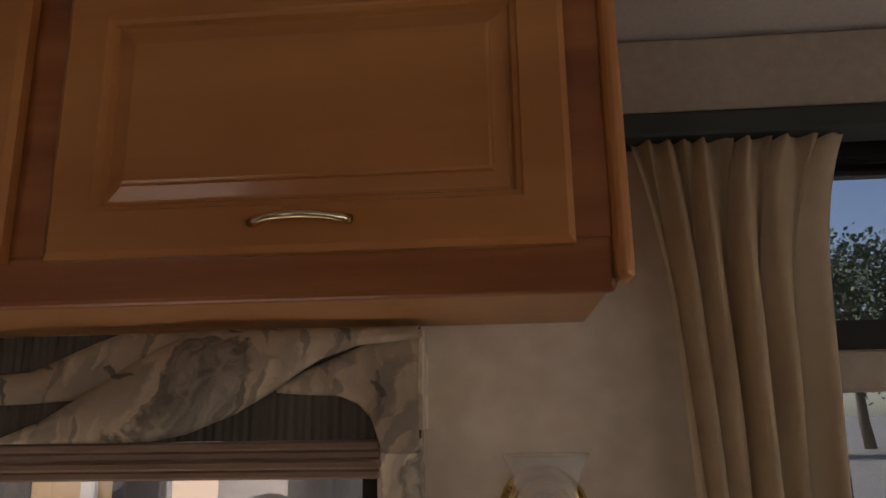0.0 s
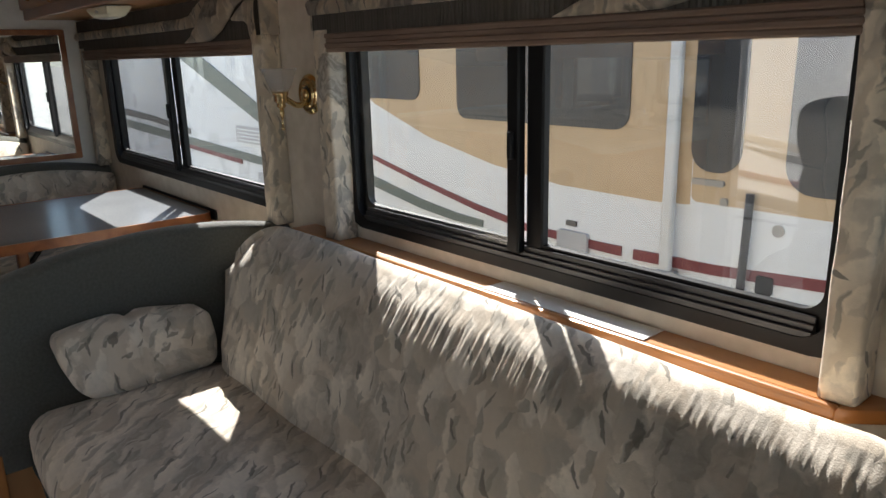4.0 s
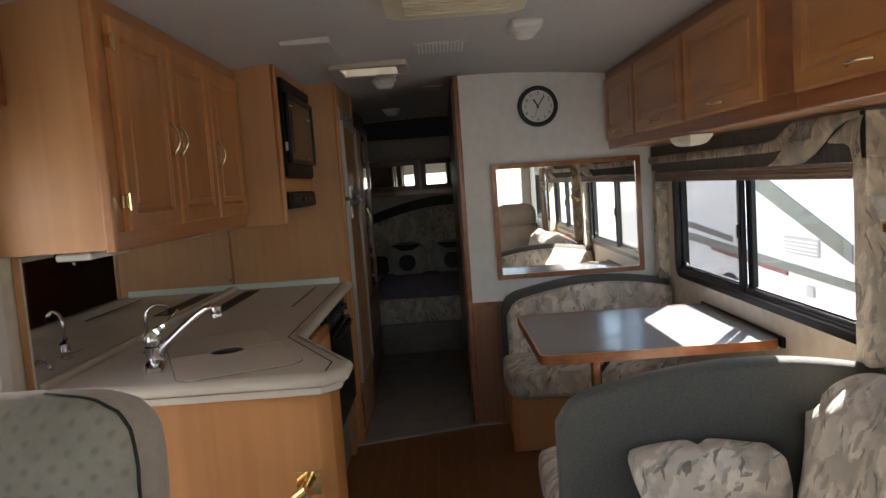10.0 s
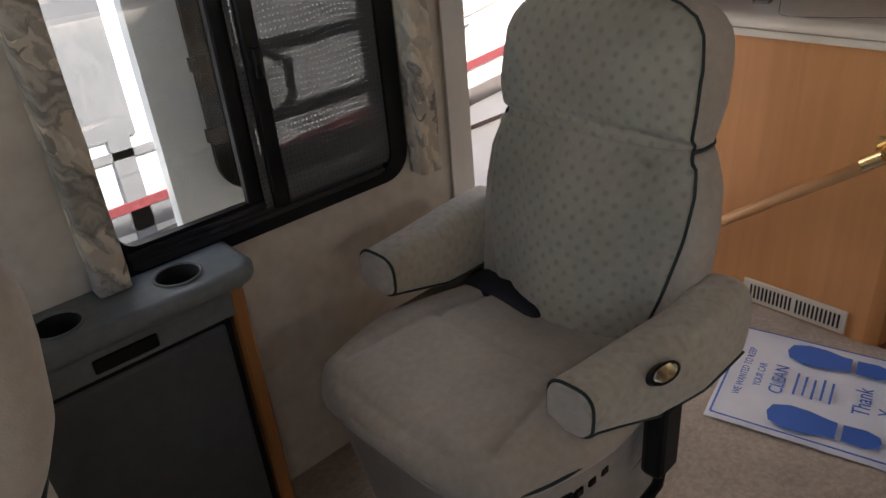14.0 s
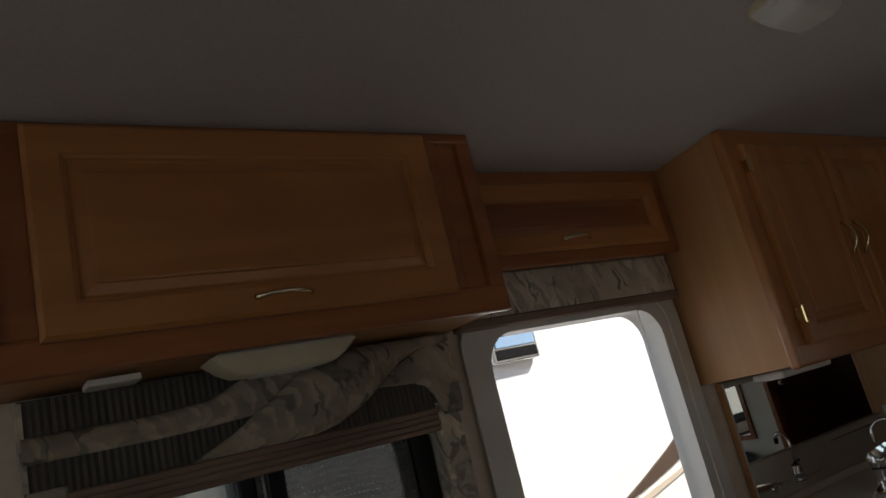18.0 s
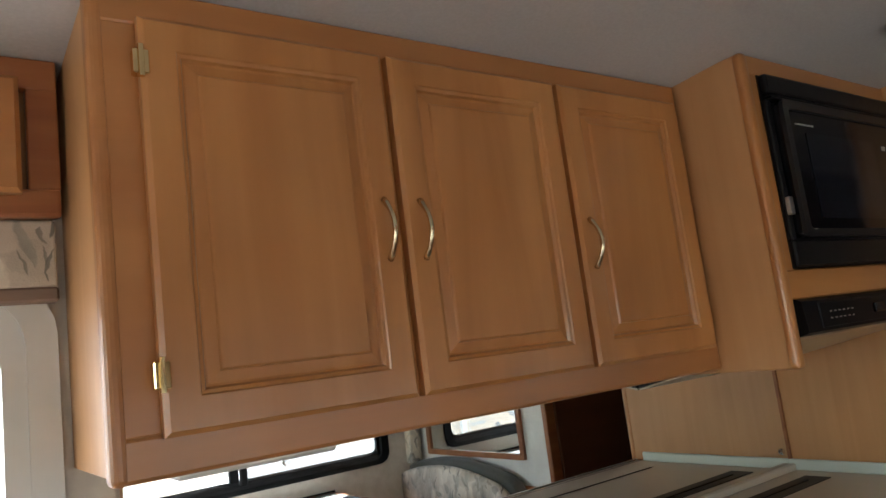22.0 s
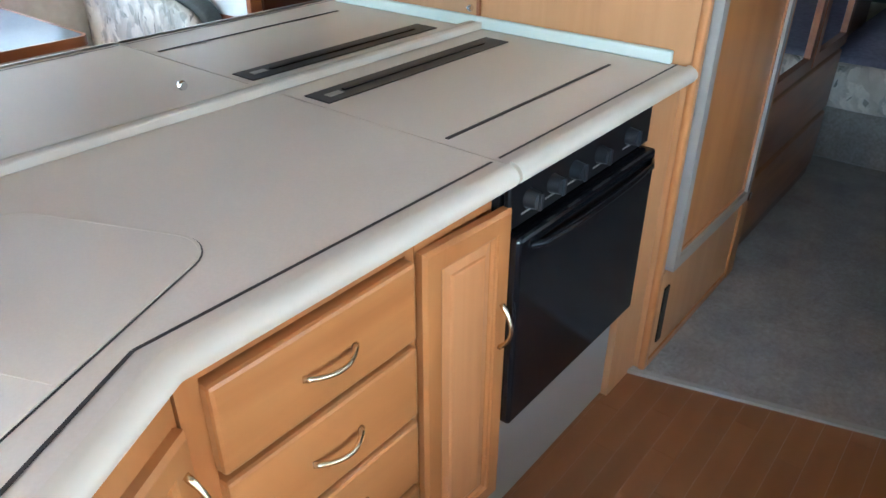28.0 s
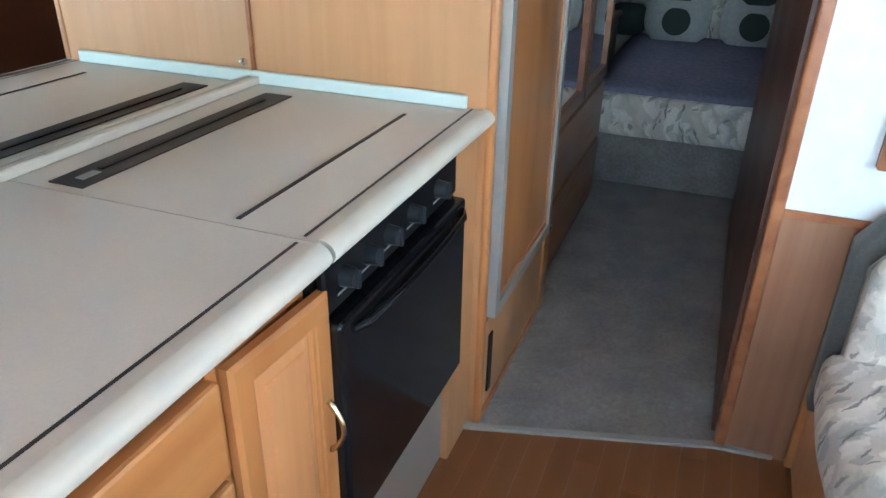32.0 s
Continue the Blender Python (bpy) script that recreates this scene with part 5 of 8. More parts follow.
mw = thing("microwave", (-3.62, -0.95, 1.483), "black built-in microwave with a dark glass door", "microwave")
x0, x1 = -3.945, -3.295
part("body", boxes((x0, x1, -1.29, ym + 0.002, 1.484, 1.926)), BLACK, mw)
part("top_band", boxes((x0 + 0.002, x1 - 0.002, ym + 0.002, ym + 0.020, 1.880, 1.925), bev=0.006, seg=2), BLACK, mw, "black vent band")
for k in range(2):
    part("louver", boxes((x0 + 0.01, x1 - 0.01, ym + 0.002, ym + 0.024 - 0.004 * k, 1.864 + 0.0075 * k, 1.869 + 0.0075 * k), bev=0.0015), BLACK, mw)
part("trim_bottom", boxes((x0, x1, ym + 0.002, ym + 0.014, 1.486, 1.545), bev=0.004), BLACK, mw)
for a in (x0, x1 - 0.02):
    part("trim_side", boxes((a, a + 0.02, ym + 0.002, ym + 0.012, 1.545, 1.866), bev=0.003), BLACK, mw)
mm = Matrix(((-1, 0, 0, 0), (0, 0, 1, ym), (0, 1, 0, 0), (0, 0, 0, 1)))
door = part("door", prism(bmesh.new(), rounded(3.318, 3.932, 1.550, 1.858, 0.012), 0.002, 0.030, mm, 0.006, 2), BLACKGL, mw, "glossy black door")
part("glass", prism(bmesh.new(), rounded(3.405, 3.735, 1.590, 1.790, 0.006), 0.030, 0.0315, mm), OVENGLASS, door, "dark grey window")
for k in range(3):
    part("button", boxes((-3.80 - 0.03 * k, -3.784 - 0.03 * k, ym + 0.030, ym + 0.0325, 1.772, 1.783)), ALU, door, "small pale button")
part("door_frame", ring(bmesh.new(), rounded(3.316, 3.934, 1.548, 1.860, 0.014), rounded(3.338, 3.912, 1.566, 1.840, 0.010), 0.026, 0.036, mm), RIMGREY, door, "dark grey raised door rim")
part("badge", boxes((-3.445, -3.365, ym + 0.030, ym + 0.032, 1.806, 1.810)), ALU, door)
part("badge", boxes((-3.80, -3.755, ym + 0.030, ym + 0.032, 1.574, 1.578)), ALU, door)
part("lever", boxes((x1 - 0.012, x1 + 0.004, ym + 0.012, ym + 0.024, 1.60, 1.64), bev=0.002), STEEL, mw)

hd = thing("range_hood", (-3.6, -1.0, 1.35), "slim black range hood with white control marks", "range hood")
def wedge(x0, x1, poly):
    """A bar along x with the given outline in y and z."""
    return prism(bmesh.new(), [(z, y) for y, z in poly], x0, x1, Matrix(((0, 0, 1, 0), (0, 1, 0, 0), (1, 0, 0, 0), (0, 0, 0, 1))))


part("body", wedge(-3.944, -3.285, [(-1.325, 1.417), (-0.864, 1.417), (-0.852, 1.411), (-0.846, 1.343), (-0.866, 1.338), (-1.325, 1.243)]), BLACK, hd)
part("underside", wedge(-3.942, -3.288, [(-0.868, 1.3365), (-1.324, 1.2420), (-1.324, 1.2380), (-0.870, 1.3325)]), HOODPAN, hd, "sloping metal underside")
part("control_panel", boxes((-3.925, -3.345, -0.8505, -0.8455, 1.349, 1.405), bev=0.002), BLACK, hd, "raised black control panel")
mh = Matrix.Translation((-3.62, -0.8455, 1.377)) @ Matrix.Rotation(radians(-90), 4, "X")
for gx, rows_ in ((0.18, 2), (-0.17, 2)):
    for k in range(6):
        for r in range(rows_):
            part("control_mark", box(bmesh.new(), gx + 0.02 * k - 0.05, gx + 0.02 * k - 0.043, -0.008 + 0.015 * r, -0.005 + 0.015 * r, 0.001, 0.0025, 0, 1, mh), ALU, hd, "small pale control mark")
part("switch", box(bmesh.new(), -0.02, 0.03, -0.012, 0.010, 0.0, 0.008, 0.002, 1, mh), BLACKGL, hd)

# ---- refrigerator and its oak surround ----
yr = -0.70
fs = thing("fridge_surround", (-4.3, -1.0, 0.0), "oak veneer cabinet round the refrigerator", "cabinet")
part("side_panel", boxes((-3.968, -3.946, YD + 0.002, yr, 0.0, crown(yr) - 0.002)), PANEL, fs, "oak veneer side panel")
part("corner_post", boxes((-3.972, -3.942, yr - 0.012, yr + 0.010, 0.0, crown(yr) - 0.003), bev=0.008, seg=3), OAK, fs)
part("side_panel", boxes((-4.672, -4.65, YD + 0.002, yr, 0.0, crown(yr) - 0.002)), PANEL, fs)
part("corner_post", boxes((-4.675, -4.60, yr - 0.012, yr + 0.012, 0.0, crown(yr) - 0.003), bev=0.008, seg=3), OAK, fs, "light oak post")
part("top_panel", boxes((-4.65, -3.968, yr - 0.02, yr + 0.002, 1.855, crown(yr) - 0.002)), PANEL, fs)
part("bottom_panel", boxes((-4.60, -3.968, yr - 0.02, yr + 0.004, 0.012, 0.318)), PANEL, fs)
part("louver", boxes((-4.04, -4.01, yr + 0.004, yr + 0.009, 0.07, 0.26)), BLACK, fs, "dark louver slot")
part("toe_trim", boxes((-4.60, -3.968, yr - 0.01, yr + 0.010, 0.0, 0.03), bev=0.003), OAK, fs)

fg = thing("refrigerator", (-4.28, -1.0, 0.32), "two-door refrigerator with oak panels in grey metal frames", "refrigerator")
fx0, fx1 = -4.60, -3.978
part("body", boxes((fx0, fx1, -1.3, yr - 0.004, 0.32, 1.852)), ALU, fg)
part("grille", boxes((fx0 + 0.002, fx1 - 0.002, yr - 0.004, yr + 0.016, 1.79, 1.850), bev=0.004), ALU, fg, "grey control strip")
part("knob", boxes((-4.16, -4.15, yr + 0.016, yr + 0.02, 1.825, 1.84)), BLACK, fg)
part("knob", boxes((-4.40, -4.385, yr + 0.016, yr + 0.02, 1.812, 1.822)), BLACK, fg)
for z0, z1, hz in ((1.372, 1.784, 1.40), (0.335, 1.352, 1.29)):
    m0 = Matrix(((-1, 0, 0, 0), (0, 0, 1, yr), (0, 1, 0, 0), (0, 0, 0, 1)))
    o = rounded(-fx1 + 0.004, -fx0 - 0.012, z0, z1, 0.006, 2)
    i = rounded(-fx1 + 0.040, -fx0 - 0.042, z0 + 0.032, z1 - 0.03, 0.003, 2)
    dr = part("door", ring(bmesh.new(), o, i, 0.0, 0.028, m0), ALU, fg, "grey metal door frame")
    part("panel", box(bmesh.new(), -fx1 + 0.038, -fx0 - 0.040, z0 + 0.03, z1 - 0.028, 0.004, 0.014, 0.0, 1, m0), OAK, dr, "honey oak door panel")
    part("bead", ring(bmesh.new(), rounded(-fx1 + 0.042, -fx0 - 0.044, z0 + 0.034, z1 - 0.032, 0.003, 2), rounded(-fx1 + 0.052, -fx0 - 0.054, z0 + 0.044, z1 - 0.042, 0.003, 2), 0.014, 0.019, m0), OAK, dr)
    part("latch", box(bmesh.new(), -fx1 + 0.012, -fx1 + 0.034, hz - 0.04, hz + 0.03, 0.028, 0.044, 0.004, 2, m0), CHROME, dr, "chrome latch")
    for zz in (z0 + 0.01, z1 - 0.012):
        part("hinge", box(bmesh.new(), -fx0 - 0.03, -fx0 - 0.002, zz - 0.014, zz + 0.014, 0.012, 0.034, 0.003, 1, m0), CHROME, dr)

# ---- kitchen base ----
CT = 0.91
wt = thing("worktop", (-2.9, -1.0, 0.87), "beige laminate kitchen worktop with cream bullnose edge", "countertop")
poly = [(-3.20, -0.715), (-2.553, -0.715), (-2.128, -0.493), (-2.046, -0.493), (-2.005, -0.532), (-2.005, YD + 0.004), (-3.20, YD + 0.004)]
part("slab", prism(bmesh.new(), [(-3.204, YD + 0.004), (-3.204, -0.715), (-3.944, -0.715), (-3.944, YD + 0.004)], 0.872, CT - 0.001), COUNTER, wt, "beige laminate stove cover")


def holed(poly, hc, hr, z0, z1):
    b2 = bmesh.new()
    n = 200
    hole = [(hc[0] + hr * math.cos(2 * math.pi * k / n), hc[1] + hr * math.sin(2 * math.pi * k / n)) for k in range(n)]
    outer = []
    for hx, hy in hole:
        a = math.atan2(hy - hc[1], hx - hc[0])
        dx, dy = math.cos(a), math.sin(a)
        best = 9
        for (ax, ay), (bx, by) in zip(poly, poly[1:] + poly[:1]):
            ex, ey = bx - ax, by - ay
            den = dx * ey - dy * ex
            if abs(den) < 1e-9:
                continue
            t = ((ax - hc[0]) * ey - (ay - hc[1]) * ex) / den
            s = ((ax - hc[0]) * dy - (ay - hc[1]) * dx) / den
            if t > 0 and -1e-6 <= s <= 1 + 1e-6:
                best = min(best, t)
        outer.append((hc[0] + dx * best, hc[1] + dy * best))
    return ring(b2, outer, hole, z0, z1)


SINK = (-2.372, -0.905)        # centre of the sink
part("slab", holed(poly, SINK, 0.145, 0.872, CT), COUNTER, wt, "beige laminate slab")


def bullnose(pts, name="edge"):
    """Rolled cream edging that follows points."""
    bm = bmesh.new()
    sec = [(0.0, 0.0035), (0.010, 0.003), (0.020, -0.003), (0.026, -0.012), (0.027, -0.020), (0.022, -0.030), (0.012, -0.035), (0.0, -0.036)]
    P = [Vector((*p, 0)) for p in pts]
    rws = []
    for i, p in enumerate(P):
        d0 = (P[i] - P[i - 1]).normalized() if i else (P[1] - P[0]).normalized()
        d1 = (P[i + 1] - P[i]).normalized() if i < len(P) - 1 else d0
        n0, n1 = Vector((d0.y, -d0.x, 0)), Vector((d1.y, -d1.x, 0))
        nn = (n0 + n1).normalized()
        nn /= max(0.5, nn.dot(n0))
        rws.append([bm.verts.new(p - nn * s + Vector((0, 0, CT + h))) for s, h in sec])
    for i in range(len(P) - 1):
        for k in range(len(sec) - 1):
            bm.faces.new((rws[i][k], rws[i + 1][k], rws[i + 1][k + 1], rws[i][k + 1]))
    bm.faces.new(rws[0])
    bm.faces.new(rws[-1][::-1])
    return part(name, bm, EDGE, wt, "cream rolled edge", "auto")


bullnose([(-3.945, -0.716), (-3.206, -0.716)])
bullnose([(-3.196, -0.716), (-2.556, -0.716), (-2.130, -0.494), (-2.047, -0.494), (-2.006, -0.533), (-2.006, YD + 0.006)])
part("lower_edge", prism(bmesh.new(), [(-1.991, YD + 0.006), (-1.991, -0.541), (-2.042, -0.491), (-2.126, -0.491), (-2.126, -0.5112), (-2.046, -0.5112), (-2.0116, -0.545), (-2.0116, YD + 0.006)], 0.853, 0.8745, None, 0.004, 2), EDGE, wt, "second cream moulding under the rolled edge", "auto")
bm = bmesh.new()
for p, q in (((-3.94, -0.742), (-3.21, -0.742)), ((-3.19, -0.742), (-2.540, -0.742)), ((-2.540, -0.742), (-2.124, -0.527)), ((-2.124, -0.527), (-2.006, -0.530))):
    p, q = Vector((*p, 0)), Vector((*q, 0))
    d = (q - p).normalized()
    nrm = Vector((-d.y, d.x, 0)) * 0.0030
    vs = [bm.verts.new((v.x, v.y, CT + 0.0012)) for v in (p + nrm, q + nrm, q - nrm, p - nrm)]
    bm.faces.new(vs)
part("inlay", bm, GROOVE, wt, "thin dark inlay line")
part("edge_seam", boxes((-2.0125, -2.0100, YD + 0.06, -0.560, CT - 0.0005, CT + 0.0012)), GROOVE, wt, "dark seam beside the rolled edge")
part("stove_vent", boxes((-3.86, -3.222, -1.245, -1.17, CT - 0.0005, CT + 0.002), bev=0.0006), GROOVE, wt, "dark stove vent slot")
part("vent_rail", boxes((-3.80, -3.30, -1.214, -1.204, CT + 0.002, CT + 0.005)), BLACK, wt)
part("vent_badge", boxes((-3.29, -3.25, -1.215, -1.195, CT + 0.002, CT + 0.003)), ALU, wt)
part("seam", boxes((-3.84, -3.225, -0.871, -0.863, CT - 0.0005, CT + 0.001)), GROOVE, wt, "dark cover seam")
part("back_strip", boxes((-3.943, -3.93, -1.34, -0.755, CT, CT + 0.032), bev=0.003), PALE, wt, "pale backsplash strip")
part("back_strip", boxes((-3.93, -2.03, YD + 0.032, YD + 0.052, CT, CT + 0.02), bev=0.003), EDGE, wt)

# mirrored backsplash
bs = thing("backsplash_mirror", (-2.98, YD, CT), "mirrored backsplash behind the kitchen worktop", "mirror")
part("backing", boxes((-3.944, -2.02, YD + 0.003, YD + 0.024, CT + 0.002, 1.284)), PANEL, bs, "thin wood backing")
part("glass", boxes((-3.944, -2.02, YD + 0.0245, YD + 0.031, CT + 0.002, 1.284)), MIRROR, bs, "smoked mirror sheet")
for x, z in ((-2.10, 0.96), (-3.0, 0.97), (-3.90, 0.97), (-3.90, 1.24), (-2.3, 1.24)):
    part("screw", cyl(bmesh.new(), (x, YD + 0.031, z), (x, YD + 0.037, z), 0.010, 0.008, 12), CHROME, bs, "chrome mirror screw")

part("corner_strip", boxes((-3.9435, -3.936, YD + 0.0312, YD + 0.036, CT + 0.022, 1.27)), OAK_RED, bs, "narrow wood strip in the corner")

# sink cover boards with a round hole, in the corner
sc = thing("sink_cover", (-2.375, -0.91, CT), "beige sink cover boards with round finger hole", "sink cover")
th0 = math.atan2(-0.252, -0.578)
ms = Matrix.Translation((*SINK, CT)) @ Matrix.Rotation(th0, 4, "Z")
corner = rounded(-0.33, 0.318, -0.178, 0.172, 0.06, 8)


part("board", merge(bmesh.new(), holed(corner, (0.0, 0.0), 0.052, 0.0006, 0.0030), ms), COUNTER, sc, "beige cover boards")
o2 = rounded(-0.334, 0.322, -0.182, 0.176, 0.063, 8)
# cream ring paints the bright highlight along the boards' edge
part("gap", ring(bmesh.new(), o2, corner, 0.0006, 0.0034, ms), EDGE, sc, "pale line painted as the edge highlight")
part("split", box(bmesh.new(), 0.018, 0.0215, -0.178, -0.052, 0.0030, 0.0038, 0, 1, ms), EDGE, sc)
part("split", box(bmesh.new(), 0.018, 0.0215, 0.052, 0.172, 0.0030, 0.0038, 0, 1, ms), EDGE, sc)
o3 = rounded(-0.3362, 0.3242, -0.1842, 0.1782, 0.065, 8)
part("crevice", ring(bmesh.new(), o3, o2, 0.0004, 0.0014, ms), GROOVE, sc, "dark crevice round the boards")
part("lip", lathe(bmesh.new(), [(0.052, 0.0031), (0.0535, 0.0038), (0.055, 0.0031)], ms, 40), EDGE, sc, "pale lip of the finger hole")
sb = thing("sink_bowl", (*SINK, 0.74), "stainless steel sink bowl under the cover boards", "sink")
b2 = bmesh.new()
rws = [[b2.verts.new((x, y, z)) for x, y in rounded(-w, w, -d, d, 0.05, 5)] for w, d, z in ((0.205, 0.155, -0.0395), (0.20, 0.15, -0.15), (0.17, 0.12, -0.175))]
for a, b in zip(rws, rws[1:]):
    for k in range(len(a)):
        b2.faces.new((a[k], a[(k + 1) % len(a)], b[(k + 1) % len(a)], b[k]))
b2.faces.new(rws[-1])
bmesh.ops.solidify(b2, geom=b2.faces[:], thickness=0.002)
part("bowl", merge(bmesh.new(), b2, ms), DARKSTEEL, sb, "", "auto")
part("drain", lathe(bmesh.new(), [(0.0, -0.1735), (0.030, -0.1730), (0.042, -0.1715), (0.043, -0.1748)], ms, 24), CHROME, sb, "round drain strainer", True)
part("divider", box(bmesh.new(), -0.012, 0.012, -0.15, 0.15, -0.168, -0.075, 0.008, 2, ms), DARKSTEEL, sb, "low middle divider")


def faucet():
    root = thing("kitchen_faucet", (-2.27, -1.115, CT), "chrome single-lever kitchen faucet", "faucet")
    m = Matrix.Translation((-2.262, -1.098, CT)) @ Matrix.Rotation(th0 - 0.06, 4, "Z")
    # boat-shaped plate with a flat ridge and sloping sides
    bm = bmesh.new()
    low = [(-0.130, -0.020), (-0.118, -0.026), (0.0, -0.034), (0.118, -0.026), (0.130, -0.020), (0.130, 0.020), (0.118, 0.026), (0.0, 0.034), (-0.118, 0.026), (-0.130, 0.020)]
    rws = [[bm.verts.new(m @ Vector((x * a, y * b, z))) for x, y in low] for a, b, z in ((1.0, 1.0, 0.0), (1.0, 1.0, 0.004), (0.985, 0.93, 0.0085), (0.93, 0.55, 0.0155), (0.6, 0.45, 0.018))]
    for r0, r1 in zip(rws, rws[1:]):
        for k in range(10):
            bm.faces.new((r0[k], r0[(k + 1) % 10], r1[(k + 1) % 10], r1[k]))
    bm.faces.new(rws[-1])
    part("plate", bm, CHROME, root, "boat-shaped chrome base plate", "auto")
    body = part("body", lathe(bmesh.new(), [(0.027, 0.010), (0.0255, 0.016), (0.0245, 0.050), (0.0255, 0.052), (0.0255, 0.055), (0.0235, 0.057), (0.0235, 0.060), (0.0275, 0.066), (0.029, 0.076), (0.0275, 0.090), (0.020, 0.100), (0.0, 0.104)], m, 28), CHROME, root, "", "auto")
    part("joint_ring", lathe(bmesh.new(), [(0.0245, 0.056), (0.0252, 0.0575), (0.0245, 0.059)], m, 28), BLACK, body, "thin dark joint", True)
    pts = [m @ Vector(p) for p in ((0.0, -0.006, 0.030), (-0.012, -0.030, 0.052), (-0.036, -0.092, 0.108), (-0.054, -0.140, 0.146), (-0.062, -0.163, 0.160), (-0.067, -0.178, 0.165), (-0.071, -0.190, 0.163))]
    part("spout", tube(bmesh.new(), pts, [0.019, 0.0165, 0.0135, 0.0125, 0.0125, 0.013, 0.013], 14), CHROME, root, "", True)
    head = part("aerator", lathe(bmesh.new(), [(0.0, 0.040), (0.012, 0.039), (0.0165, 0.033), (0.0165, 0.014), (0.0155, 0.012), (0.0155, 0.010), (0.0165, 0.008), (0.0155, 0.0), (0.0, 0.001)], m @ Matrix.Translation((-0.072, -0.192, 0.134)), 20), CHROME, root, "", "auto")
    lv = m @ Matrix.Translation((0.0, 0.0, 0.092)) @ Matrix.Rotation(math.atan2(-0.09, -0.012), 4, "Z") @ Matrix.Rotation(radians(-33), 4, "Y")
    # lever: broad at the cap, waisted, flared and turned up at the tip
    bm = bmesh.new()
    rws = []
    for x, hw, z0, z1 in ((-0.026, 0.020, -0.014, 0.006), (-0.014, 0.026, -0.016, 0.014), (0.012, 0.026, -0.014, 0.017), (0.034, 0.018, -0.006, 0.013), (0.060, 0.0125, -0.001, 0.010), (0.084, 0.013, 0.003, 0.012), (0.100, 0.0165, 0.008, 0.017), (0.106, 0.016, 0.012, 0.019)):
        rws.append([bm.verts.new(lv @ Vector((x, y, z))) for y, z in ((-hw, z0 + 0.003), (-hw * 0.7, z0), (hw * 0.7, z0), (hw, z0 + 0.003), (hw, z1 - 0.004), (hw * 0.66, z1), (-hw * 0.66, z1), (-hw, z1 - 0.004))])
    for r0, r1 in zip(rws, rws[1:]):
        for k in range(8):
            bm.faces.new((r0[k], r0[(k + 1) % 8], r1[(k + 1) % 8], r1[k]))
    bm.faces.new(rws[0][::-1])
    bm.faces.new(rws[-1])
    bmesh.ops.recalc_face_normals(bm, faces=bm.faces[:])
    part("lever", bm, CHROME, root, "flared chrome lever", "auto")


faucet()
wf = thing("water_filter_tap", (-2.445, -1.20, CT), "small chrome gooseneck drinking water tap", "faucet")
part("base", lathe(bmesh.new(), [(0.021, 0.0), (0.021, 0.004), (0.017, 0.006), (0.0155, 0.02), (0.0165, 0.022), (0.0165, 0.026), (0.0155, 0.028), (0.014, 0.046), (0.010, 0.052), (0.0, 0.053)], Matrix.Translation((-2.445, -1.19, CT)), 18), CHROME, wf, "", "auto")
part("lever", merge(bmesh.new(), prism(bmesh.new(), [(-0.012, -0.010), (0.052, -0.006), (0.055, 0.0), (0.052, 0.006), (-0.012, 0.010)], 0.0, 0.005, None, 0.0015, 1), Matrix.Translation((-2.445, -1.183, CT + 0.050)) @ Matrix.Rotation(radians(165), 4, "Z") @ Matrix.Rotation(radians(-8), 4, "Y")), BLACK, wf, "flat black lever", "auto")
pts = [(-2.445, -1.19, CT + 0.05), (-2.445, -1.19, CT + 0.122)] + [(-2.445 - 0.012 * (1 - math.cos(a)) * 1.5, -1.19 + 0.036 * (1 - math.cos(a)), CT + 0.122 + 0.036 * math.sin(a)) for a in [math.pi * k / 10 for k in range(1, 10)]]
part("spout", tube(bmesh.new(), pts, 0.0058, 10), CHROME, wf, "", True)
tip = Vector(pts[-1])
part("tip", cyl(bmesh.new(), tip + Vector((0.001, -0.003, 0.008)), tip + Vector((-0.002, 0.002, -0.012)), 0.0072, 0.0072, 12), BLACK, wf, "black spout tip", "auto")

# base cabinets
bc = thing("peninsula_cabinet", (-2.3, -0.9, 0.0), "oak veneer kitchen peninsula with corner door", "cabinet")
part("end_panel", boxes((-2.035, -2.012, YD + 0.003, -0.56, 0.004, 0.868)), PANEL_WARM, bc, "plain oak veneer end panel")
bm = prism(bmesh.new(), [(-2.035, -0.561), (-2.0122, -0.561), (-2.0122, -0.545), (-2.02, -0.522), (-2.045, -0.512), (-2.125, -0.512), (-2.150, -0.53)], 0.004, 0.868)
part("corner_post", bm, OAK, bc, "rounded oak corner post", "auto")
A, B = Vector((-2.135, -0.528, 0)), Vector((-2.572, -0.752, 0))
mid, ln = (A + B) / 2, (A - B).length
mdg = Matrix.Translation((mid.x, mid.y, 0)) @ Matrix.Rotation(math.atan2(A.y - B.y, A.x - B.x) + math.pi, 4, "Z") @ Matrix.Rotation(radians(90), 4, "X")
part("diagonal_face", box(bmesh.new(), -ln / 2, ln / 2, 0.06, 0.868, -0.02, 0.0, 0.002, 1, mdg), OAK, bc)
cabinet_door(bc, 0.42, 0.66, mdg @ Matrix.Translation((0.026, 0.45, 0.0)), handle="r0.85", rail=0.05)
part("toe_kick", box(bmesh.new(), -ln / 2, ln / 2, 0.004, 0.06, -0.06, -0.04, 0, 1, mdg), DARKWOOD, bc)

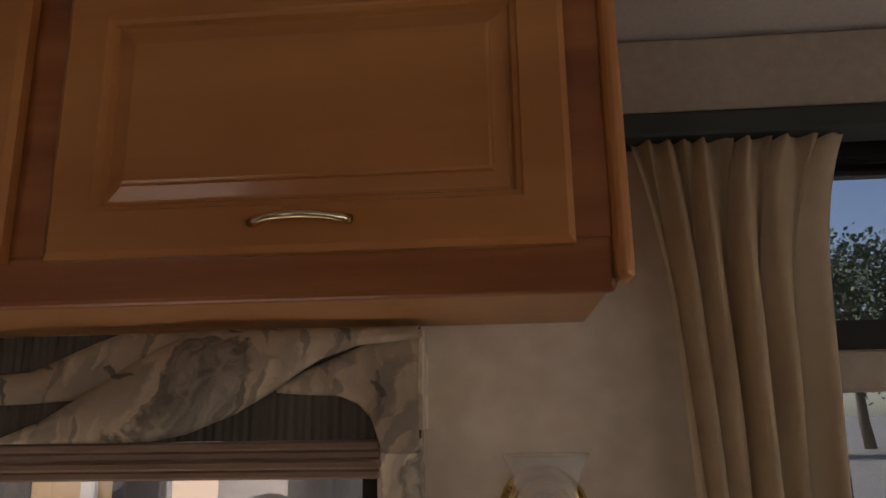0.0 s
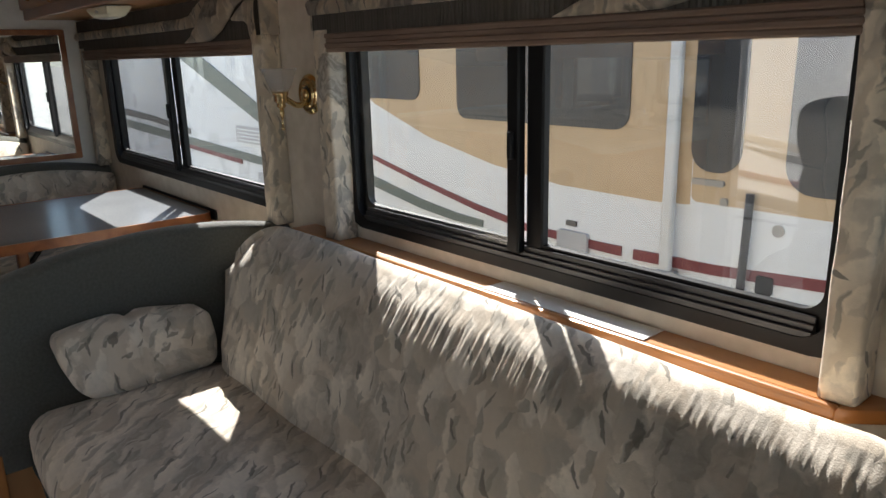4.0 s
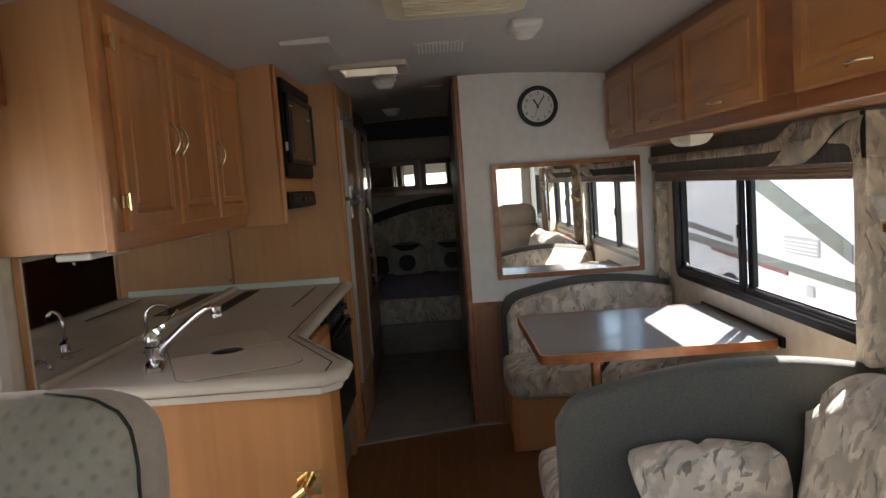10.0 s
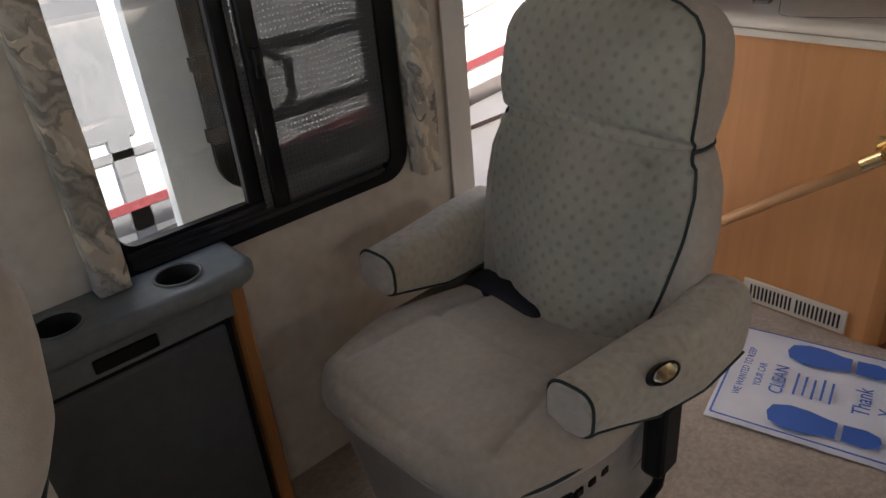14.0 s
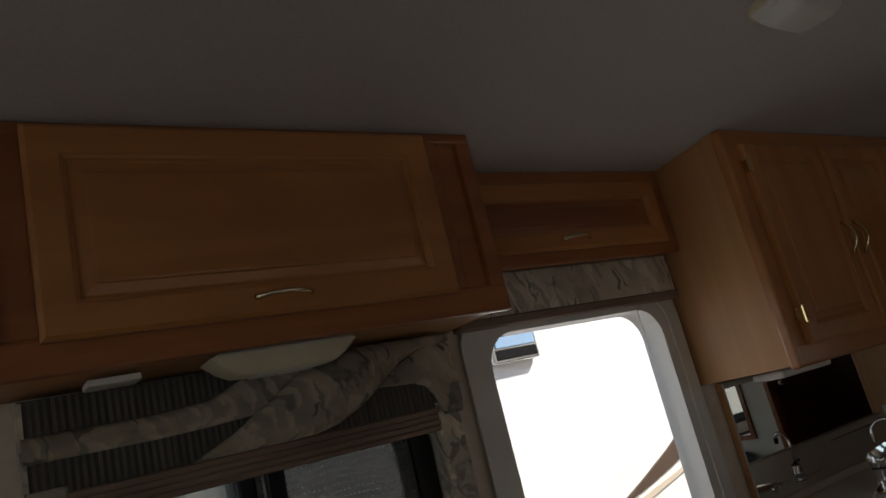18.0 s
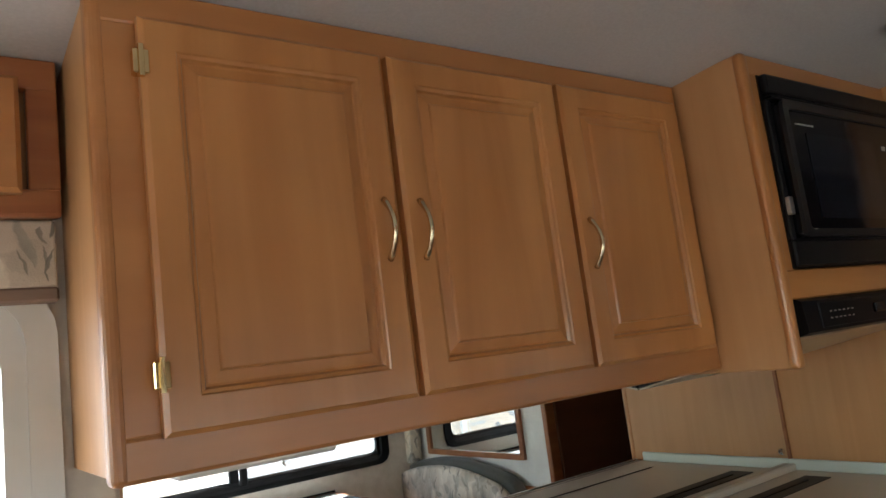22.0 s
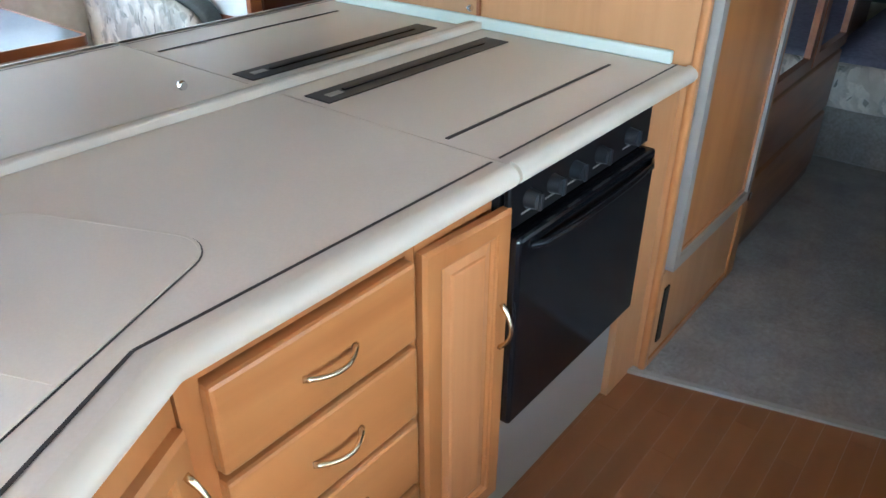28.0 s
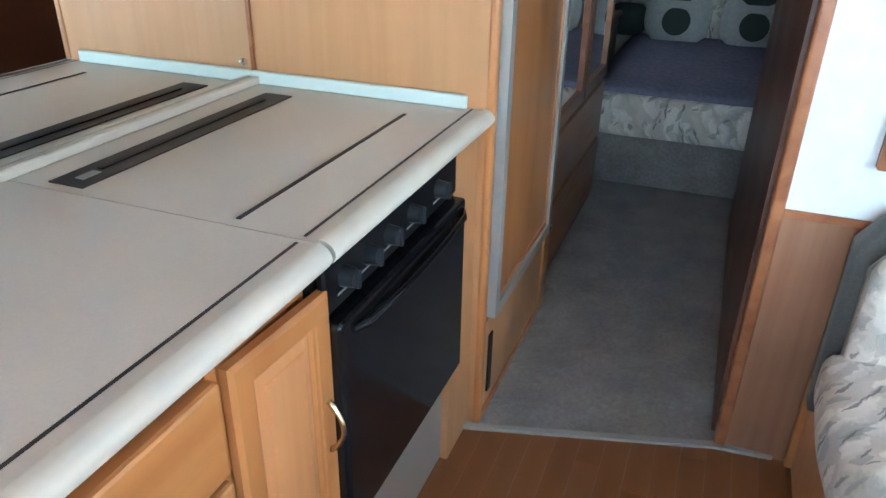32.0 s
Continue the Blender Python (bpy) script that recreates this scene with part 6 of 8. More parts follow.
dc = thing("drawer_cabinet", (-2.78, -1.0, 0.0), "oak base cabinet with four drawers", "cabinet", "kitchen base cabinets")
yb = -0.745
part("body", boxes((-2.992, -2.575, YD + 0.003, yb - 0.022, 0.10, 0.868)), PANEL, dc)
for nm, a, b, c, d in (("stile", -2.605, -2.572, 0.10, 0.868), ("stile", -2.992, -2.972, 0.10, 0.868), ("rail", -2.972, -2.605, 0.828, 0.868), ("rail", -2.972, -2.605, 0.10, 0.18)):
    part(nm, boxes((a, b, yb - 0.022, yb, c, d)), OAK, dc)
part("toe_kick", boxes((-2.992, -2.575, -0.82, -0.80, 0.004, 0.10)), DARKWOOD, dc)
for k in range(4):
    z1 = 0.823 - 0.1615 * k
    z0 = z1 - 0.149
    md2 = front(-2.79, yb, (z0 + z1) / 2, 180)
    dw = part("drawer", box(bmesh.new(), -0.186, 0.186, -0.0745, 0.0745, -0.015, 0.020, 0.007, 2, md2), OAK_H, dc, "oak drawer front")
    pull(dw, md2, Vector((0, 0.0, 0.020)), Vector((1, 0, 0)), 0.1)
nb = thing("base_cabinet", (-3.1, -1.0, 0.0), "narrow oak base cabinet, its recessed-panel door slightly ajar", "cabinet", "kitchen base cabinets")
part("body", boxes((-3.196, -2.996, YD + 0.003, yb - 0.022, 0.10, 0.868)), PANEL, nb)
for nm, a, b, c, d in (("stile", -3.012, -2.994, 0.10, 0.868), ("stile", -3.198, -3.185, 0.10, 0.868), ("rail", -3.185, -3.012, 0.82, 0.868), ("rail", -3.185, -3.012, 0.10, 0.14)):
    part(nm, boxes((a, b, yb - 0.022, yb, c, d)), OAK, nb)
part("toe_kick", boxes((-3.196, -2.996, -0.82, -0.80, 0.004, 0.10)), DARKWOOD, nb)
cabinet_door(nb, 0.224, 0.70, front(-3.106, yb, 0.475, 180) @ Matrix.Translation((-0.112, 0, 0.002)) @ Matrix.Rotation(radians(-3.5), 4, "Y") @ Matrix.Translation((0.112, 0, 0.0)), handle="r0.66", rail=0.048, panel_mat=PANEL_WARM)

# oven range
rg = thing("oven_range", (-3.49, -1.0, 0.1), "black gas oven range under the worktop", "oven")
part("body", boxes((-3.775, -3.205, YD + 0.01, -0.735, 0.322, 0.868)), BLACK, rg)
part("control_panel", boxes((-3.77, -3.21, -0.73, -0.715, 0.775, 0.866), bev=0.004), BLACK, rg)
for k, x in enumerate((-3.27, -3.35, -3.43, -3.53, -3.66)):
    kb = bmesh.new()
    cyl(kb, (x, -0.715, 0.823), (x, -0.692, 0.823), 0.019, 0.016, 16)
    box(kb, x - 0.004, x + 0.004, -0.693, -0.686, 0.806, 0.840, 0.001)
    part("knob", kb, KNOB, rg, "dark grey control knob", "auto")
    part("dial_mark", boxes((x - 0.022, x + 0.022, -0.7148, -0.7142, 0.797, 0.801)), ALU, rg)
od2 = part("oven_door", boxes((-3.768, -3.212, -0.735, -0.69, 0.33, 0.768), bev=0.008, seg=2), BLACKGL, rg, "glossy black oven door")
part("handle", tube(bmesh.new(), [(-3.25, -0.692, 0.742), (-3.28, -0.678, 0.741), (-3.40, -0.673, 0.740), (-3.50, -0.672, 0.740), (-3.60, -0.673, 0.740), (-3.72, -0.678, 0.741), (-3.75, -0.692, 0.742)], 0.008, 8), BLACKGL, od2, "", True)
part("kick_plate", boxes((-3.775, -3.206, -0.757, -0.742, 0.01, 0.320)), ALU, rg, "grey metal kick plate")
fp = part("filler_post", boxes((-3.944, -3.78, YD + 0.01, -0.725, 0.0, 0.868)), PANEL)
tagged(fp, "oak veneer filler between oven and refrigerator", "panel", "", "structure")

# hand rail on the peninsula panel, and the floor register
hr = thing("hand_rail", (-1.98, -0.85, 0.35), "oak hand rail with brass end brackets on the peninsula", "handrail")
part("rod", tube(bmesh.new(), [(-1.945, -0.62, 0.578), (-1.945, -1.28, 0.085)], 0.017, 14), PANEL, hr, "round oak rod", True)
for p, s in (((-1.945, -0.60, 0.60), 1), ((-1.945, -1.28, 0.085), -1)):
    bm = bmesh.new()
    d = Vector((0, 0.66, 0.493)).normalized()
    c = Vector(p)
    cyl(bm, c - d * 0.045 * s, c + d * 0.012 * s, 0.021, n=16)
    box(bm, -2.011, -2.006, c.y - 0.035, c.y + 0.035, c.z - 0.035, c.z + 0.035, 0.002)
    box(bm, -2.006, -1.935, c.y - 0.008, c.y + 0.008, c.z - 0.015, c.z + 0.02, 0.003)
    part("bracket", bm, BRASS, hr, "polished brass bracket", "auto")
vr = thing("floor_register", (-2.0, -0.77, 0.03), "beige metal air register with dark slots", "vent")
part("plate", boxes((-2.011, -2.003, -0.93, -0.61, 0.012, 0.092), bev=0.003), EDGE, vr)
for k in range(22):
    y = -0.905 + 0.0125 * k + (0.008 if k > 10 else 0)
    part("slot", boxes((-2.0035, -2.0018, y, y + 0.006, 0.028, 0.076)), BLACK, vr)


# ---- captain chair ----
def dotted(name, turn, scale, tones=((0.71, 0.66, 0.535), (0.78, 0.725, 0.595)), strength=0.33):
    """Velour with small darker diamonds in staggered rows; turn and scale choose the plane of the rows."""
    m = mat(name, tones[0], 0.9, var=tones[1], scale=60, bump=0.4, bscale=380, sheen=0.4, mottle=0.35, broad=5)
    t = m.node_tree
    b = t.nodes["Principled BSDF"]
    src = b.inputs["Base Color"].links[0].from_socket
    co = t.nodes.new("ShaderNodeTexCoord")
    m0 = t.nodes.new("ShaderNodeMapping")
    m0.inputs["Rotation"].default_value = turn
    t.links.new(co.outputs["Object"], m0.inputs["Vector"])
    mp = t.nodes.new("ShaderNodeMapping")
    mp.inputs["Scale"].default_value = scale
    mp.inputs["Rotation"].default_value = (radians(45), 0, 0)
    t.links.new(m0.outputs[0], mp.inputs["Vector"])
    v = t.nodes.new("ShaderNodeTexVoronoi")
    v.inputs["Scale"].default_value = 1.0
    v.inputs["Randomness"].default_value = 0.1
    t.links.new(mp.outputs[0], v.inputs["Vector"])
    r = t.nodes.new("ShaderNodeMapRange")
    r.inputs["From Min"].default_value, r.inputs["From Max"].default_value = 0.10, 0.30
    r.inputs["To Min"].default_value, r.inputs["To Max"].default_value = strength, 0.0
    t.links.new(v.outputs["Distance"], r.inputs["Value"])
    mx = t.nodes.new("ShaderNodeMix")
    mx.data_type = "RGBA"
    t.links.new(r.outputs[0], mx.inputs["Factor"])
    t.links.new(src, mx.inputs["A"])
    mx.inputs["B"].default_value = (0.25, 0.22, 0.165, 1)
    t.links.new(mx.outputs["Result"], b.inputs["Base Color"])
    return m


# pad tones are raised to carry the light from the front; arms soiled darker
DOTS = dotted("dotted_velour", (0, 0, 0), (0.001, 36, 36))
DOTS_SIDE = dotted("dotted_velour_side", (radians(45), 0, radians(90)), (0.001, 36, 44), ((0.46, 0.41, 0.31), (0.55, 0.50, 0.39)), 0.28)
SKIRT = mat("grey_taupe_skirt", (0.36, 0.325, 0.275), 0.85, var=(0.42, 0.38, 0.32), scale=50, bump=0.3, bscale=300, sheen=0.3, mottle=0.3, broad=4)
NAVY = mat("navy_webbing", (0.006, 0.007, 0.014), 0.6, var=(0.010, 0.011, 0.02), scale=200)


def captain_chair(m, label):
    """A swivel captain chair, seat front towards local +x, on a boxed pedestal."""
    root = thing("captain_chair", m.translation, label, "chair", "captain chairs")
    part("pedestal", box(bmesh.new(), -0.24, 0.24, -0.2, 0.2, 0.0, 0.24, 0.02, 2, m), GREYPL, root, "boxed pedestal")
    bm = cushion(bmesh.new(), -0.27, 0.335, -0.272, 0.272, 0.05, 0.45, 0.05, 0.004, 24)
    for v in bm.verts:
        dn = max(0.0, min(1.0, (0.42 - v.co.z) / 0.36))
        v.co.x = 0.03 + (v.co.x - 0.03) * (1 - 0.20 * dn)
        v.co.y *= (1 - 0.16 * dn) * (1 - (0.17 * (max(0, v.co.x - 0.05) / 0.29) ** 2))
    skirt = part("base_skirt", merge(bmesh.new(), bm, m), SKIRT, root, "grey-taupe upholstered seat skirt", True)
    # seat, with a dished middle and a cross seam
    bm = bmesh.new()
    cushion(bm, -0.25, 0.352, -0.280, 0.280, 0.395, 0.510, 0.055, 0.022, 48)
    for v in bm.verts:
        if v.co.x > 0.05:
            v.co.y *= 1 - 0.17 * ((v.co.x - 0.05) / 0.29) ** 2
        if v.co.z > 0.475:
            v.co.z += 0.02 * max(0, v.co.x) - 0.062 * max(0.0, (0.10 - v.co.x) / 0.32) - 0.016 * math.exp(-((v.co.y / 0.13) ** 2)) - 0.013 * math.exp(-((v.co.x - 0.06) / 0.011) ** 2) * (1 if abs(v.co.y) < 0.17 else 0) - 0.013 * math.exp(-((abs(v.co.y) - 0.17 - 0.12 * max(0, v.co.x - 0.06)) / 0.010) ** 2) * (1 if -0.2 < v.co.x < 0.30 else 0)
    seat = part("seat", merge(bmesh.new(), bm, m), CHAIR, root, "", True)
    pts = []
    for k in range(33):
        a = math.pi * (k / 32) - math.pi / 2
        px = 0.13 + 0.238 * abs(math.cos(a)) ** 0.5
        pts.append(m @ Vector((px, (1 - 0.17 * (max(0, px - 0.05) / 0.29) ** 2) * 0.297 * math.copysign(abs(math.sin(a)) ** 0.45, math.sin(a)), 0.448)))
    part("piping", tube(bmesh.new(), pts, 0.0035, 6), DKGREEN, seat, "dark welt piping", True)
    # back: a broad lower pad and a head section above the waist
    tab = [(0.36, 0.240, 0.15), (0.45, 0.258, 0.165), (0.58, 0.272, 0.168), (0.70, 0.274, 0.158), (0.78, 0.266, 0.148), (0.835, 0.248, 0.126), (0.86, 0.235, 0.106), (0.885, 0.238, 0.134), (0.93, 0.243, 0.160), (1.0, 0.240, 0.158), (1.04, 0.235, 0.150), (1.066, 0.224, 0.137), (1.088, 0.202, 0.118), (1.101, 0.172, 0.096), (1.109, 0.136, 0.074), (1.115, 0.07, 0.04)]

    def level(z):
        for (a, h0, t0), (b, h1, t1) in zip(tab, tab[1:]):
            if z <= b:
                q = (z - a) / (b - a)
                return h0 + (h1 - h0) * q, t0 + (t1 - t0) * q
        return tab[-1][1:]

    def skin(z, a, out=0.0):
        hw, th = level(z)
        lean = -0.20 - 0.17 * (z - 0.40)
        cx, cy = math.cos(a), math.sin(a)
        px = math.copysign(abs(cx) ** 0.55, cx) * (th / 2 + out)
        py = math.copysign(abs(cy) ** 0.42, cy) * (hw + (out * 0.3))
        if cx > 0:
            u = py / hw
            px += (0.020 * math.cos(u * 4.2) - 0.010 * math.exp(-((abs(u) - 0.55) / 0.07) ** 2)) * (1 if z < 0.84 else 0.25)
            # arched crease under the head section
            px -= 0.013 * math.exp(-((z - 0.862 - 0.026 * (1 - u * u)) / 0.011) ** 2)
            # gathers by the top corners
            px += 0.0035 * math.sin(z * 420) * math.exp(-((abs(u) - 0.86) / 0.10) ** 2) * max(0, min(1, (z - 0.96) / 0.06))
        return m @ Vector((lean + px, py, z))
    zs = [0.36 + 0.012 * k for k in range(41)] + [0.844 + 0.004 * k for k in range(17)] + [0.916 + 0.012 * k for k in range(13)] + [1.076, 1.086, 1.096, 1.103, 1.108, 1.112, 1.115]
    n = 40
    for name, za, zb in (("lower_back", 0.36, 0.862), ("head_section", 0.850, 1.116)):
        lv = [z for z in zs if za <= z <= zb]
        bm = bmesh.new()
        rws = [[bm.verts.new(skin(z, 2 * math.pi * k / n)) for k in range(n)] for z in lv]
        for r0, r1 in zip(rws, rws[1:]):
            for k in range(n):
                bm.faces.new((r0[k], r0[(k + 1) % n], r1[(k + 1) % n], r1[k]))
        bm.faces.new(rws[0][::-1])
        bm.faces.new(rws[-1])
        sec = part(name, bm, CHAIR, root, "plain taupe side and back cover", True)
        # dotted front pad with welted edges
        def edge(z):
            return radians(24 + 34 * max(0.0, min(1.0, (z - 0.44) / 0.38)))
        bm = bmesh.new()
        rws = [[bm.verts.new(skin(z, edge(z) * (k / 18 - 1), 0.008 * (1 - (abs(k - 18) / 18) ** 8))) for k in range(37)] for z in lv]
        for r0, r1 in zip(rws, rws[1:]):
            for k in range(36):
                bm.faces.new((r0[k], r0[k + 1], r1[k + 1], r1[k]))
        bmesh.ops.solidify(bm, geom=bm.faces[:], thickness=0.004)
        part("front_pad", bm, DOTS, sec, "dotted velour front pad", True)
        for s in (-1, 1):
            part("piping", tube(bmesh.new(), [skin(z, s * edge(z) - (radians(42) if s < 0 else 0.0), 0.003) for z in lv], 0.0032, 6), DKGREEN, sec, "dark welt piping", True)
            if name == "head_section":
                part("piping", tube(bmesh.new(), [skin(0.856 + 0.012 * q / 8, s * (edge(0.86) + radians(90) * q / 8), 0.002) for q in range(9)], 0.004, 6), DKGREEN, sec, "dark welt piping", True)
    # arms: thick pads, fuller to the rear, with a flat welted end
    for s in (-1, 1):
        up = -0.006 if s < 0 else -0.034
        xe = 0.10 if s < 0 else 0.16
        toe = 0.0 if s < 0 else 0.05

        def round_section(x, grow=1.0):
            """Outline of the arm at x: a soft D, fuller towards the rear, cut away under the front."""
            back = max(0.0, min(1.0, (0.10 - x) / 0.30))
            fr = max(0.0, min(1.0, (x - xe + 0.16) / 0.16))
            cy = s * (0.305 - toe * max(0.0, min(1.0, (x + 0.12) / 0.26)))
            hi, lo = 0.630 + up + 0.026 * back, 0.490 + up - 0.016 * back + 0.045 * fr
            out = []
            for k in range(32):
                a = 2 * math.pi * k / 32
                c, q = math.cos(a), math.sin(a)
                out.append(Vector((x, cy + grow * (0.056 - 0.2 * toe * fr) * math.copysign(abs(c) ** 0.62, c), (hi + lo) / 2 + grow * (hi - lo) / 2 * math.copysign(abs(q) ** 0.62, q))))
            return out
        arm = bmesh.new()
        xs = [-0.275 + (xe + 0.275) * k / 22 for k in range(23)]
        rws = [[arm.verts.new(m @ p) for p in round_section(x, (0.90 if k == 0 else 1.0) + 0.012 * noise.noise((x * 9, s, 0.5)))] for k, x in enumerate(xs)]
        rws.append([arm.verts.new(m @ (p + Vector((0.004, 0, 0)))) for p in round_section(xe, 0.95)])
        rws.append([arm.verts.new(m @ (p + Vector((0.008, 0, 0)))) for p in round_section(xe, 0.70)])
        for a, b in zip(rws, rws[1:]):
            for k in range(32):
                arm.faces.new((a[k], a[(k + 1) % 32], b[(k + 1) % 32], b[k]))
        arm.faces.new(rws[0][::-1])
        arm.faces.new(rws[-1])
        ab = part("armrest", arm, DOTS_SIDE, root, "padded dotted armrest", True)
        cap = bmesh.new()
        r0 = [cap.verts.new(m @ (p + Vector((0.0085, 0, 0)))) for p in round_section(xe, 0.93)]
        r1 = [cap.verts.new(m @ (p + Vector((0.0115, 0, 0)))) for p in round_section(xe, 0.80)]
        for k in range(32):
            cap.faces.new((r0[k], r0[(k + 1) % 32], r1[(k + 1) % 32], r1[k]))
        cap.faces.new(r1)
        part("arm_end", cap, CHAIR, ab, "plain velour arm end")
        rim = round_section(xe, 1.0)
        part("piping", tube(bmesh.new(), [m @ (p + Vector((0.001, 0, 0))) for p in rim + rim[:1]], 0.0035, 6), DKGREEN, ab, "dark welt piping", True)
        part("piping", tube(bmesh.new(), [m @ (round_section(x)[20 if s > 0 else 28] + Vector((0, -s * 0.001, -0.001))) for x in xs], 0.003, 6), DKGREEN, ab, "dark welt piping", True)
        part("piping", tube(bmesh.new(), [m @ (round_section(x)[28 if s > 0 else 20] + Vector((0, s * 0.001, -0.001))) for x in xs], 0.003, 6), DKGREEN, ab, "dark welt piping", True)
    mb = m @ Matrix.Translation((0.025, 0.338, 0.580)) @ Matrix.Rotation(radians(-10), 4, "Z") @ Matrix.Rotation(radians(-52), 4, "X")
    oval = lambda a, b: [(a * math.cos(2 * math.pi * k / 24), b * math.sin(2 * math.pi * k / 24)) for k in range(24)]
    badge = part("recline_button", ring(bmesh.new(), oval(0.036, 0.017), oval(0.030, 0.0125), 0, 0.012, mb), BLACKGL, root, "dark oval recline button ring", "auto")
    part("button_face", prism(bmesh.new(), oval(0.0298, 0.0123), 0, 0.014, mb, 0.004, 2), CHROME, badge, "chrome button face")
    part("belt_anchor", box(bmesh.new(), -0.075, -0.005, 0.292, 0.338, 0.30, 0.475, 0.012, 2, m), BLACK, root, "black belt anchor")
    part("anchor_strap", tube(bmesh.new(), [m @ Vector(q) for q in ((-0.06, 0.315, 0.32), (-0.07, 0.30, 0.22), (-0.06, 0.27, 0.14))], 0.012, 8), BLACK, root, "black belt strap", True)
    part("belt", merge(bmesh.new(), cushion(bmesh.new(), -0.162, -0.075, -0.262, -0.035, 0.440, 0.490, 0.018, 0.003, 10), m @ Matrix.Rotation(radians(-6), 4, "Z")), NAVY, root, "navy blue seat belt", True)
    part("switch_panel", box(bmesh.new(), 0.03, 0.20, 0.258, 0.270, 0.335, 0.370, 0.003, 1, m @ Matrix.Rotation(radians(-3), 4, "Z")), BLACK, skirt, "black seat switch panel")
    for k in range(4):
        part("switch", box(bmesh.new(), 0.05 + 0.036 * k, 0.072 + 0.036 * k, 0.268, 0.276, 0.342, 0.362, 0.003, 1, m @ Matrix.Rotation(radians(-3), 4, "Z")), BLACKGL, skirt, "small rocker switch")
    # flat dark plate stands for the shade inside the lever's cut-out
    part("handle_recess", prism(bmesh.new(), [(0.062 * math.copysign(abs(math.cos(q)) ** 0.6, math.cos(q)), 0.022 * math.copysign(abs(math.sin(q)) ** 0.7, math.sin(q))) for q in [2 * math.pi * k / 24 for k in range(24)]], 0, 0.014, m @ Matrix.Translation((-0.03, 0.242, 0.27)) @ Matrix.Rotation(radians(-90), 4, "X")), DARKWOOD, skirt, "flat dark oval in place of the lever cut-out")
    return root


captain_chair(pose(-0.88, -0.885, 0.0, 0, 0, 2), "taupe velour captain chair with dark piping, facing forward")
captain_chair(pose(0.30, -0.90, 0.0, 0, 0, 0), "taupe velour front passenger captain chair, facing forward")
captain_chair(pose(0.52, 0.68, 0.0, 0, 0, 0), "taupe velour driver captain chair, facing forward")

# grey console with cup holders under the passenger window
cs = thing("side_console", (-0.22, -1.28, 0.0), "grey plastic console with two cup holders under the window", "console")
for outline, xh in (([(-0.475, -1.222), (-0.498, -1.245), (-0.498, YD + 0.003), (-0.275, YD + 0.003), (-0.275, -1.222)], -0.385), ([(-0.275, -1.222), (-0.275, YD + 0.003), (0.12, YD + 0.003), (0.12, -1.222)], -0.165)):
    part("top", holed(outline, (xh, -1.285), 0.0405, 0.666, 0.710), GREYPL, cs, "grey top panel with a round well")
nose = [(-0.499, YD + 0.004, 0.690), (-0.499, -1.248, 0.690), (-0.492, -1.236, 0.690), (-0.484, -1.228, 0.690), (-0.472, -1.222, 0.690), (0.12, -1.222, 0.690)]
part("nosing", tube(bmesh.new(), nose, 0.0205, 14), GREYPL, cs, "rounded front edge", True)
part("apron", boxes((-0.466, 0.10, -1.277, -1.262, 0.59, 0.665)), GREYPL, cs)
part("gasket", boxes((-0.455, 0.028, -1.2905, -1.270, 0.045, 0.588), bev=0.004), BLACK, cs, "black rubber door gasket")
part("door", boxes((-0.443, 0.016, -1.288, -1.263, 0.057, 0.578), bev=0.010, seg=3), DOORGREY, cs, "flat dark grey door")
part("latch", boxes((-0.31, -0.19, -1.263, -1.256, 0.60, 0.630), bev=0.003), BLACK, cs, "black recessed latch")
part("body", boxes((-0.46, 0.10, YD + 0.003, -1.292, 0.006, 0.589)), GREYPL, cs)
part("post", boxes((-0.495, -0.462, -1.335, -1.262, 0.0, 0.665), bev=0.006), OAK, cs, "oak edge post")
part("post", boxes((0.03, 0.06, -1.335, -1.262, 0.0, 0.588), bev=0.006), OAK, cs)
for x in (-0.385, -0.165):
    mx_ = Matrix.Translation((x, -1.285, 0.710))
    part("cup_holder", lathe(bmesh.new(), [(0.046, 0.0005), (0.047, 0.004), (0.042, 0.0035), (0.041, 0.001)], mx_, 28), GREYPL, cs, "raised cup holder rim", True)
    part("well", lathe(bmesh.new(), [(0.0405, 0.0005), (0.0395, -0.012), (0.038, -0.055), (0.034, -0.060), (0.0, -0.060)], mx_, 28), RUBBER, cs, "dark cup well", True)

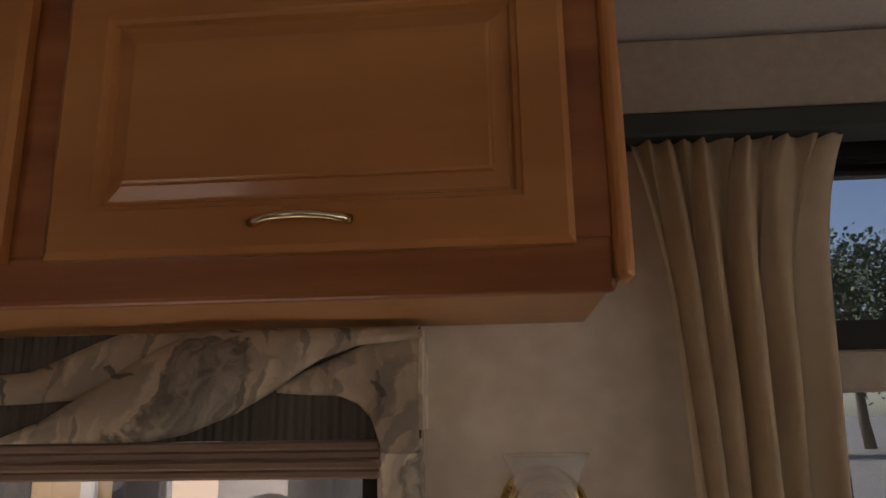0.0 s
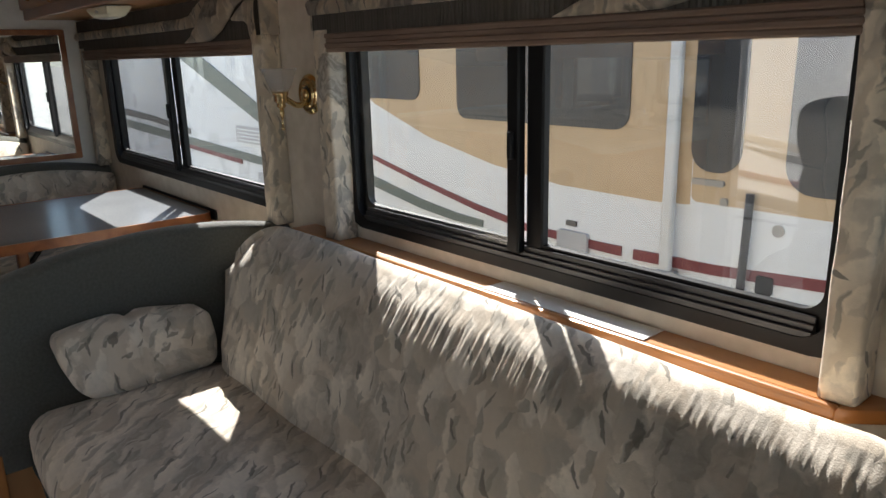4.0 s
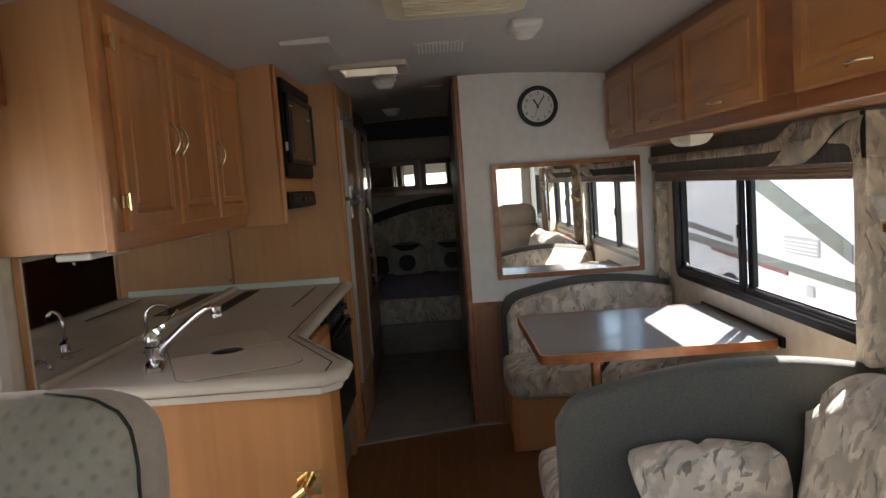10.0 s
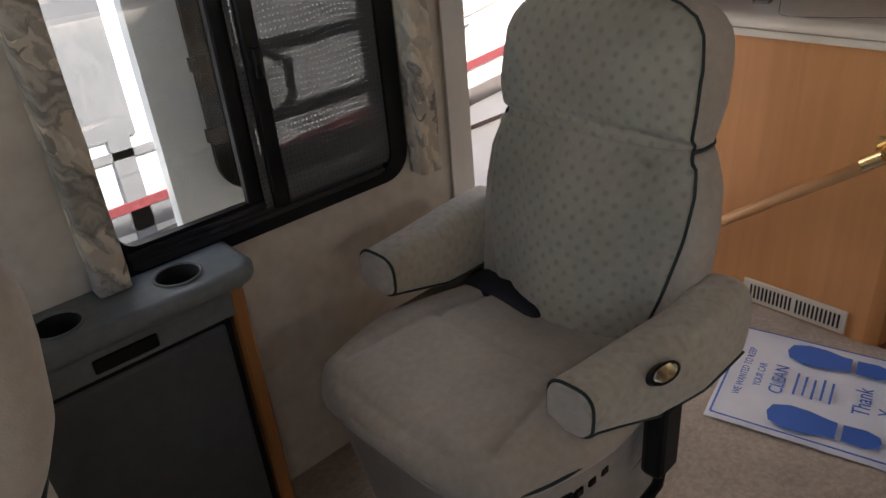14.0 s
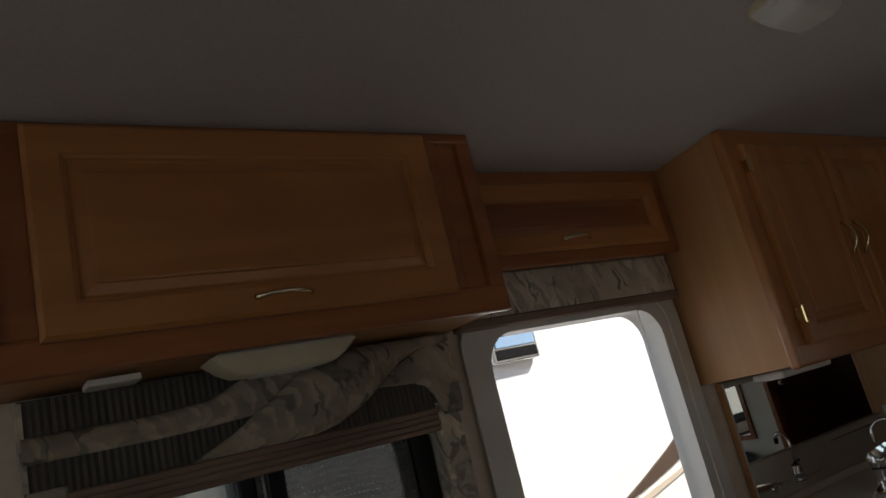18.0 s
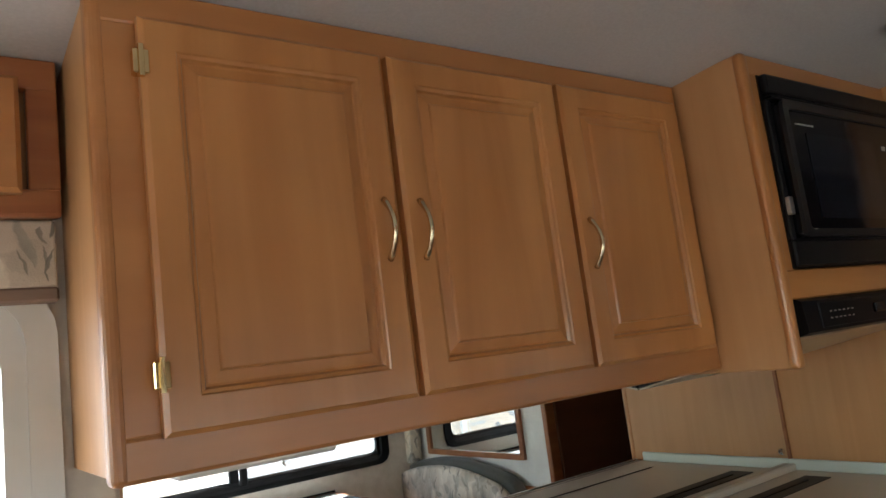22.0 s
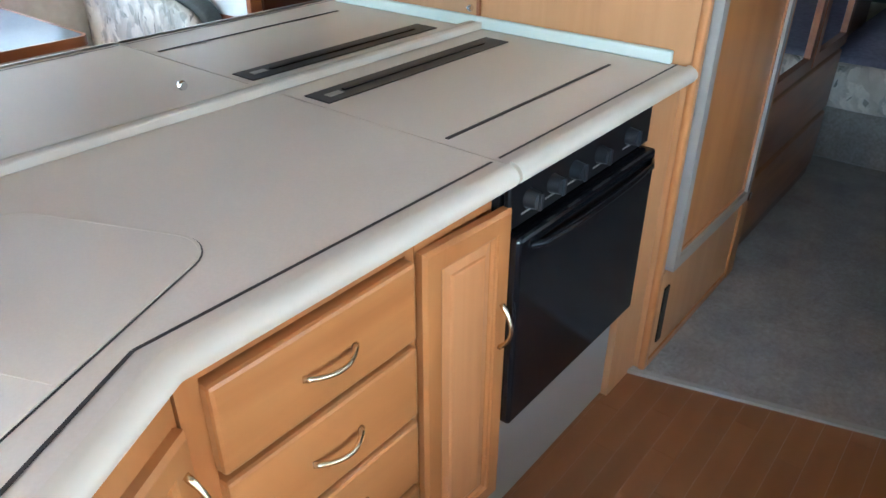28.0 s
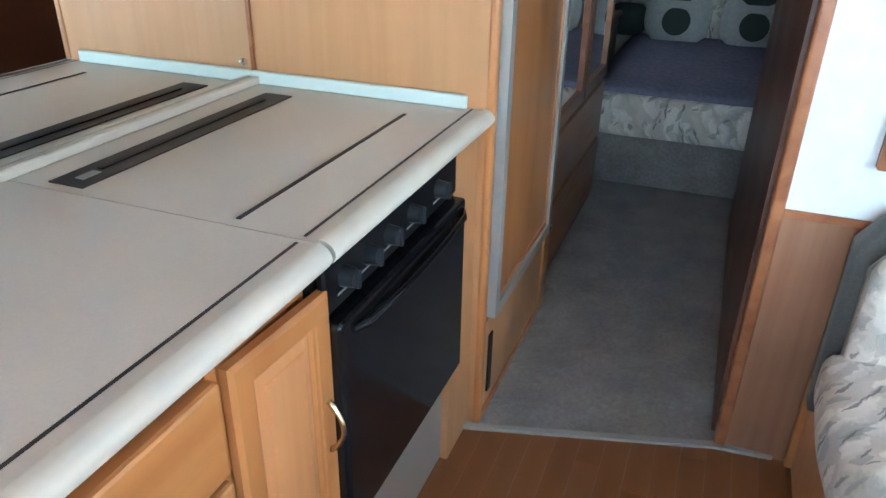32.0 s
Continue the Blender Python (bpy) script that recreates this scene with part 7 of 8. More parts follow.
# ---- cab: curtain, dash ----
def curtain(x0, x1, y, z0, z1, folds, seed):
    """A gathered curtain: crowded pleats at the head that merge into a few broad loose folds, drawn in below."""
    bm = bmesh.new()
    n, h = folds * 22, 46
    g = []
    for i in range(n + 1):
        s = i / n
        col = []
        for j in range(h + 1):
            w = j / h
            head = math.exp(-w * 11)
            # broad folds, uneven in width and depth, wandering a little on the way down
            u = s + 0.10 * noise.noise((s * 2.6, w * 0.9, seed)) + 0.025 * noise.noise((s * 7, w * 2.4, seed + 5))
            ph = 2 * math.pi * folds * u
            deep = 0.35 + 1.3 * abs(noise.noise((s * 2.7 + 0.3, w * 0.7, seed + 2)))
            broad = math.copysign(abs(math.sin(ph)) ** 0.8, math.sin(ph)) + 0.3 * math.sin(2 * ph + 0.8)
            tight = math.sin(ph * 2.1 + 0.6) + 0.4 * math.sin(ph * 3.3)
            off = 0.027 * (1 - head) * deep * broad + 0.010 * head * tight
            off += 0.010 * noise.noise((s * 9, w * 5, seed + 7)) * (1 - head) + 0.003 * noise.noise((s * 30, w * 9, seed))
            left = x0 + 0.046 * (1 - math.exp(-w * 4.5))
            right = x1 - 0.070 * (1 - math.exp(-w * 9))
            col.append(bm.verts.new((left + (right - left) * s + 0.010 * math.cos(ph) * (1 - head), y + off, z1 + 0.004 * math.sin(ph * 2.1) * head + (z0 - z1) * w)))
        g.append(col)
    for i in range(n):
        for j in range(h):
            bm.faces.new((g[i][j], g[i + 1][j], g[i + 1][j + 1], g[i][j + 1]))
    bmesh.ops.solidify(bm, geom=bm.faces[:], thickness=0.003)
    ob = part("curtain", bm, CREAM, None, "", True)
    return tagged(ob, "gathered cream privacy curtain on a track", "curtain")


curtain(-0.013, 0.272, 1.010, 0.62, 1.772, 5, 2.0)
curtain(0.02, 0.30, -1.28, 0.62, 1.755, 5, 9.0)
tk = thing("curtain_track", (0.8, 0.99, 1.77), "cream header panel with a dark green curtain track", "curtain track")
part("rail", boxes((-0.034, 1.6, 0.985, 1.045, 1.770, 1.804), bev=0.004), DKGREEN, tk, "dark green track")
part("header", boxes((-0.06, 1.7, 1.0, YW - 0.002, 1.8045, 1.921), bev=0.006), HEADER, tk, "beige padded header")
dsh = thing("dashboard", (1.35, -0.1, 0.3), "grey plastic dashboard below the windshield", "dashboard")
part("body", boxes((1.15, XF - 0.003, YD + 0.01, YW - 0.01, 0.30, 0.84), bev=0.05, seg=3), GREYPL, dsh)
stw = thing("steering_wheel", (1.0, 0.72, 0.72), "dark steering wheel on a column", "steering wheel")
mst = Matrix.Translation((0.98, 0.72, 0.80)) @ Matrix.Rotation(radians(-55), 4, "Y")
part("rim", tube(bmesh.new(), [mst @ Vector((0.2 * math.cos(2 * math.pi * k / 32), 0.2 * math.sin(2 * math.pi * k / 32), 0)) for k in range(33)], 0.015, 8), BLACK, stw, "", True)
part("spoke", box(bmesh.new(), -0.02, 0.02, -0.19, 0.19, -0.012, 0.012, 0.005, 1, mst), BLACK, stw)
part("column", tube(bmesh.new(), [mst @ Vector((0, 0, 0)), mst @ Vector((0, 0, -0.35))], 0.035, 12), BLACK, stw)

# ---- paper floor mat ----
pm = thing("paper_mat", (-1.72, -0.53, 0.0), "white paper floor mat printed with blue footprints and text", "paper mat")
ex = Vector((-1.985 + 1.45, -0.30 + 0.19, 0)).normalized()
mp0 = Matrix.Translation((-1.715, -0.52, 0.006)) @ Matrix.Rotation(math.atan2(0.12, 0.46) + math.pi, 4, "Z")
bm = bmesh.new()
bmesh.ops.create_grid(bm, x_segments=30, y_segments=30, size=0.5)
for v in bm.verts:
    v.co.x *= 0.45
    v.co.y *= 0.56
    v.co.z = 0.004 + 0.006 * noise.noise((v.co.x * 9, v.co.y * 9, 0)) + 0.002 * noise.noise((v.co.x * 30, v.co.y * 30, 0))
bm.transform(mp0)
part("sheet", bm, PAPER, pm, "crumpled white paper", True)


def foot2(cx, cy, flip):
    bm = bmesh.new()
    sole = [(0.16, 0.0), (0.15, 0.035), (0.11, 0.05), (0.06, 0.048), (0.02, 0.036), (-0.005, 0.034), (-0.005, -0.03), (0.02, -0.034), (0.06, -0.045), (0.11, -0.048), (0.15, -0.032)]
    heel = [(-0.018, 0.033), (-0.07, 0.036), (-0.10, 0.022), (-0.105, 0.0), (-0.10, -0.02), (-0.07, -0.033), (-0.018, -0.03)]
    for p in (sole, heel):
        vs = [bm.verts.new(mp0 @ Vector((cx + y * flip, cy + x, 0.0125))) for x, y in p]
        bm.faces.new(vs)
    return part("footprint", bm, BLUE, pm, "blue printed shoe sole")


foot2(0.145, -0.02, 1)
foot2(-0.145, -0.02, -1)
bm = bmesh.new()
ring(bm, rounded(-0.215, 0.215, -0.27, 0.27, 0.004, 1), rounded(-0.21, 0.21, -0.265, 0.265, 0.004, 1), 0.012, 0.0126, mp0)
part("border", bm, BLUE, pm, "thin blue border line")


def writing(body, x, y, size, parent, m, material, squash=1.0):
    cv = bpy.data.curves.new("text", "FONT")
    cv.body, cv.size, cv.align_x, cv.align_y, cv.extrude = body, size, "CENTER", "CENTER", 0.0003
    cv.materials.append(material)
    ob = new("text", cv)
    ob.parent = parent
    ob.matrix_parent_inverse = Matrix.Translation(parent.location).inverted()
    ob.matrix_basis = m @ Matrix.Translation((x, y, 0.0128)) @ Matrix.Diagonal((squash, 1, 1, 1))
    return ob


writing("WE WANTED TO KEEP", 0, 0.225, 0.028, pm, mp0, BLUE, 0.8)
writing("YOUR CAR", 0, 0.185, 0.028, pm, mp0, BLUE, 0.8)
writing("CLEAN", 0, 0.135, 0.05, pm, mp0, BLUE, 0.85)
writing("Thank", 0, -0.07, 0.06, pm, mp0, BLUE, 0.8)
writing("You", 0, -0.13, 0.06, pm, mp0, BLUE, 0.8)
writing("YOUR BUSINESS IS APPRECIATED", 0, -0.235, 0.024, pm, mp0, BLUE, 0.9)
for k in range(5):
    part("text_line", box(bmesh.new(), -0.05 + 0.006 * (k % 2), 0.05 - 0.006 * (k % 3), 0.09 - 0.022 * k, 0.096 - 0.022 * k, 0.012, 0.0126, 0, 1, mp0), BLUE, pm, "line of small blue print")


# ---- ceiling fittings ----
def fitting(name, x, y, label, category):
    return thing(name, (x, y, crown(y)), label, category)


ac = fitting("air_conditioner_cover", -2.22, -0.085, "yellowed plastic ceiling air conditioner cover", "air conditioner")
zc = crown(-0.085)
part("cover", prism(bmesh.new(), rounded(-2.53, -1.92, -0.31, 0.14, 0.05), zc - 0.045, zc + 0.004, None, 0.012, 3), YELLOWED, ac, "", "auto")
for k in range(14):
    part("grille_slat", boxes((-2.46 + 0.036 * k, -2.444 + 0.036 * k, -0.25, 0.08, zc - 0.050, zc - 0.044)), YELLOWED, ac)
sd = fitting("smoke_detector", -2.88, 0.195, "white ceiling smoke detector", "smoke detector")
z = crown(0.195)
part("base", boxes((-2.96, -2.80, 0.135, 0.255, z - 0.03, z + 0.003), bev=0.012, seg=2), WHITE, sd)
part("sensor", lathe(bmesh.new(), [(0.0, -0.055), (0.03, -0.052), (0.042, -0.04), (0.045, -0.028)], Matrix.Translation((-2.92, 0.195, z)), 20), WHITE, sd, "", True)


def grille(x, y, w, d, label="white louvred ceiling air vent"):
    root = fitting("ceiling_vent", x, y, label, "vent")
    z = crown(y)
    part("frame", boxes((x - w / 2, x + w / 2, y - d / 2, y + d / 2, z - 0.005, z + 0.004), bev=0.002), CEIL, root)
    n = 13
    for k in range(n):
        yy = y - d / 2 + 0.015 + (d - 0.03) * (k + 0.5) / n
        part("slat", boxes((x - w / 2 + 0.015, x + w / 2 - 0.015, yy - 0.004, yy + 0.004, z - 0.0075, z - 0.0045)), WHITE, root)


grille(-3.27, -0.13, 0.24, 0.235)
grille(-4.58, -0.18, 0.2, 0.13)
fl = fitting("ceiling_hatch_panel", -3.1, -0.6, "white ceiling hatch panel with a raised pull edge", "hatch")
z = crown(-0.6)
part("panel", boxes((-3.30, -2.85, -0.735, -0.565, z - 0.010, z + 0.004), bev=0.002), CEIL, fl, "off-white padded panel")
part("lip", boxes((-2.87, -2.845, -0.745, -0.555, z - 0.02, z + 0.004), bev=0.004), WHITE, fl)
sk = fitting("roof_vent", -3.66, -0.48, "white roof vent frame with a translucent lid", "roof vent")
z = crown(-0.48)
o, i = rounded(-3.80, -3.48, -0.66, -0.29, 0.02, 2), rounded(-3.755, -3.525, -0.615, -0.335, 0.01, 2)
part("frame", ring(bmesh.new(), o, i, z - 0.022, z + 0.003), EDGE, sk)
part("throat", ring(bmesh.new(), rounded(-3.754, -3.526, -0.614, -0.336, 0.008, 2), rounded(-3.748, -3.532, -0.608, -0.342, 0.006, 2), z - 0.02, 2.159), EDGE, sk, "pale sides of the vent shaft")
part("lid", prism(bmesh.new(), rounded(-3.785, -3.495, -0.645, -0.305, 0.03, 4), 2.161, 2.185, None, 0.008, 2), LID, sk, "translucent white plastic lid", "auto")


def dome(x, y, r=0.07):
    root = fitting("ceiling_light", x, y, "round frosted dome ceiling light", "ceiling light")
    z = crown(y)
    part("base", lathe(bmesh.new(), [(0.0, -0.012), (r, -0.012), (r + 0.006, 0.0), (r + 0.006, 0.003)], Matrix.Translation((x, y, z)), 28), WHITE, root, "", True)
    part("dome", lathe(bmesh.new(), [(0.0, -0.05), (r * 0.5, -0.046), (r * 0.8, -0.034), (r * 0.93, -0.012)], Matrix.Translation((x, y, z)), 28), FROST, root, "", True)


def lens_light(x, y, w, d, label):
    """A surface ceiling light: round-cornered base, a tapered lens, a raised middle."""
    root = fitting("ceiling_light", x, y, label, "ceiling light")
    z = crown(y)
    part("base", prism(bmesh.new(), rounded(x - w / 2, x + w / 2, y - d / 2, y + d / 2, d * 0.35, 6), z - 0.014, z + 0.004, None, 0.004, 2), YELLOWED, root, "yellowed base plate", "auto")
    bm = bmesh.new()
    rws = []
    for t, dz in ((0.012, -0.012), (0.020, -0.030), (0.034, -0.046), (0.050, -0.050)):
        rws.append([bm.verts.new((px, py, z + dz)) for px, py in rounded(x - w / 2 + t, x + w / 2 - t, y - d / 2 + t * 0.8, y + d / 2 - t * 0.8, 0.018, 4)])
    for a, b in zip(rws, rws[1:]):
        for k in range(len(a)):
            bm.faces.new((a[k], a[(k + 1) % len(a)], b[(k + 1) % len(a)], b[k]))
    bm.faces.new(rws[-1])
    part("lens", bm, WHITE, root, "pale ribbed lens", "auto")
    part("switch", boxes((x + w / 2 - 0.022, x + w / 2 - 0.008, y - 0.008, y + 0.008, z - 0.024, z - 0.012), bev=0.002), WHITE, root)


lens_light(-4.09, -0.44, 0.15, 0.13, "pale tapered ceiling light before the hallway")
dome(-3.93, -0.42, 0.055)
lens_light(-5.59, -0.50, 0.15, 0.13, "small pale ceiling light in the bedroom")
lens_light(-1.58, -0.56, 0.20, 0.13, "yellowed tapered ceiling light near the entry door")

# ---- bedroom seen through the hallway ----
wr = thing("wardrobe", (-5.2, -1.0, 0.0), "wood wardrobe with mirrored doors and drawers", "wardrobe")
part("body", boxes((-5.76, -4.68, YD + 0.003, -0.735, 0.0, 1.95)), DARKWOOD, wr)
for a, b in ((-5.20, -4.70), (-5.72, -5.22)):
    m0 = Matrix(((-1, 0, 0, 0), (0, 0, 1, -0.735), (0, 1, 0, 0), (0, 0, 0, 1)))
    o, i = rounded(-b, -a, 0.62, 1.86, 0.005, 1), rounded(-b + 0.05, -a - 0.05, 0.67, 1.81, 0.004, 1)
    dr = part("door", ring(bmesh.new(), o, i, 0.0, 0.022, m0), OAK_RED, wr, "wood door frame")
    part("glass", box(bmesh.new(), -b + 0.048, -a - 0.048, 0.668, 1.812, 0.004, 0.010, 0, 1, m0), MIRROR, dr, "mirror panel")
    xh = a + 0.03 if a > -5.3 else b - 0.03
    pull(dr, m0, Vector((-xh, 1.2, 0.022)), Vector((0, 1, 0)), 0.16)
for k in range(2):
    dw = part("drawer", boxes((-5.70, -4.72, -0.735, -0.715, 0.08 + 0.27 * k, 0.33 + 0.27 * k), bev=0.005), OAK_RED, wr, "wood drawer front")
bed = thing("bed", (-6.7, -0.2, 0.0), "double bed with blue spread and floral skirt", "bed")
part("base", boxes((-7.5, -5.98, -0.84, 0.62, 0.01, 0.28), bev=0.01), CARPET2, bed, "carpeted bed base")
part("mattress", cushion(bmesh.new(), -7.5, -5.92, -0.86, 0.64, 0.26, 0.50, 0.06, 0.01, 12), FLORAL, bed, "floral bed skirt", True)
part("spread", cushion(bmesh.new(), -7.5, -5.95, -0.83, 0.61, 0.44, 0.525, 0.04, 0.01, 12), BEDBLUE, bed, "blue bedspread", True)
hb = thing("headboard", (-7.5, -0.2, 0.5), "arched floral headboard with dark green border", "headboard")
bm = bmesh.new()
mhb = Matrix(((0, 0, 1, XR + 0.003), (1, 0, 0, 0), (0, 1, 0, 0), (0, 0, 0, 1)))
arch = [(-0.95, 0.5)] + [(-0.95 + 1.7 * k / 16, 1.02 + 0.17 * math.sin(math.pi * k / 16)) for k in range(17)] + [(0.75, 0.5)]
part("pad", prism(bmesh.new(), arch, 0.0, 0.05, mhb, 0.01), FLORAL, hb)
arch2 = [(-0.95 + 1.7 * k / 16, 1.02 + 0.17 * math.sin(math.pi * k / 16)) for k in range(17)] + [(0.75 - 1.7 * k / 16, 1.12 + 0.17 * math.sin(math.pi * (1 - k / 16))) for k in range(17)]
part("border", prism(bmesh.new(), arch2, 0.0, 0.06, mhb), DKGREEN, hb, "dark green fabric border")
for y in (-0.55, -0.10):
    mpil = Matrix.Translation((-7.28, y, 0.67)) @ Matrix.Rotation(radians(-18), 4, "Y")
    p = part("pillow", merge(bmesh.new(), cushion(bmesh.new(), -0.055, 0.055, -0.17, 0.17, -0.15, 0.15, 0.05, 0.03, 12), mpil), PILLOW, None, "", True)
    tagged(p, "cream pillow with dark green patches", "pillow", "bed pillows")
    part("patch", lathe(bmesh.new(), [(0.0, 0.091), (0.06, 0.088), (0.085, 0.082)], mpil @ Matrix.Translation((0, 0, -0.05)) @ Matrix.Rotation(radians(90), 4, "Y"), 20), DKGREEN, p, "dark green round patch", True)
    part("patch", prism(bmesh.new(), [(-0.15, 0.135), (-0.06, 0.075), (0.06, 0.075), (0.15, 0.135)], 0.078, 0.082, mpil @ Matrix(((0, 0, 1, 0), (1, 0, 0, 0), (0, 1, 0, 0), (0, 0, 0, 1)))), DKGREEN, p, "dark green corner patch")
bb = part("bed_bolster", merge(bmesh.new(), cushion(bmesh.new(), -0.08, 0.08, -0.12, 0.12, -0.09, 0.09, 0.06, 0.01, 10), Matrix.Translation((-7.33, -0.86, 0.62))), DKGREEN, None, "", True)
tagged(bb, "dark green bolster cushion on the bed", "cushion")
rc = thing("bedroom_wall_cabinet", (-7.35, -0.2, 1.3), "dark wood overhead cabinet with mirrored doors above the bed", "cabinet")
part("body", boxes((XR + 0.003, -7.22, YD + 0.003, YW - 0.003, 1.315, 1.665)), OAK_RED, rc)
for y0 in (-0.91, -0.36, 0.19):
    part("door_glass", boxes((-7.222, -7.214, y0 + 0.05, y0 + 0.50, 1.40, 1.62)), MIRROR, rc, "mirror door panel")
    part("door_frame", ring(bmesh.new(), rounded(y0 + 0.01, y0 + 0.54, 1.36, 1.655, 0.005, 1), rounded(y0 + 0.06, y0 + 0.49, 1.41, 1.61, 0.005, 1), 0.0, 0.018, Matrix(((0, 0, 1, -7.216), (1, 0, 0, 0), (0, 1, 0, 0), (0, 0, 0, 1)))), DARKWOOD, rc)
tagged(part("bedroom_cornice", boxes((-6.56, -6.50, YD + 0.003, YW - 0.003, 1.83, 2.0), bev=0.006), DKGREEN), "dark green fabric cornice at the ceiling", "cornice", "", "structure")
ns = thing("nightstand", (-6.7, -1.1, 0.0), "dark wood nightstand cabinet beside the bed", "nightstand")
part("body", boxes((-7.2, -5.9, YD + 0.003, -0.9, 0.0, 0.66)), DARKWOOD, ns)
part("top", boxes((-7.2, -5.88, YD + 0.003, -0.88, 0.66, 0.69), bev=0.006), OAK_RED, ns)
tagged(part("bedroom_curtain", boxes((-6.80, -6.63, YD + 0.01, YD + 0.05, 0.85, 1.6), bev=0.01), NAVY), "dark drapes beside the bedroom window", "curtain")

# ---- outside ----
GZ = -0.88
bm = bmesh.new()
bmesh.ops.create_grid(bm, x_segments=2, y_segments=2, size=600)
bmesh.ops.translate(bm, verts=bm.verts, vec=(0, 0, GZ))
structure("ground", bm, ASPHALT, "dusty grey gravel and asphalt lot", category="ground")
bm = boxes((XR - 0.1, XF + 0.1, YD - 0.055, YD - 0.05, -0.6, -0.36), (XR - 0.1, XF + 0.1, YW + 0.051, YW + 0.056, -0.6, -0.36), (XR - 0.06, VENT[0], YD - 0.05, YW + 0.05, 2.12, 2.16), (VENT[1], XF + 0.06, YD - 0.05, YW + 0.05, 2.12, 2.16), (VENT[0], VENT[1], YD - 0.05, VENT[2], 2.12, 2.16), (VENT[0], VENT[1], VENT[3], YW + 0.05, 2.12, 2.16))
structure("coach_outer_skin", bm, RVWHITE, "white outer skin and roof of the coach")


def motorhome(name, x0, x1, yf, depth, f, z0, z1, label, wheels):
    root = thing(name, ((x0 + x1) / 2, yf - f * depth / 2, GZ), label, "motorhome", "parked motorhomes")
    ya, yb = sorted((yf, yf - f * depth))
    part("body", boxes((x0, x1, ya, yb, z0, z1), bev=0.06, seg=3), RVWHITE, root, "white fibreglass body")
    for x in wheels:
        # the arch's shaded hollow is a flat dark plate on the body
        arch = [(x + 0.50 * math.cos(math.pi * k / 16), GZ + 0.42 + 0.50 * math.sin(math.pi * k / 16)) for k in range(17)]
        decal(root, "wheel_arch", [p for p in arch if p[1] >= z0], yf, f, RUBBER, "flat dark plate for the wheel arch hollow", 0.012)
        y = yf - f * 0.02
        w = part("wheel", lathe(bmesh.new(), [(0.0, -0.11), (0.34, -0.11), (0.40, -0.08), (0.42, -0.03), (0.42, 0.03), (0.40, 0.08), (0.33, 0.11), (0.27, 0.10), (0.26, 0.06), (0.0, 0.05)], Matrix.Translation((x, y, GZ + 0.42)) @ Matrix.Rotation(radians(-90 * f), 4, "X"), 36), RUBBER, root, "black tyre", True)
        mw_ = Matrix.Translation((x, y + f * 0.065, GZ + 0.42)) @ Matrix.Rotation(radians(-90 * f), 4, "X")
        part("rim", lathe(bmesh.new(), [(0.20, 0.0), (0.22, 0.02), (0.255, 0.03), (0.26, 0.0)], mw_, 30), ALU, w, "silver wheel rim", True)
        part("hub", lathe(bmesh.new(), [(0.0, 0.035), (0.05, 0.032), (0.065, 0.0)], mw_, 20), ALU, w, "", True)
        for k in range(10):
            part("spoke", box(bmesh.new(), 0.05, 0.22, -0.016, 0.016, 0.0, 0.022, 0.004, 1, mw_ @ Matrix.Rotation(2 * math.pi * k / 10, 4, "Z")), ALU, w)
    return root


def decal(root, name, poly, yf, f, material, label, lift=0.006):
    """A painted band or panel, a thin plate on the flank; outline in x and z."""
    m = Matrix(((1, 0, 0, 0), (0, 0, f, yf), (0, 1, 0, 0), (0, 0, 0, 1)))
    return part(name, prism(bmesh.new(), poly, 0.0, lift, m), material, root, label)


def band(curve, w0, w1):
    n = len(curve)
    up = [(x, z + (w0 + (w1 - w0) * k / (n - 1)) / 2) for k, (x, z) in enumerate(curve)]
    dn = [(x, z - (w0 + (w1 - w0) * k / (n - 1)) / 2) for k, (x, z) in enumerate(curve)]
    return up + dn[::-1]


YN = 3.4
rv = motorhome("neighbour_motorhome", -12.0, 0.62, YN, 2.5, -1, -0.30, 3.05, "tan and white motorhome with maroon and green stripes parked outside", (-9.0, -0.55))
tan = [(-6.3, 2.96), (-6.1, 1.7), (-5.5, 1.28), (-4.9, 0.95), (-4.2, 0.72), (-3.5, 0.58), (-2.9, 0.51), (-2.2, 0.50), (-1.35, 0.55), (0.54, 0.60), (0.54, 2.96)]
decal(rv, "tan_panel", tan, YN, -1, RVTAN, "tan painted panel")
for a, b, z0, z1 in ((-5.05, -4.285, 0.99, 1.75), (-3.862, -2.40, 0.88, 1.75)):
    decal(rv, "window", rounded(a, b, z0, z1, 0.1), YN, -1, RVGLASS, "tinted window", 0.014)
decal(rv, "maroon_stripe", band([(-5.6, 0.68), (-4.93, 0.50), (-4.3, 0.37), (-3.7, 0.26), (-3.2, 0.19), (-2.6, 0.17), (-2.42, 0.17)], 0.03, 0.06), YN, -1, RVRED, "maroon stripe", 0.012)
decal(rv, "maroon_stripe", band([(-2.33, 0.17), (-1.8, 0.185), (-1.1, 0.235), (0.54, 0.28)], 0.06, 0.06), YN, -1, RVRED, "maroon stripe", 0.019)
decal(rv, "green_stripe", band([(-5.6, 0.45), (-4.9, 0.29), (-4.3, 0.19), (-3.9, 0.15), (-3.61, 0.145)], 0.10, 0.05), YN, -1, RVGREEN, "green stripe", 0.012)
for k, (p, q) in enumerate((((-9.4, 1.62), (-6.3, 0.53)), ((-11.5, 0.44), (-6.0, 0.235)))):
    decal(rv, "green_stripe", band([(p[0] + (q[0] - p[0]) * s, p[1] + (q[1] - p[1]) * s) for s in (0, 0.5, 1)], 0.26 - 0.14 * k, 0.17 - 0.09 * k), YN, -1, RVGREEN, "green swoosh", 0.012)
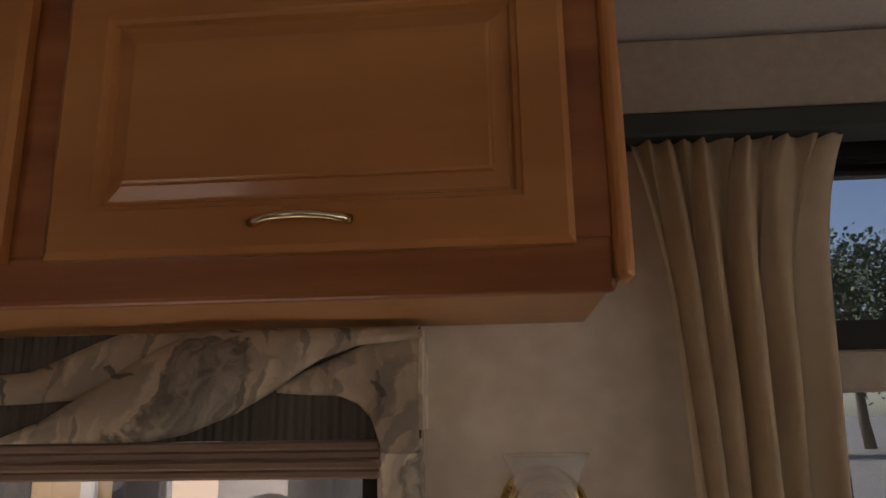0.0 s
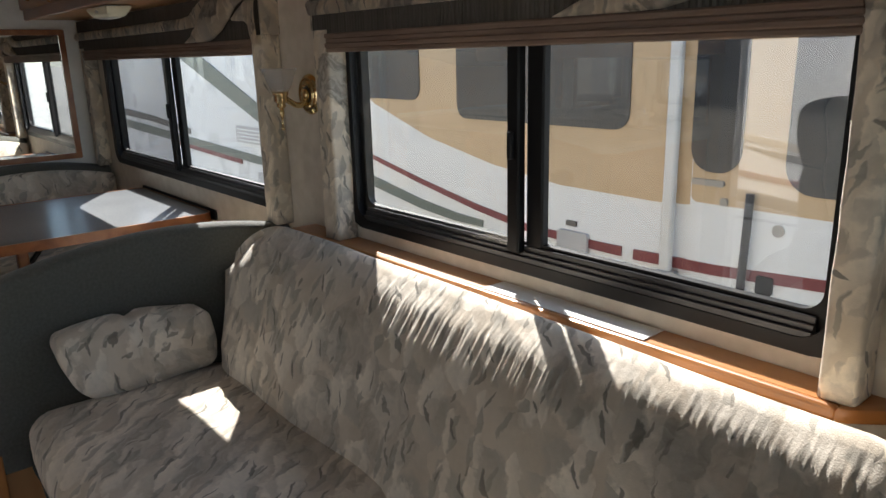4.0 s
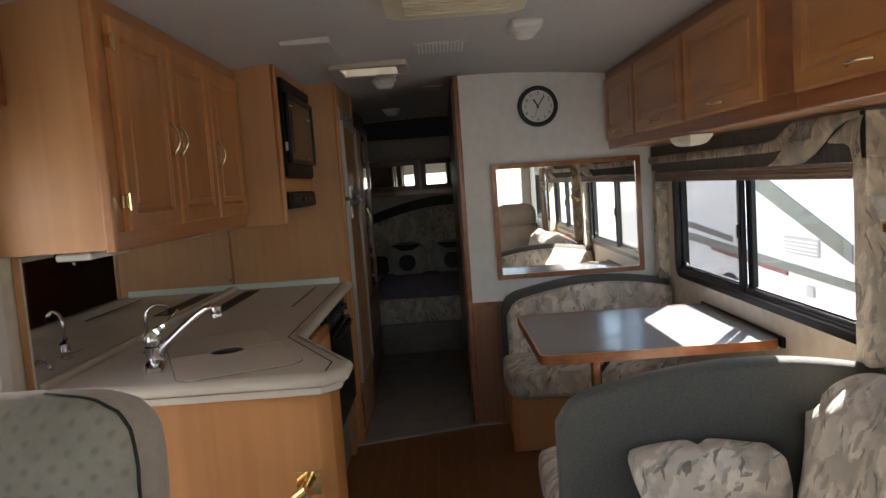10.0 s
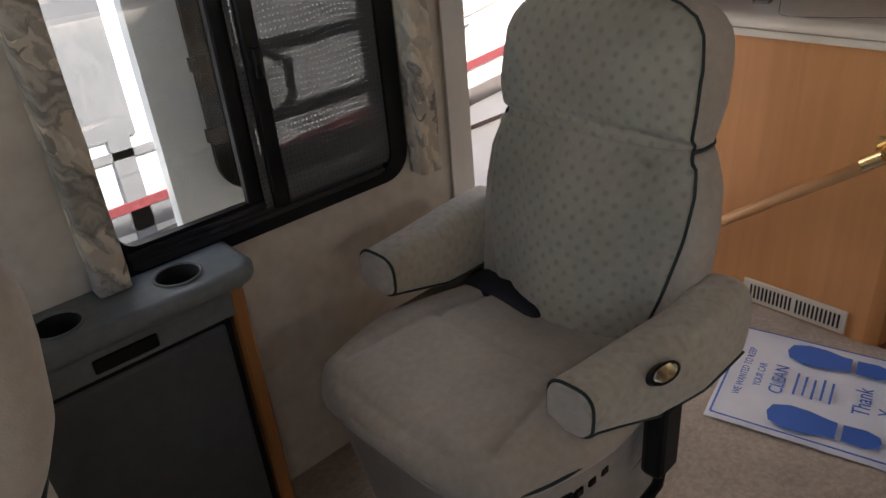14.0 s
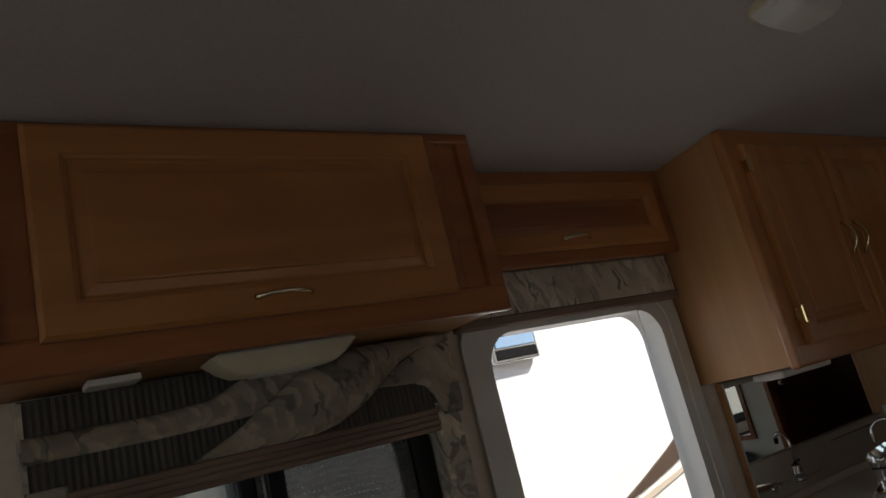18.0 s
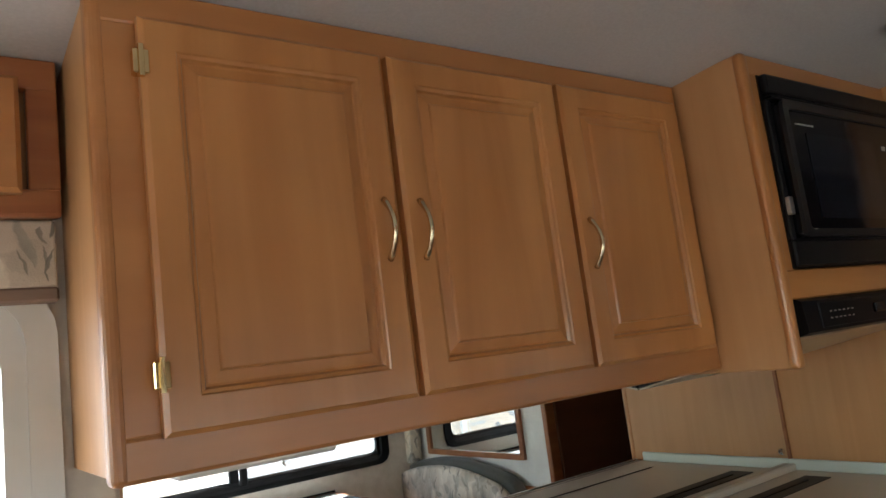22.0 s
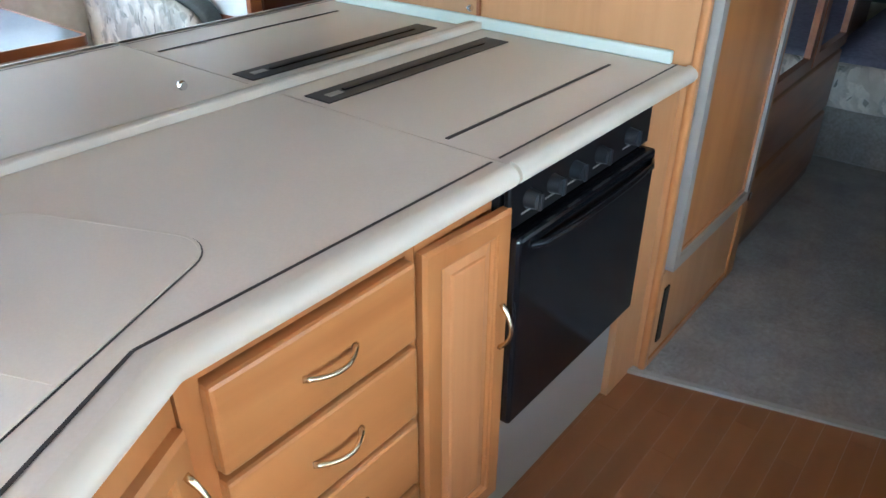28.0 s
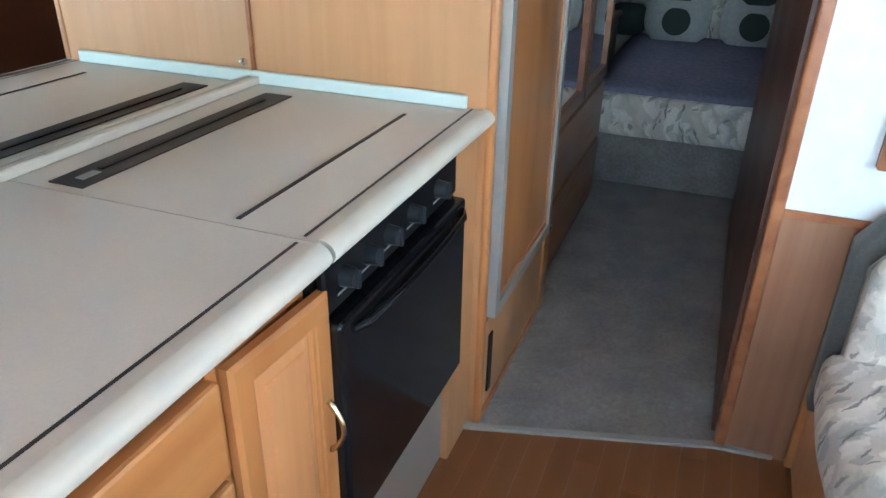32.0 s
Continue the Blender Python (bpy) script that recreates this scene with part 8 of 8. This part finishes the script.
decal(rv, "green_stripe", band([(-11.8, 0.62), (-10.2, 0.56), (-8.9, 0.47)], 0.10, 0.07), YN, -1, RVCHAR, "dark stripe", 0.012)
vent = decal(rv, "vent_grille", rounded(-7.55, -6.85, 0.44, 0.62, 0.02), YN, -1, RVGREY, "pale louvred vent", 0.02)
for k in range(4):
    part("slat", boxes((-7.52, -6.88, YN - 0.026, YN - 0.020, 0.462 + 0.038 * k, 0.476 + 0.038 * k)), RVWHITE, vent)
decal(rv, "outlet", rounded(-7.10, -6.96, 0.04, 0.15, 0.01), YN, -1, RVGREY, "small grey outlet box", 0.025)
decal(rv, "maroon_stripe", band([(-9.6, 0.30), (-8.4, 0.255), (-7.5, 0.22)], 0.05, 0.05), YN, -1, RVRED, "maroon stripe", 0.013)
decal(rv, "entry_door", rounded(-1.99, -1.22, 0.0, 1.95, 0.05), YN, -1, RVWHITE, "white and tan entry door", 0.014)
decal(rv, "door_panel", rounded(-1.985, -1.225, 0.535, 1.945, 0.04), YN, -1, RVTAN, "tan upper door panel", 0.0165)
decal(rv, "door_window", rounded(-2.0, -1.72, 0.70, 1.6, 0.12), YN, -1, RVGLASS, "tinted door window", 0.022)
decal(rv, "cab_window", rounded(-1.50, -0.35, 0.64, 1.55, 0.14), YN, -1, RVGLASS, "tinted cab window", 0.024)
decal(rv, "lower_skirt", [(-12.0, -0.28), (0.6, -0.28), (0.6, 0.085), (-1.4, 0.080), (-2.1, 0.060), (-3.78, -0.045), (-5.0, -0.085), (-12.0, -0.15)], YN, -1, RVDIRT, "dusty tan lower skirt", 0.011)
part("awning_arm", boxes((-2.125, -2.06, YN - 0.075, YN - 0.03, 0.045, 2.9), bev=0.008), WHITE, rv, "white awning arm")
part("arm_bracket", boxes((-2.13, -2.02, YN - 0.08, YN - 0.025, 0.10, 0.14), bev=0.006), ALU, rv, "grey awning bracket")
part("hose", tube(bmesh.new(), [(-1.648, YN - 0.045, 0.62), (-1.650, YN - 0.05, 0.4), (-1.655, YN - 0.05, 0.2), (-1.66, YN - 0.045, 0.0)], 0.021, 8), BLACK, rv, "dark grey drain hose", True)
decal(rv, "hatch", rounded(-2.90, -2.66, 0.06, 0.232, 0.02), YN, -1, RVGREY, "grey utility hatch", 0.03)
decal(rv, "plate", rounded(-2.84, -2.76, 0.262, 0.295, 0.004), YN, -1, RVCHAR, "small grey plate", 0.014)
decal(rv, "door_handle", rounded(-1.98, -1.80, 0.63, 0.662, 0.012), YN, -1, ALU, "grey door handle", 0.03)
decal(rv, "latch", rounded(-1.815, -1.775, 0.535, 0.575, 0.008), YN, -1, ALU, "small square latch", 0.028)
decal(rv, "lock", rounded(-1.535, -1.475, 0.42, 0.48, 0.028), YN, -1, ALU, "round lock", 0.024)
decal(rv, "step_light", rounded(-1.59, -1.505, 0.115, 0.21, 0.012), YN, -1, BLACK, "dark light fitting", 0.03)

YS = -2.6
rs = motorhome("neighbour_motorhome", -9.5, 2.2, YS, 2.5, 1, -0.42, 2.7, "white motorhome with brown swoosh stripes beyond the entry door", (-1.85, -7.2))
for c, w0, w1, ma in (
        ([(-2.70, 0.80), (-2.9, 0.86), (-3.12, 0.935), (-3.35, 1.03), (-3.9, 1.30), (-4.6, 1.75)], 0.008, 0.20, RVBROWN),
        ([(-2.05, 0.66), (-2.4, 0.715), (-2.8, 0.775), (-3.25, 0.875), (-3.5, 0.95)], 0.05, 0.012, RVSAND),
        ([(-1.95, 0.575), (-2.2, 0.61), (-2.43, 0.655)], 0.06, 0.01, RVCHAR),
        ([(1.5, 0.30), (-1.2, 0.36), (-2.2, 0.44), (-3.4, 0.56), (-5.0, 0.66)], 0.03, 0.05, RVRED),
        ([(1.5, 0.08), (-1.2, 0.20), (-2.2, 0.285), (-3.4, 0.40), (-5.0, 0.50)], 0.08, 0.09, RVCHAR),
        ([(2.0, 0.14), (-4.0, 0.15), (-9.0, 0.15)], 0.02, 0.02, RVBROWN)):
    decal(rs, "swoosh", band(c, w0, w1), YS, 1, ma, "curved painted stripe", 0.01)
# shadow on the upper flank, put in as a flat grey area with a slanted edge
decal(rs, "grey_panel", [(-2.40, 1.692), (-1.46, 1.537), (-0.9, 1.445), (-0.9, 2.6), (-2.40, 2.6)], YS, 1, RVSLATE, "grey upper area painted as a shadow", 0.008)
# flat slate grey bands, upright and level, on the flank
for a, b, z0, z1 in ((-0.79, 0.9, 0.60, 1.75), (-0.765, -0.69, -0.3, 0.60), (-1.03, -0.863, -0.3, 1.44), (-0.863, 0.9, 0.25, 0.365), (-0.863, 0.9, 0.525, 0.555)):
    decal(rs, "slate_band", [(a, z0), (b, z0), (b, z1), (a, z1)], YS, 1, RVSLATE, "slate grey band", 0.007 + 0.001 * (a < -1))
mirr = part("side_mirror", boxes((-2.435, -2.150, YS + 0.004, YS + 0.048, 1.557, 1.712), bev=0.016, seg=3), CHROME, rs, "chrome side mirror housing", "auto")
part("glass", boxes((-2.41, -2.175, YS + 0.046, YS + 0.054, 1.626, 1.697), bev=0.005, seg=2), BLUEGLASS, mirr, "pale blue lens")
# dark reflection in the housing's lower chrome, put in as a black strip
part("trim", boxes((-2.415, -2.17, YS + 0.045, YS + 0.053, 1.573, 1.620), bev=0.004), BLACKGL, mirr, "dark strip for the reflection in the lower chrome")
part("arm", boxes((-2.31, -2.27, YS - 0.005, YS + 0.02, 1.615, 1.645), bev=0.004), CHROME, mirr, "chrome mirror arm")


# ---- trees beyond the lot ----
def tree(seed, height):
    """A tall tree: tapered trunk, limbs, and a ragged crown of many leaf tufts."""
    rng = random.Random(seed)
    root = thing("tree", (0, 0, GZ), "tall leafy green tree at the edge of the lot", "tree", "trees beyond the lot")
    bm = tube(bmesh.new(), [(0.12 * math.sin(k), 0.1 * math.cos(2 * k), GZ + height * 0.85 * k / 7) for k in range(8)], [0.34 - 0.04 * k for k in range(8)], 10)
    part("trunk", bm, BARK, root, "grey-brown trunk", True)
    tips = []
    for k in range(16):
        z = GZ + height * (0.28 + 0.6 * k / 16)
        a = 2.4 * k + rng.random()
        ln = height * (0.26 - 0.14 * k / 16) * (0.8 + 0.4 * rng.random())
        tip = Vector((math.cos(a) * ln, math.sin(a) * ln, z + ln * 0.45))
        mid = Vector((math.cos(a) * ln * 0.5, math.sin(a) * ln * 0.5, z + ln * 0.15))
        part("limb", tube(bmesh.new(), [(0, 0, z), mid, tip], [0.10, 0.06, 0.02], 6), BARK, root, "", True)
        tips += [tip, mid, (tip + mid) / 2]
    bm = bmesh.new()
    for p in tips + [Vector((0, 0, GZ + height * 0.92))]:
        for q in range(70):
            c = p + Vector([rng.gauss(0, height * 0.055) for _ in range(3)])
            d = Vector([rng.gauss(0, 1) for _ in range(3)]).normalized()
            e = d.orthogonal().normalized() * (0.10 + 0.16 * rng.random())
            f2 = d.cross(e)
            bm.faces.new([bm.verts.new(c + v) for v in (e, f2 * 0.6, -e, -f2 * 0.6)])
    part("crown", bm, LEAF, root, "ragged crown of small leaves")
    return root


grown = [tree(3, 13.0), tree(8, 11.0)]
spots = ((22, 41), (27, 37), (18, 46), (33, 40), (12, 47), (38, 30), (30, 48), (6, 50), (24, 52))
for k, (x, y) in enumerate(spots):
    if k < 2:
        grown[k].location.x, grown[k].location.y = x, y
    else:
        copy_thing(grown[k % 2], Matrix.Translation((x, y, GZ)) @ Matrix.Rotation(1.3 * k, 4, "Z") @ Matrix.Scale(0.9 + 0.03 * k, 4))

# ---- laminate planks ----
plank_w, seed_rng = 0.0655, random.Random(4)
meshes = {}
y = -0.80
floor_root = thing("plank_floor", (-3.0, 0.1, -0.02), "reddish brown laminate strip floor", "floor", "", "structure")
while y < YW - 0.01:
    x = -4.13 - seed_rng.random() * 0.4
    while x < XE - 0.001:
        ln = seed_rng.choice((0.42, 0.52, 0.62))
        a, b = max(x, -4.13), min(x + ln, XE)
        if b - a > 0.02:
            key = (round(b - a, 3))
            if key not in meshes:
                bm = boxes((0, b - a - 0.0003, 0, plank_w - 0.0003, -0.02, 0.0), bev=0.0004)
                me = bpy.data.meshes.new("plank")
                bm.to_mesh(me)
                bm.free()
                me.materials.append(FLOORWOOD)
                meshes[key] = me
            ob = new("plank", meshes[key])
            ob.parent = floor_root
            ob.matrix_parent_inverse = Matrix.Translation(floor_root.location).inverted()
            ob.location = (a, y, 0.0)
        x += ln
    y += plank_w
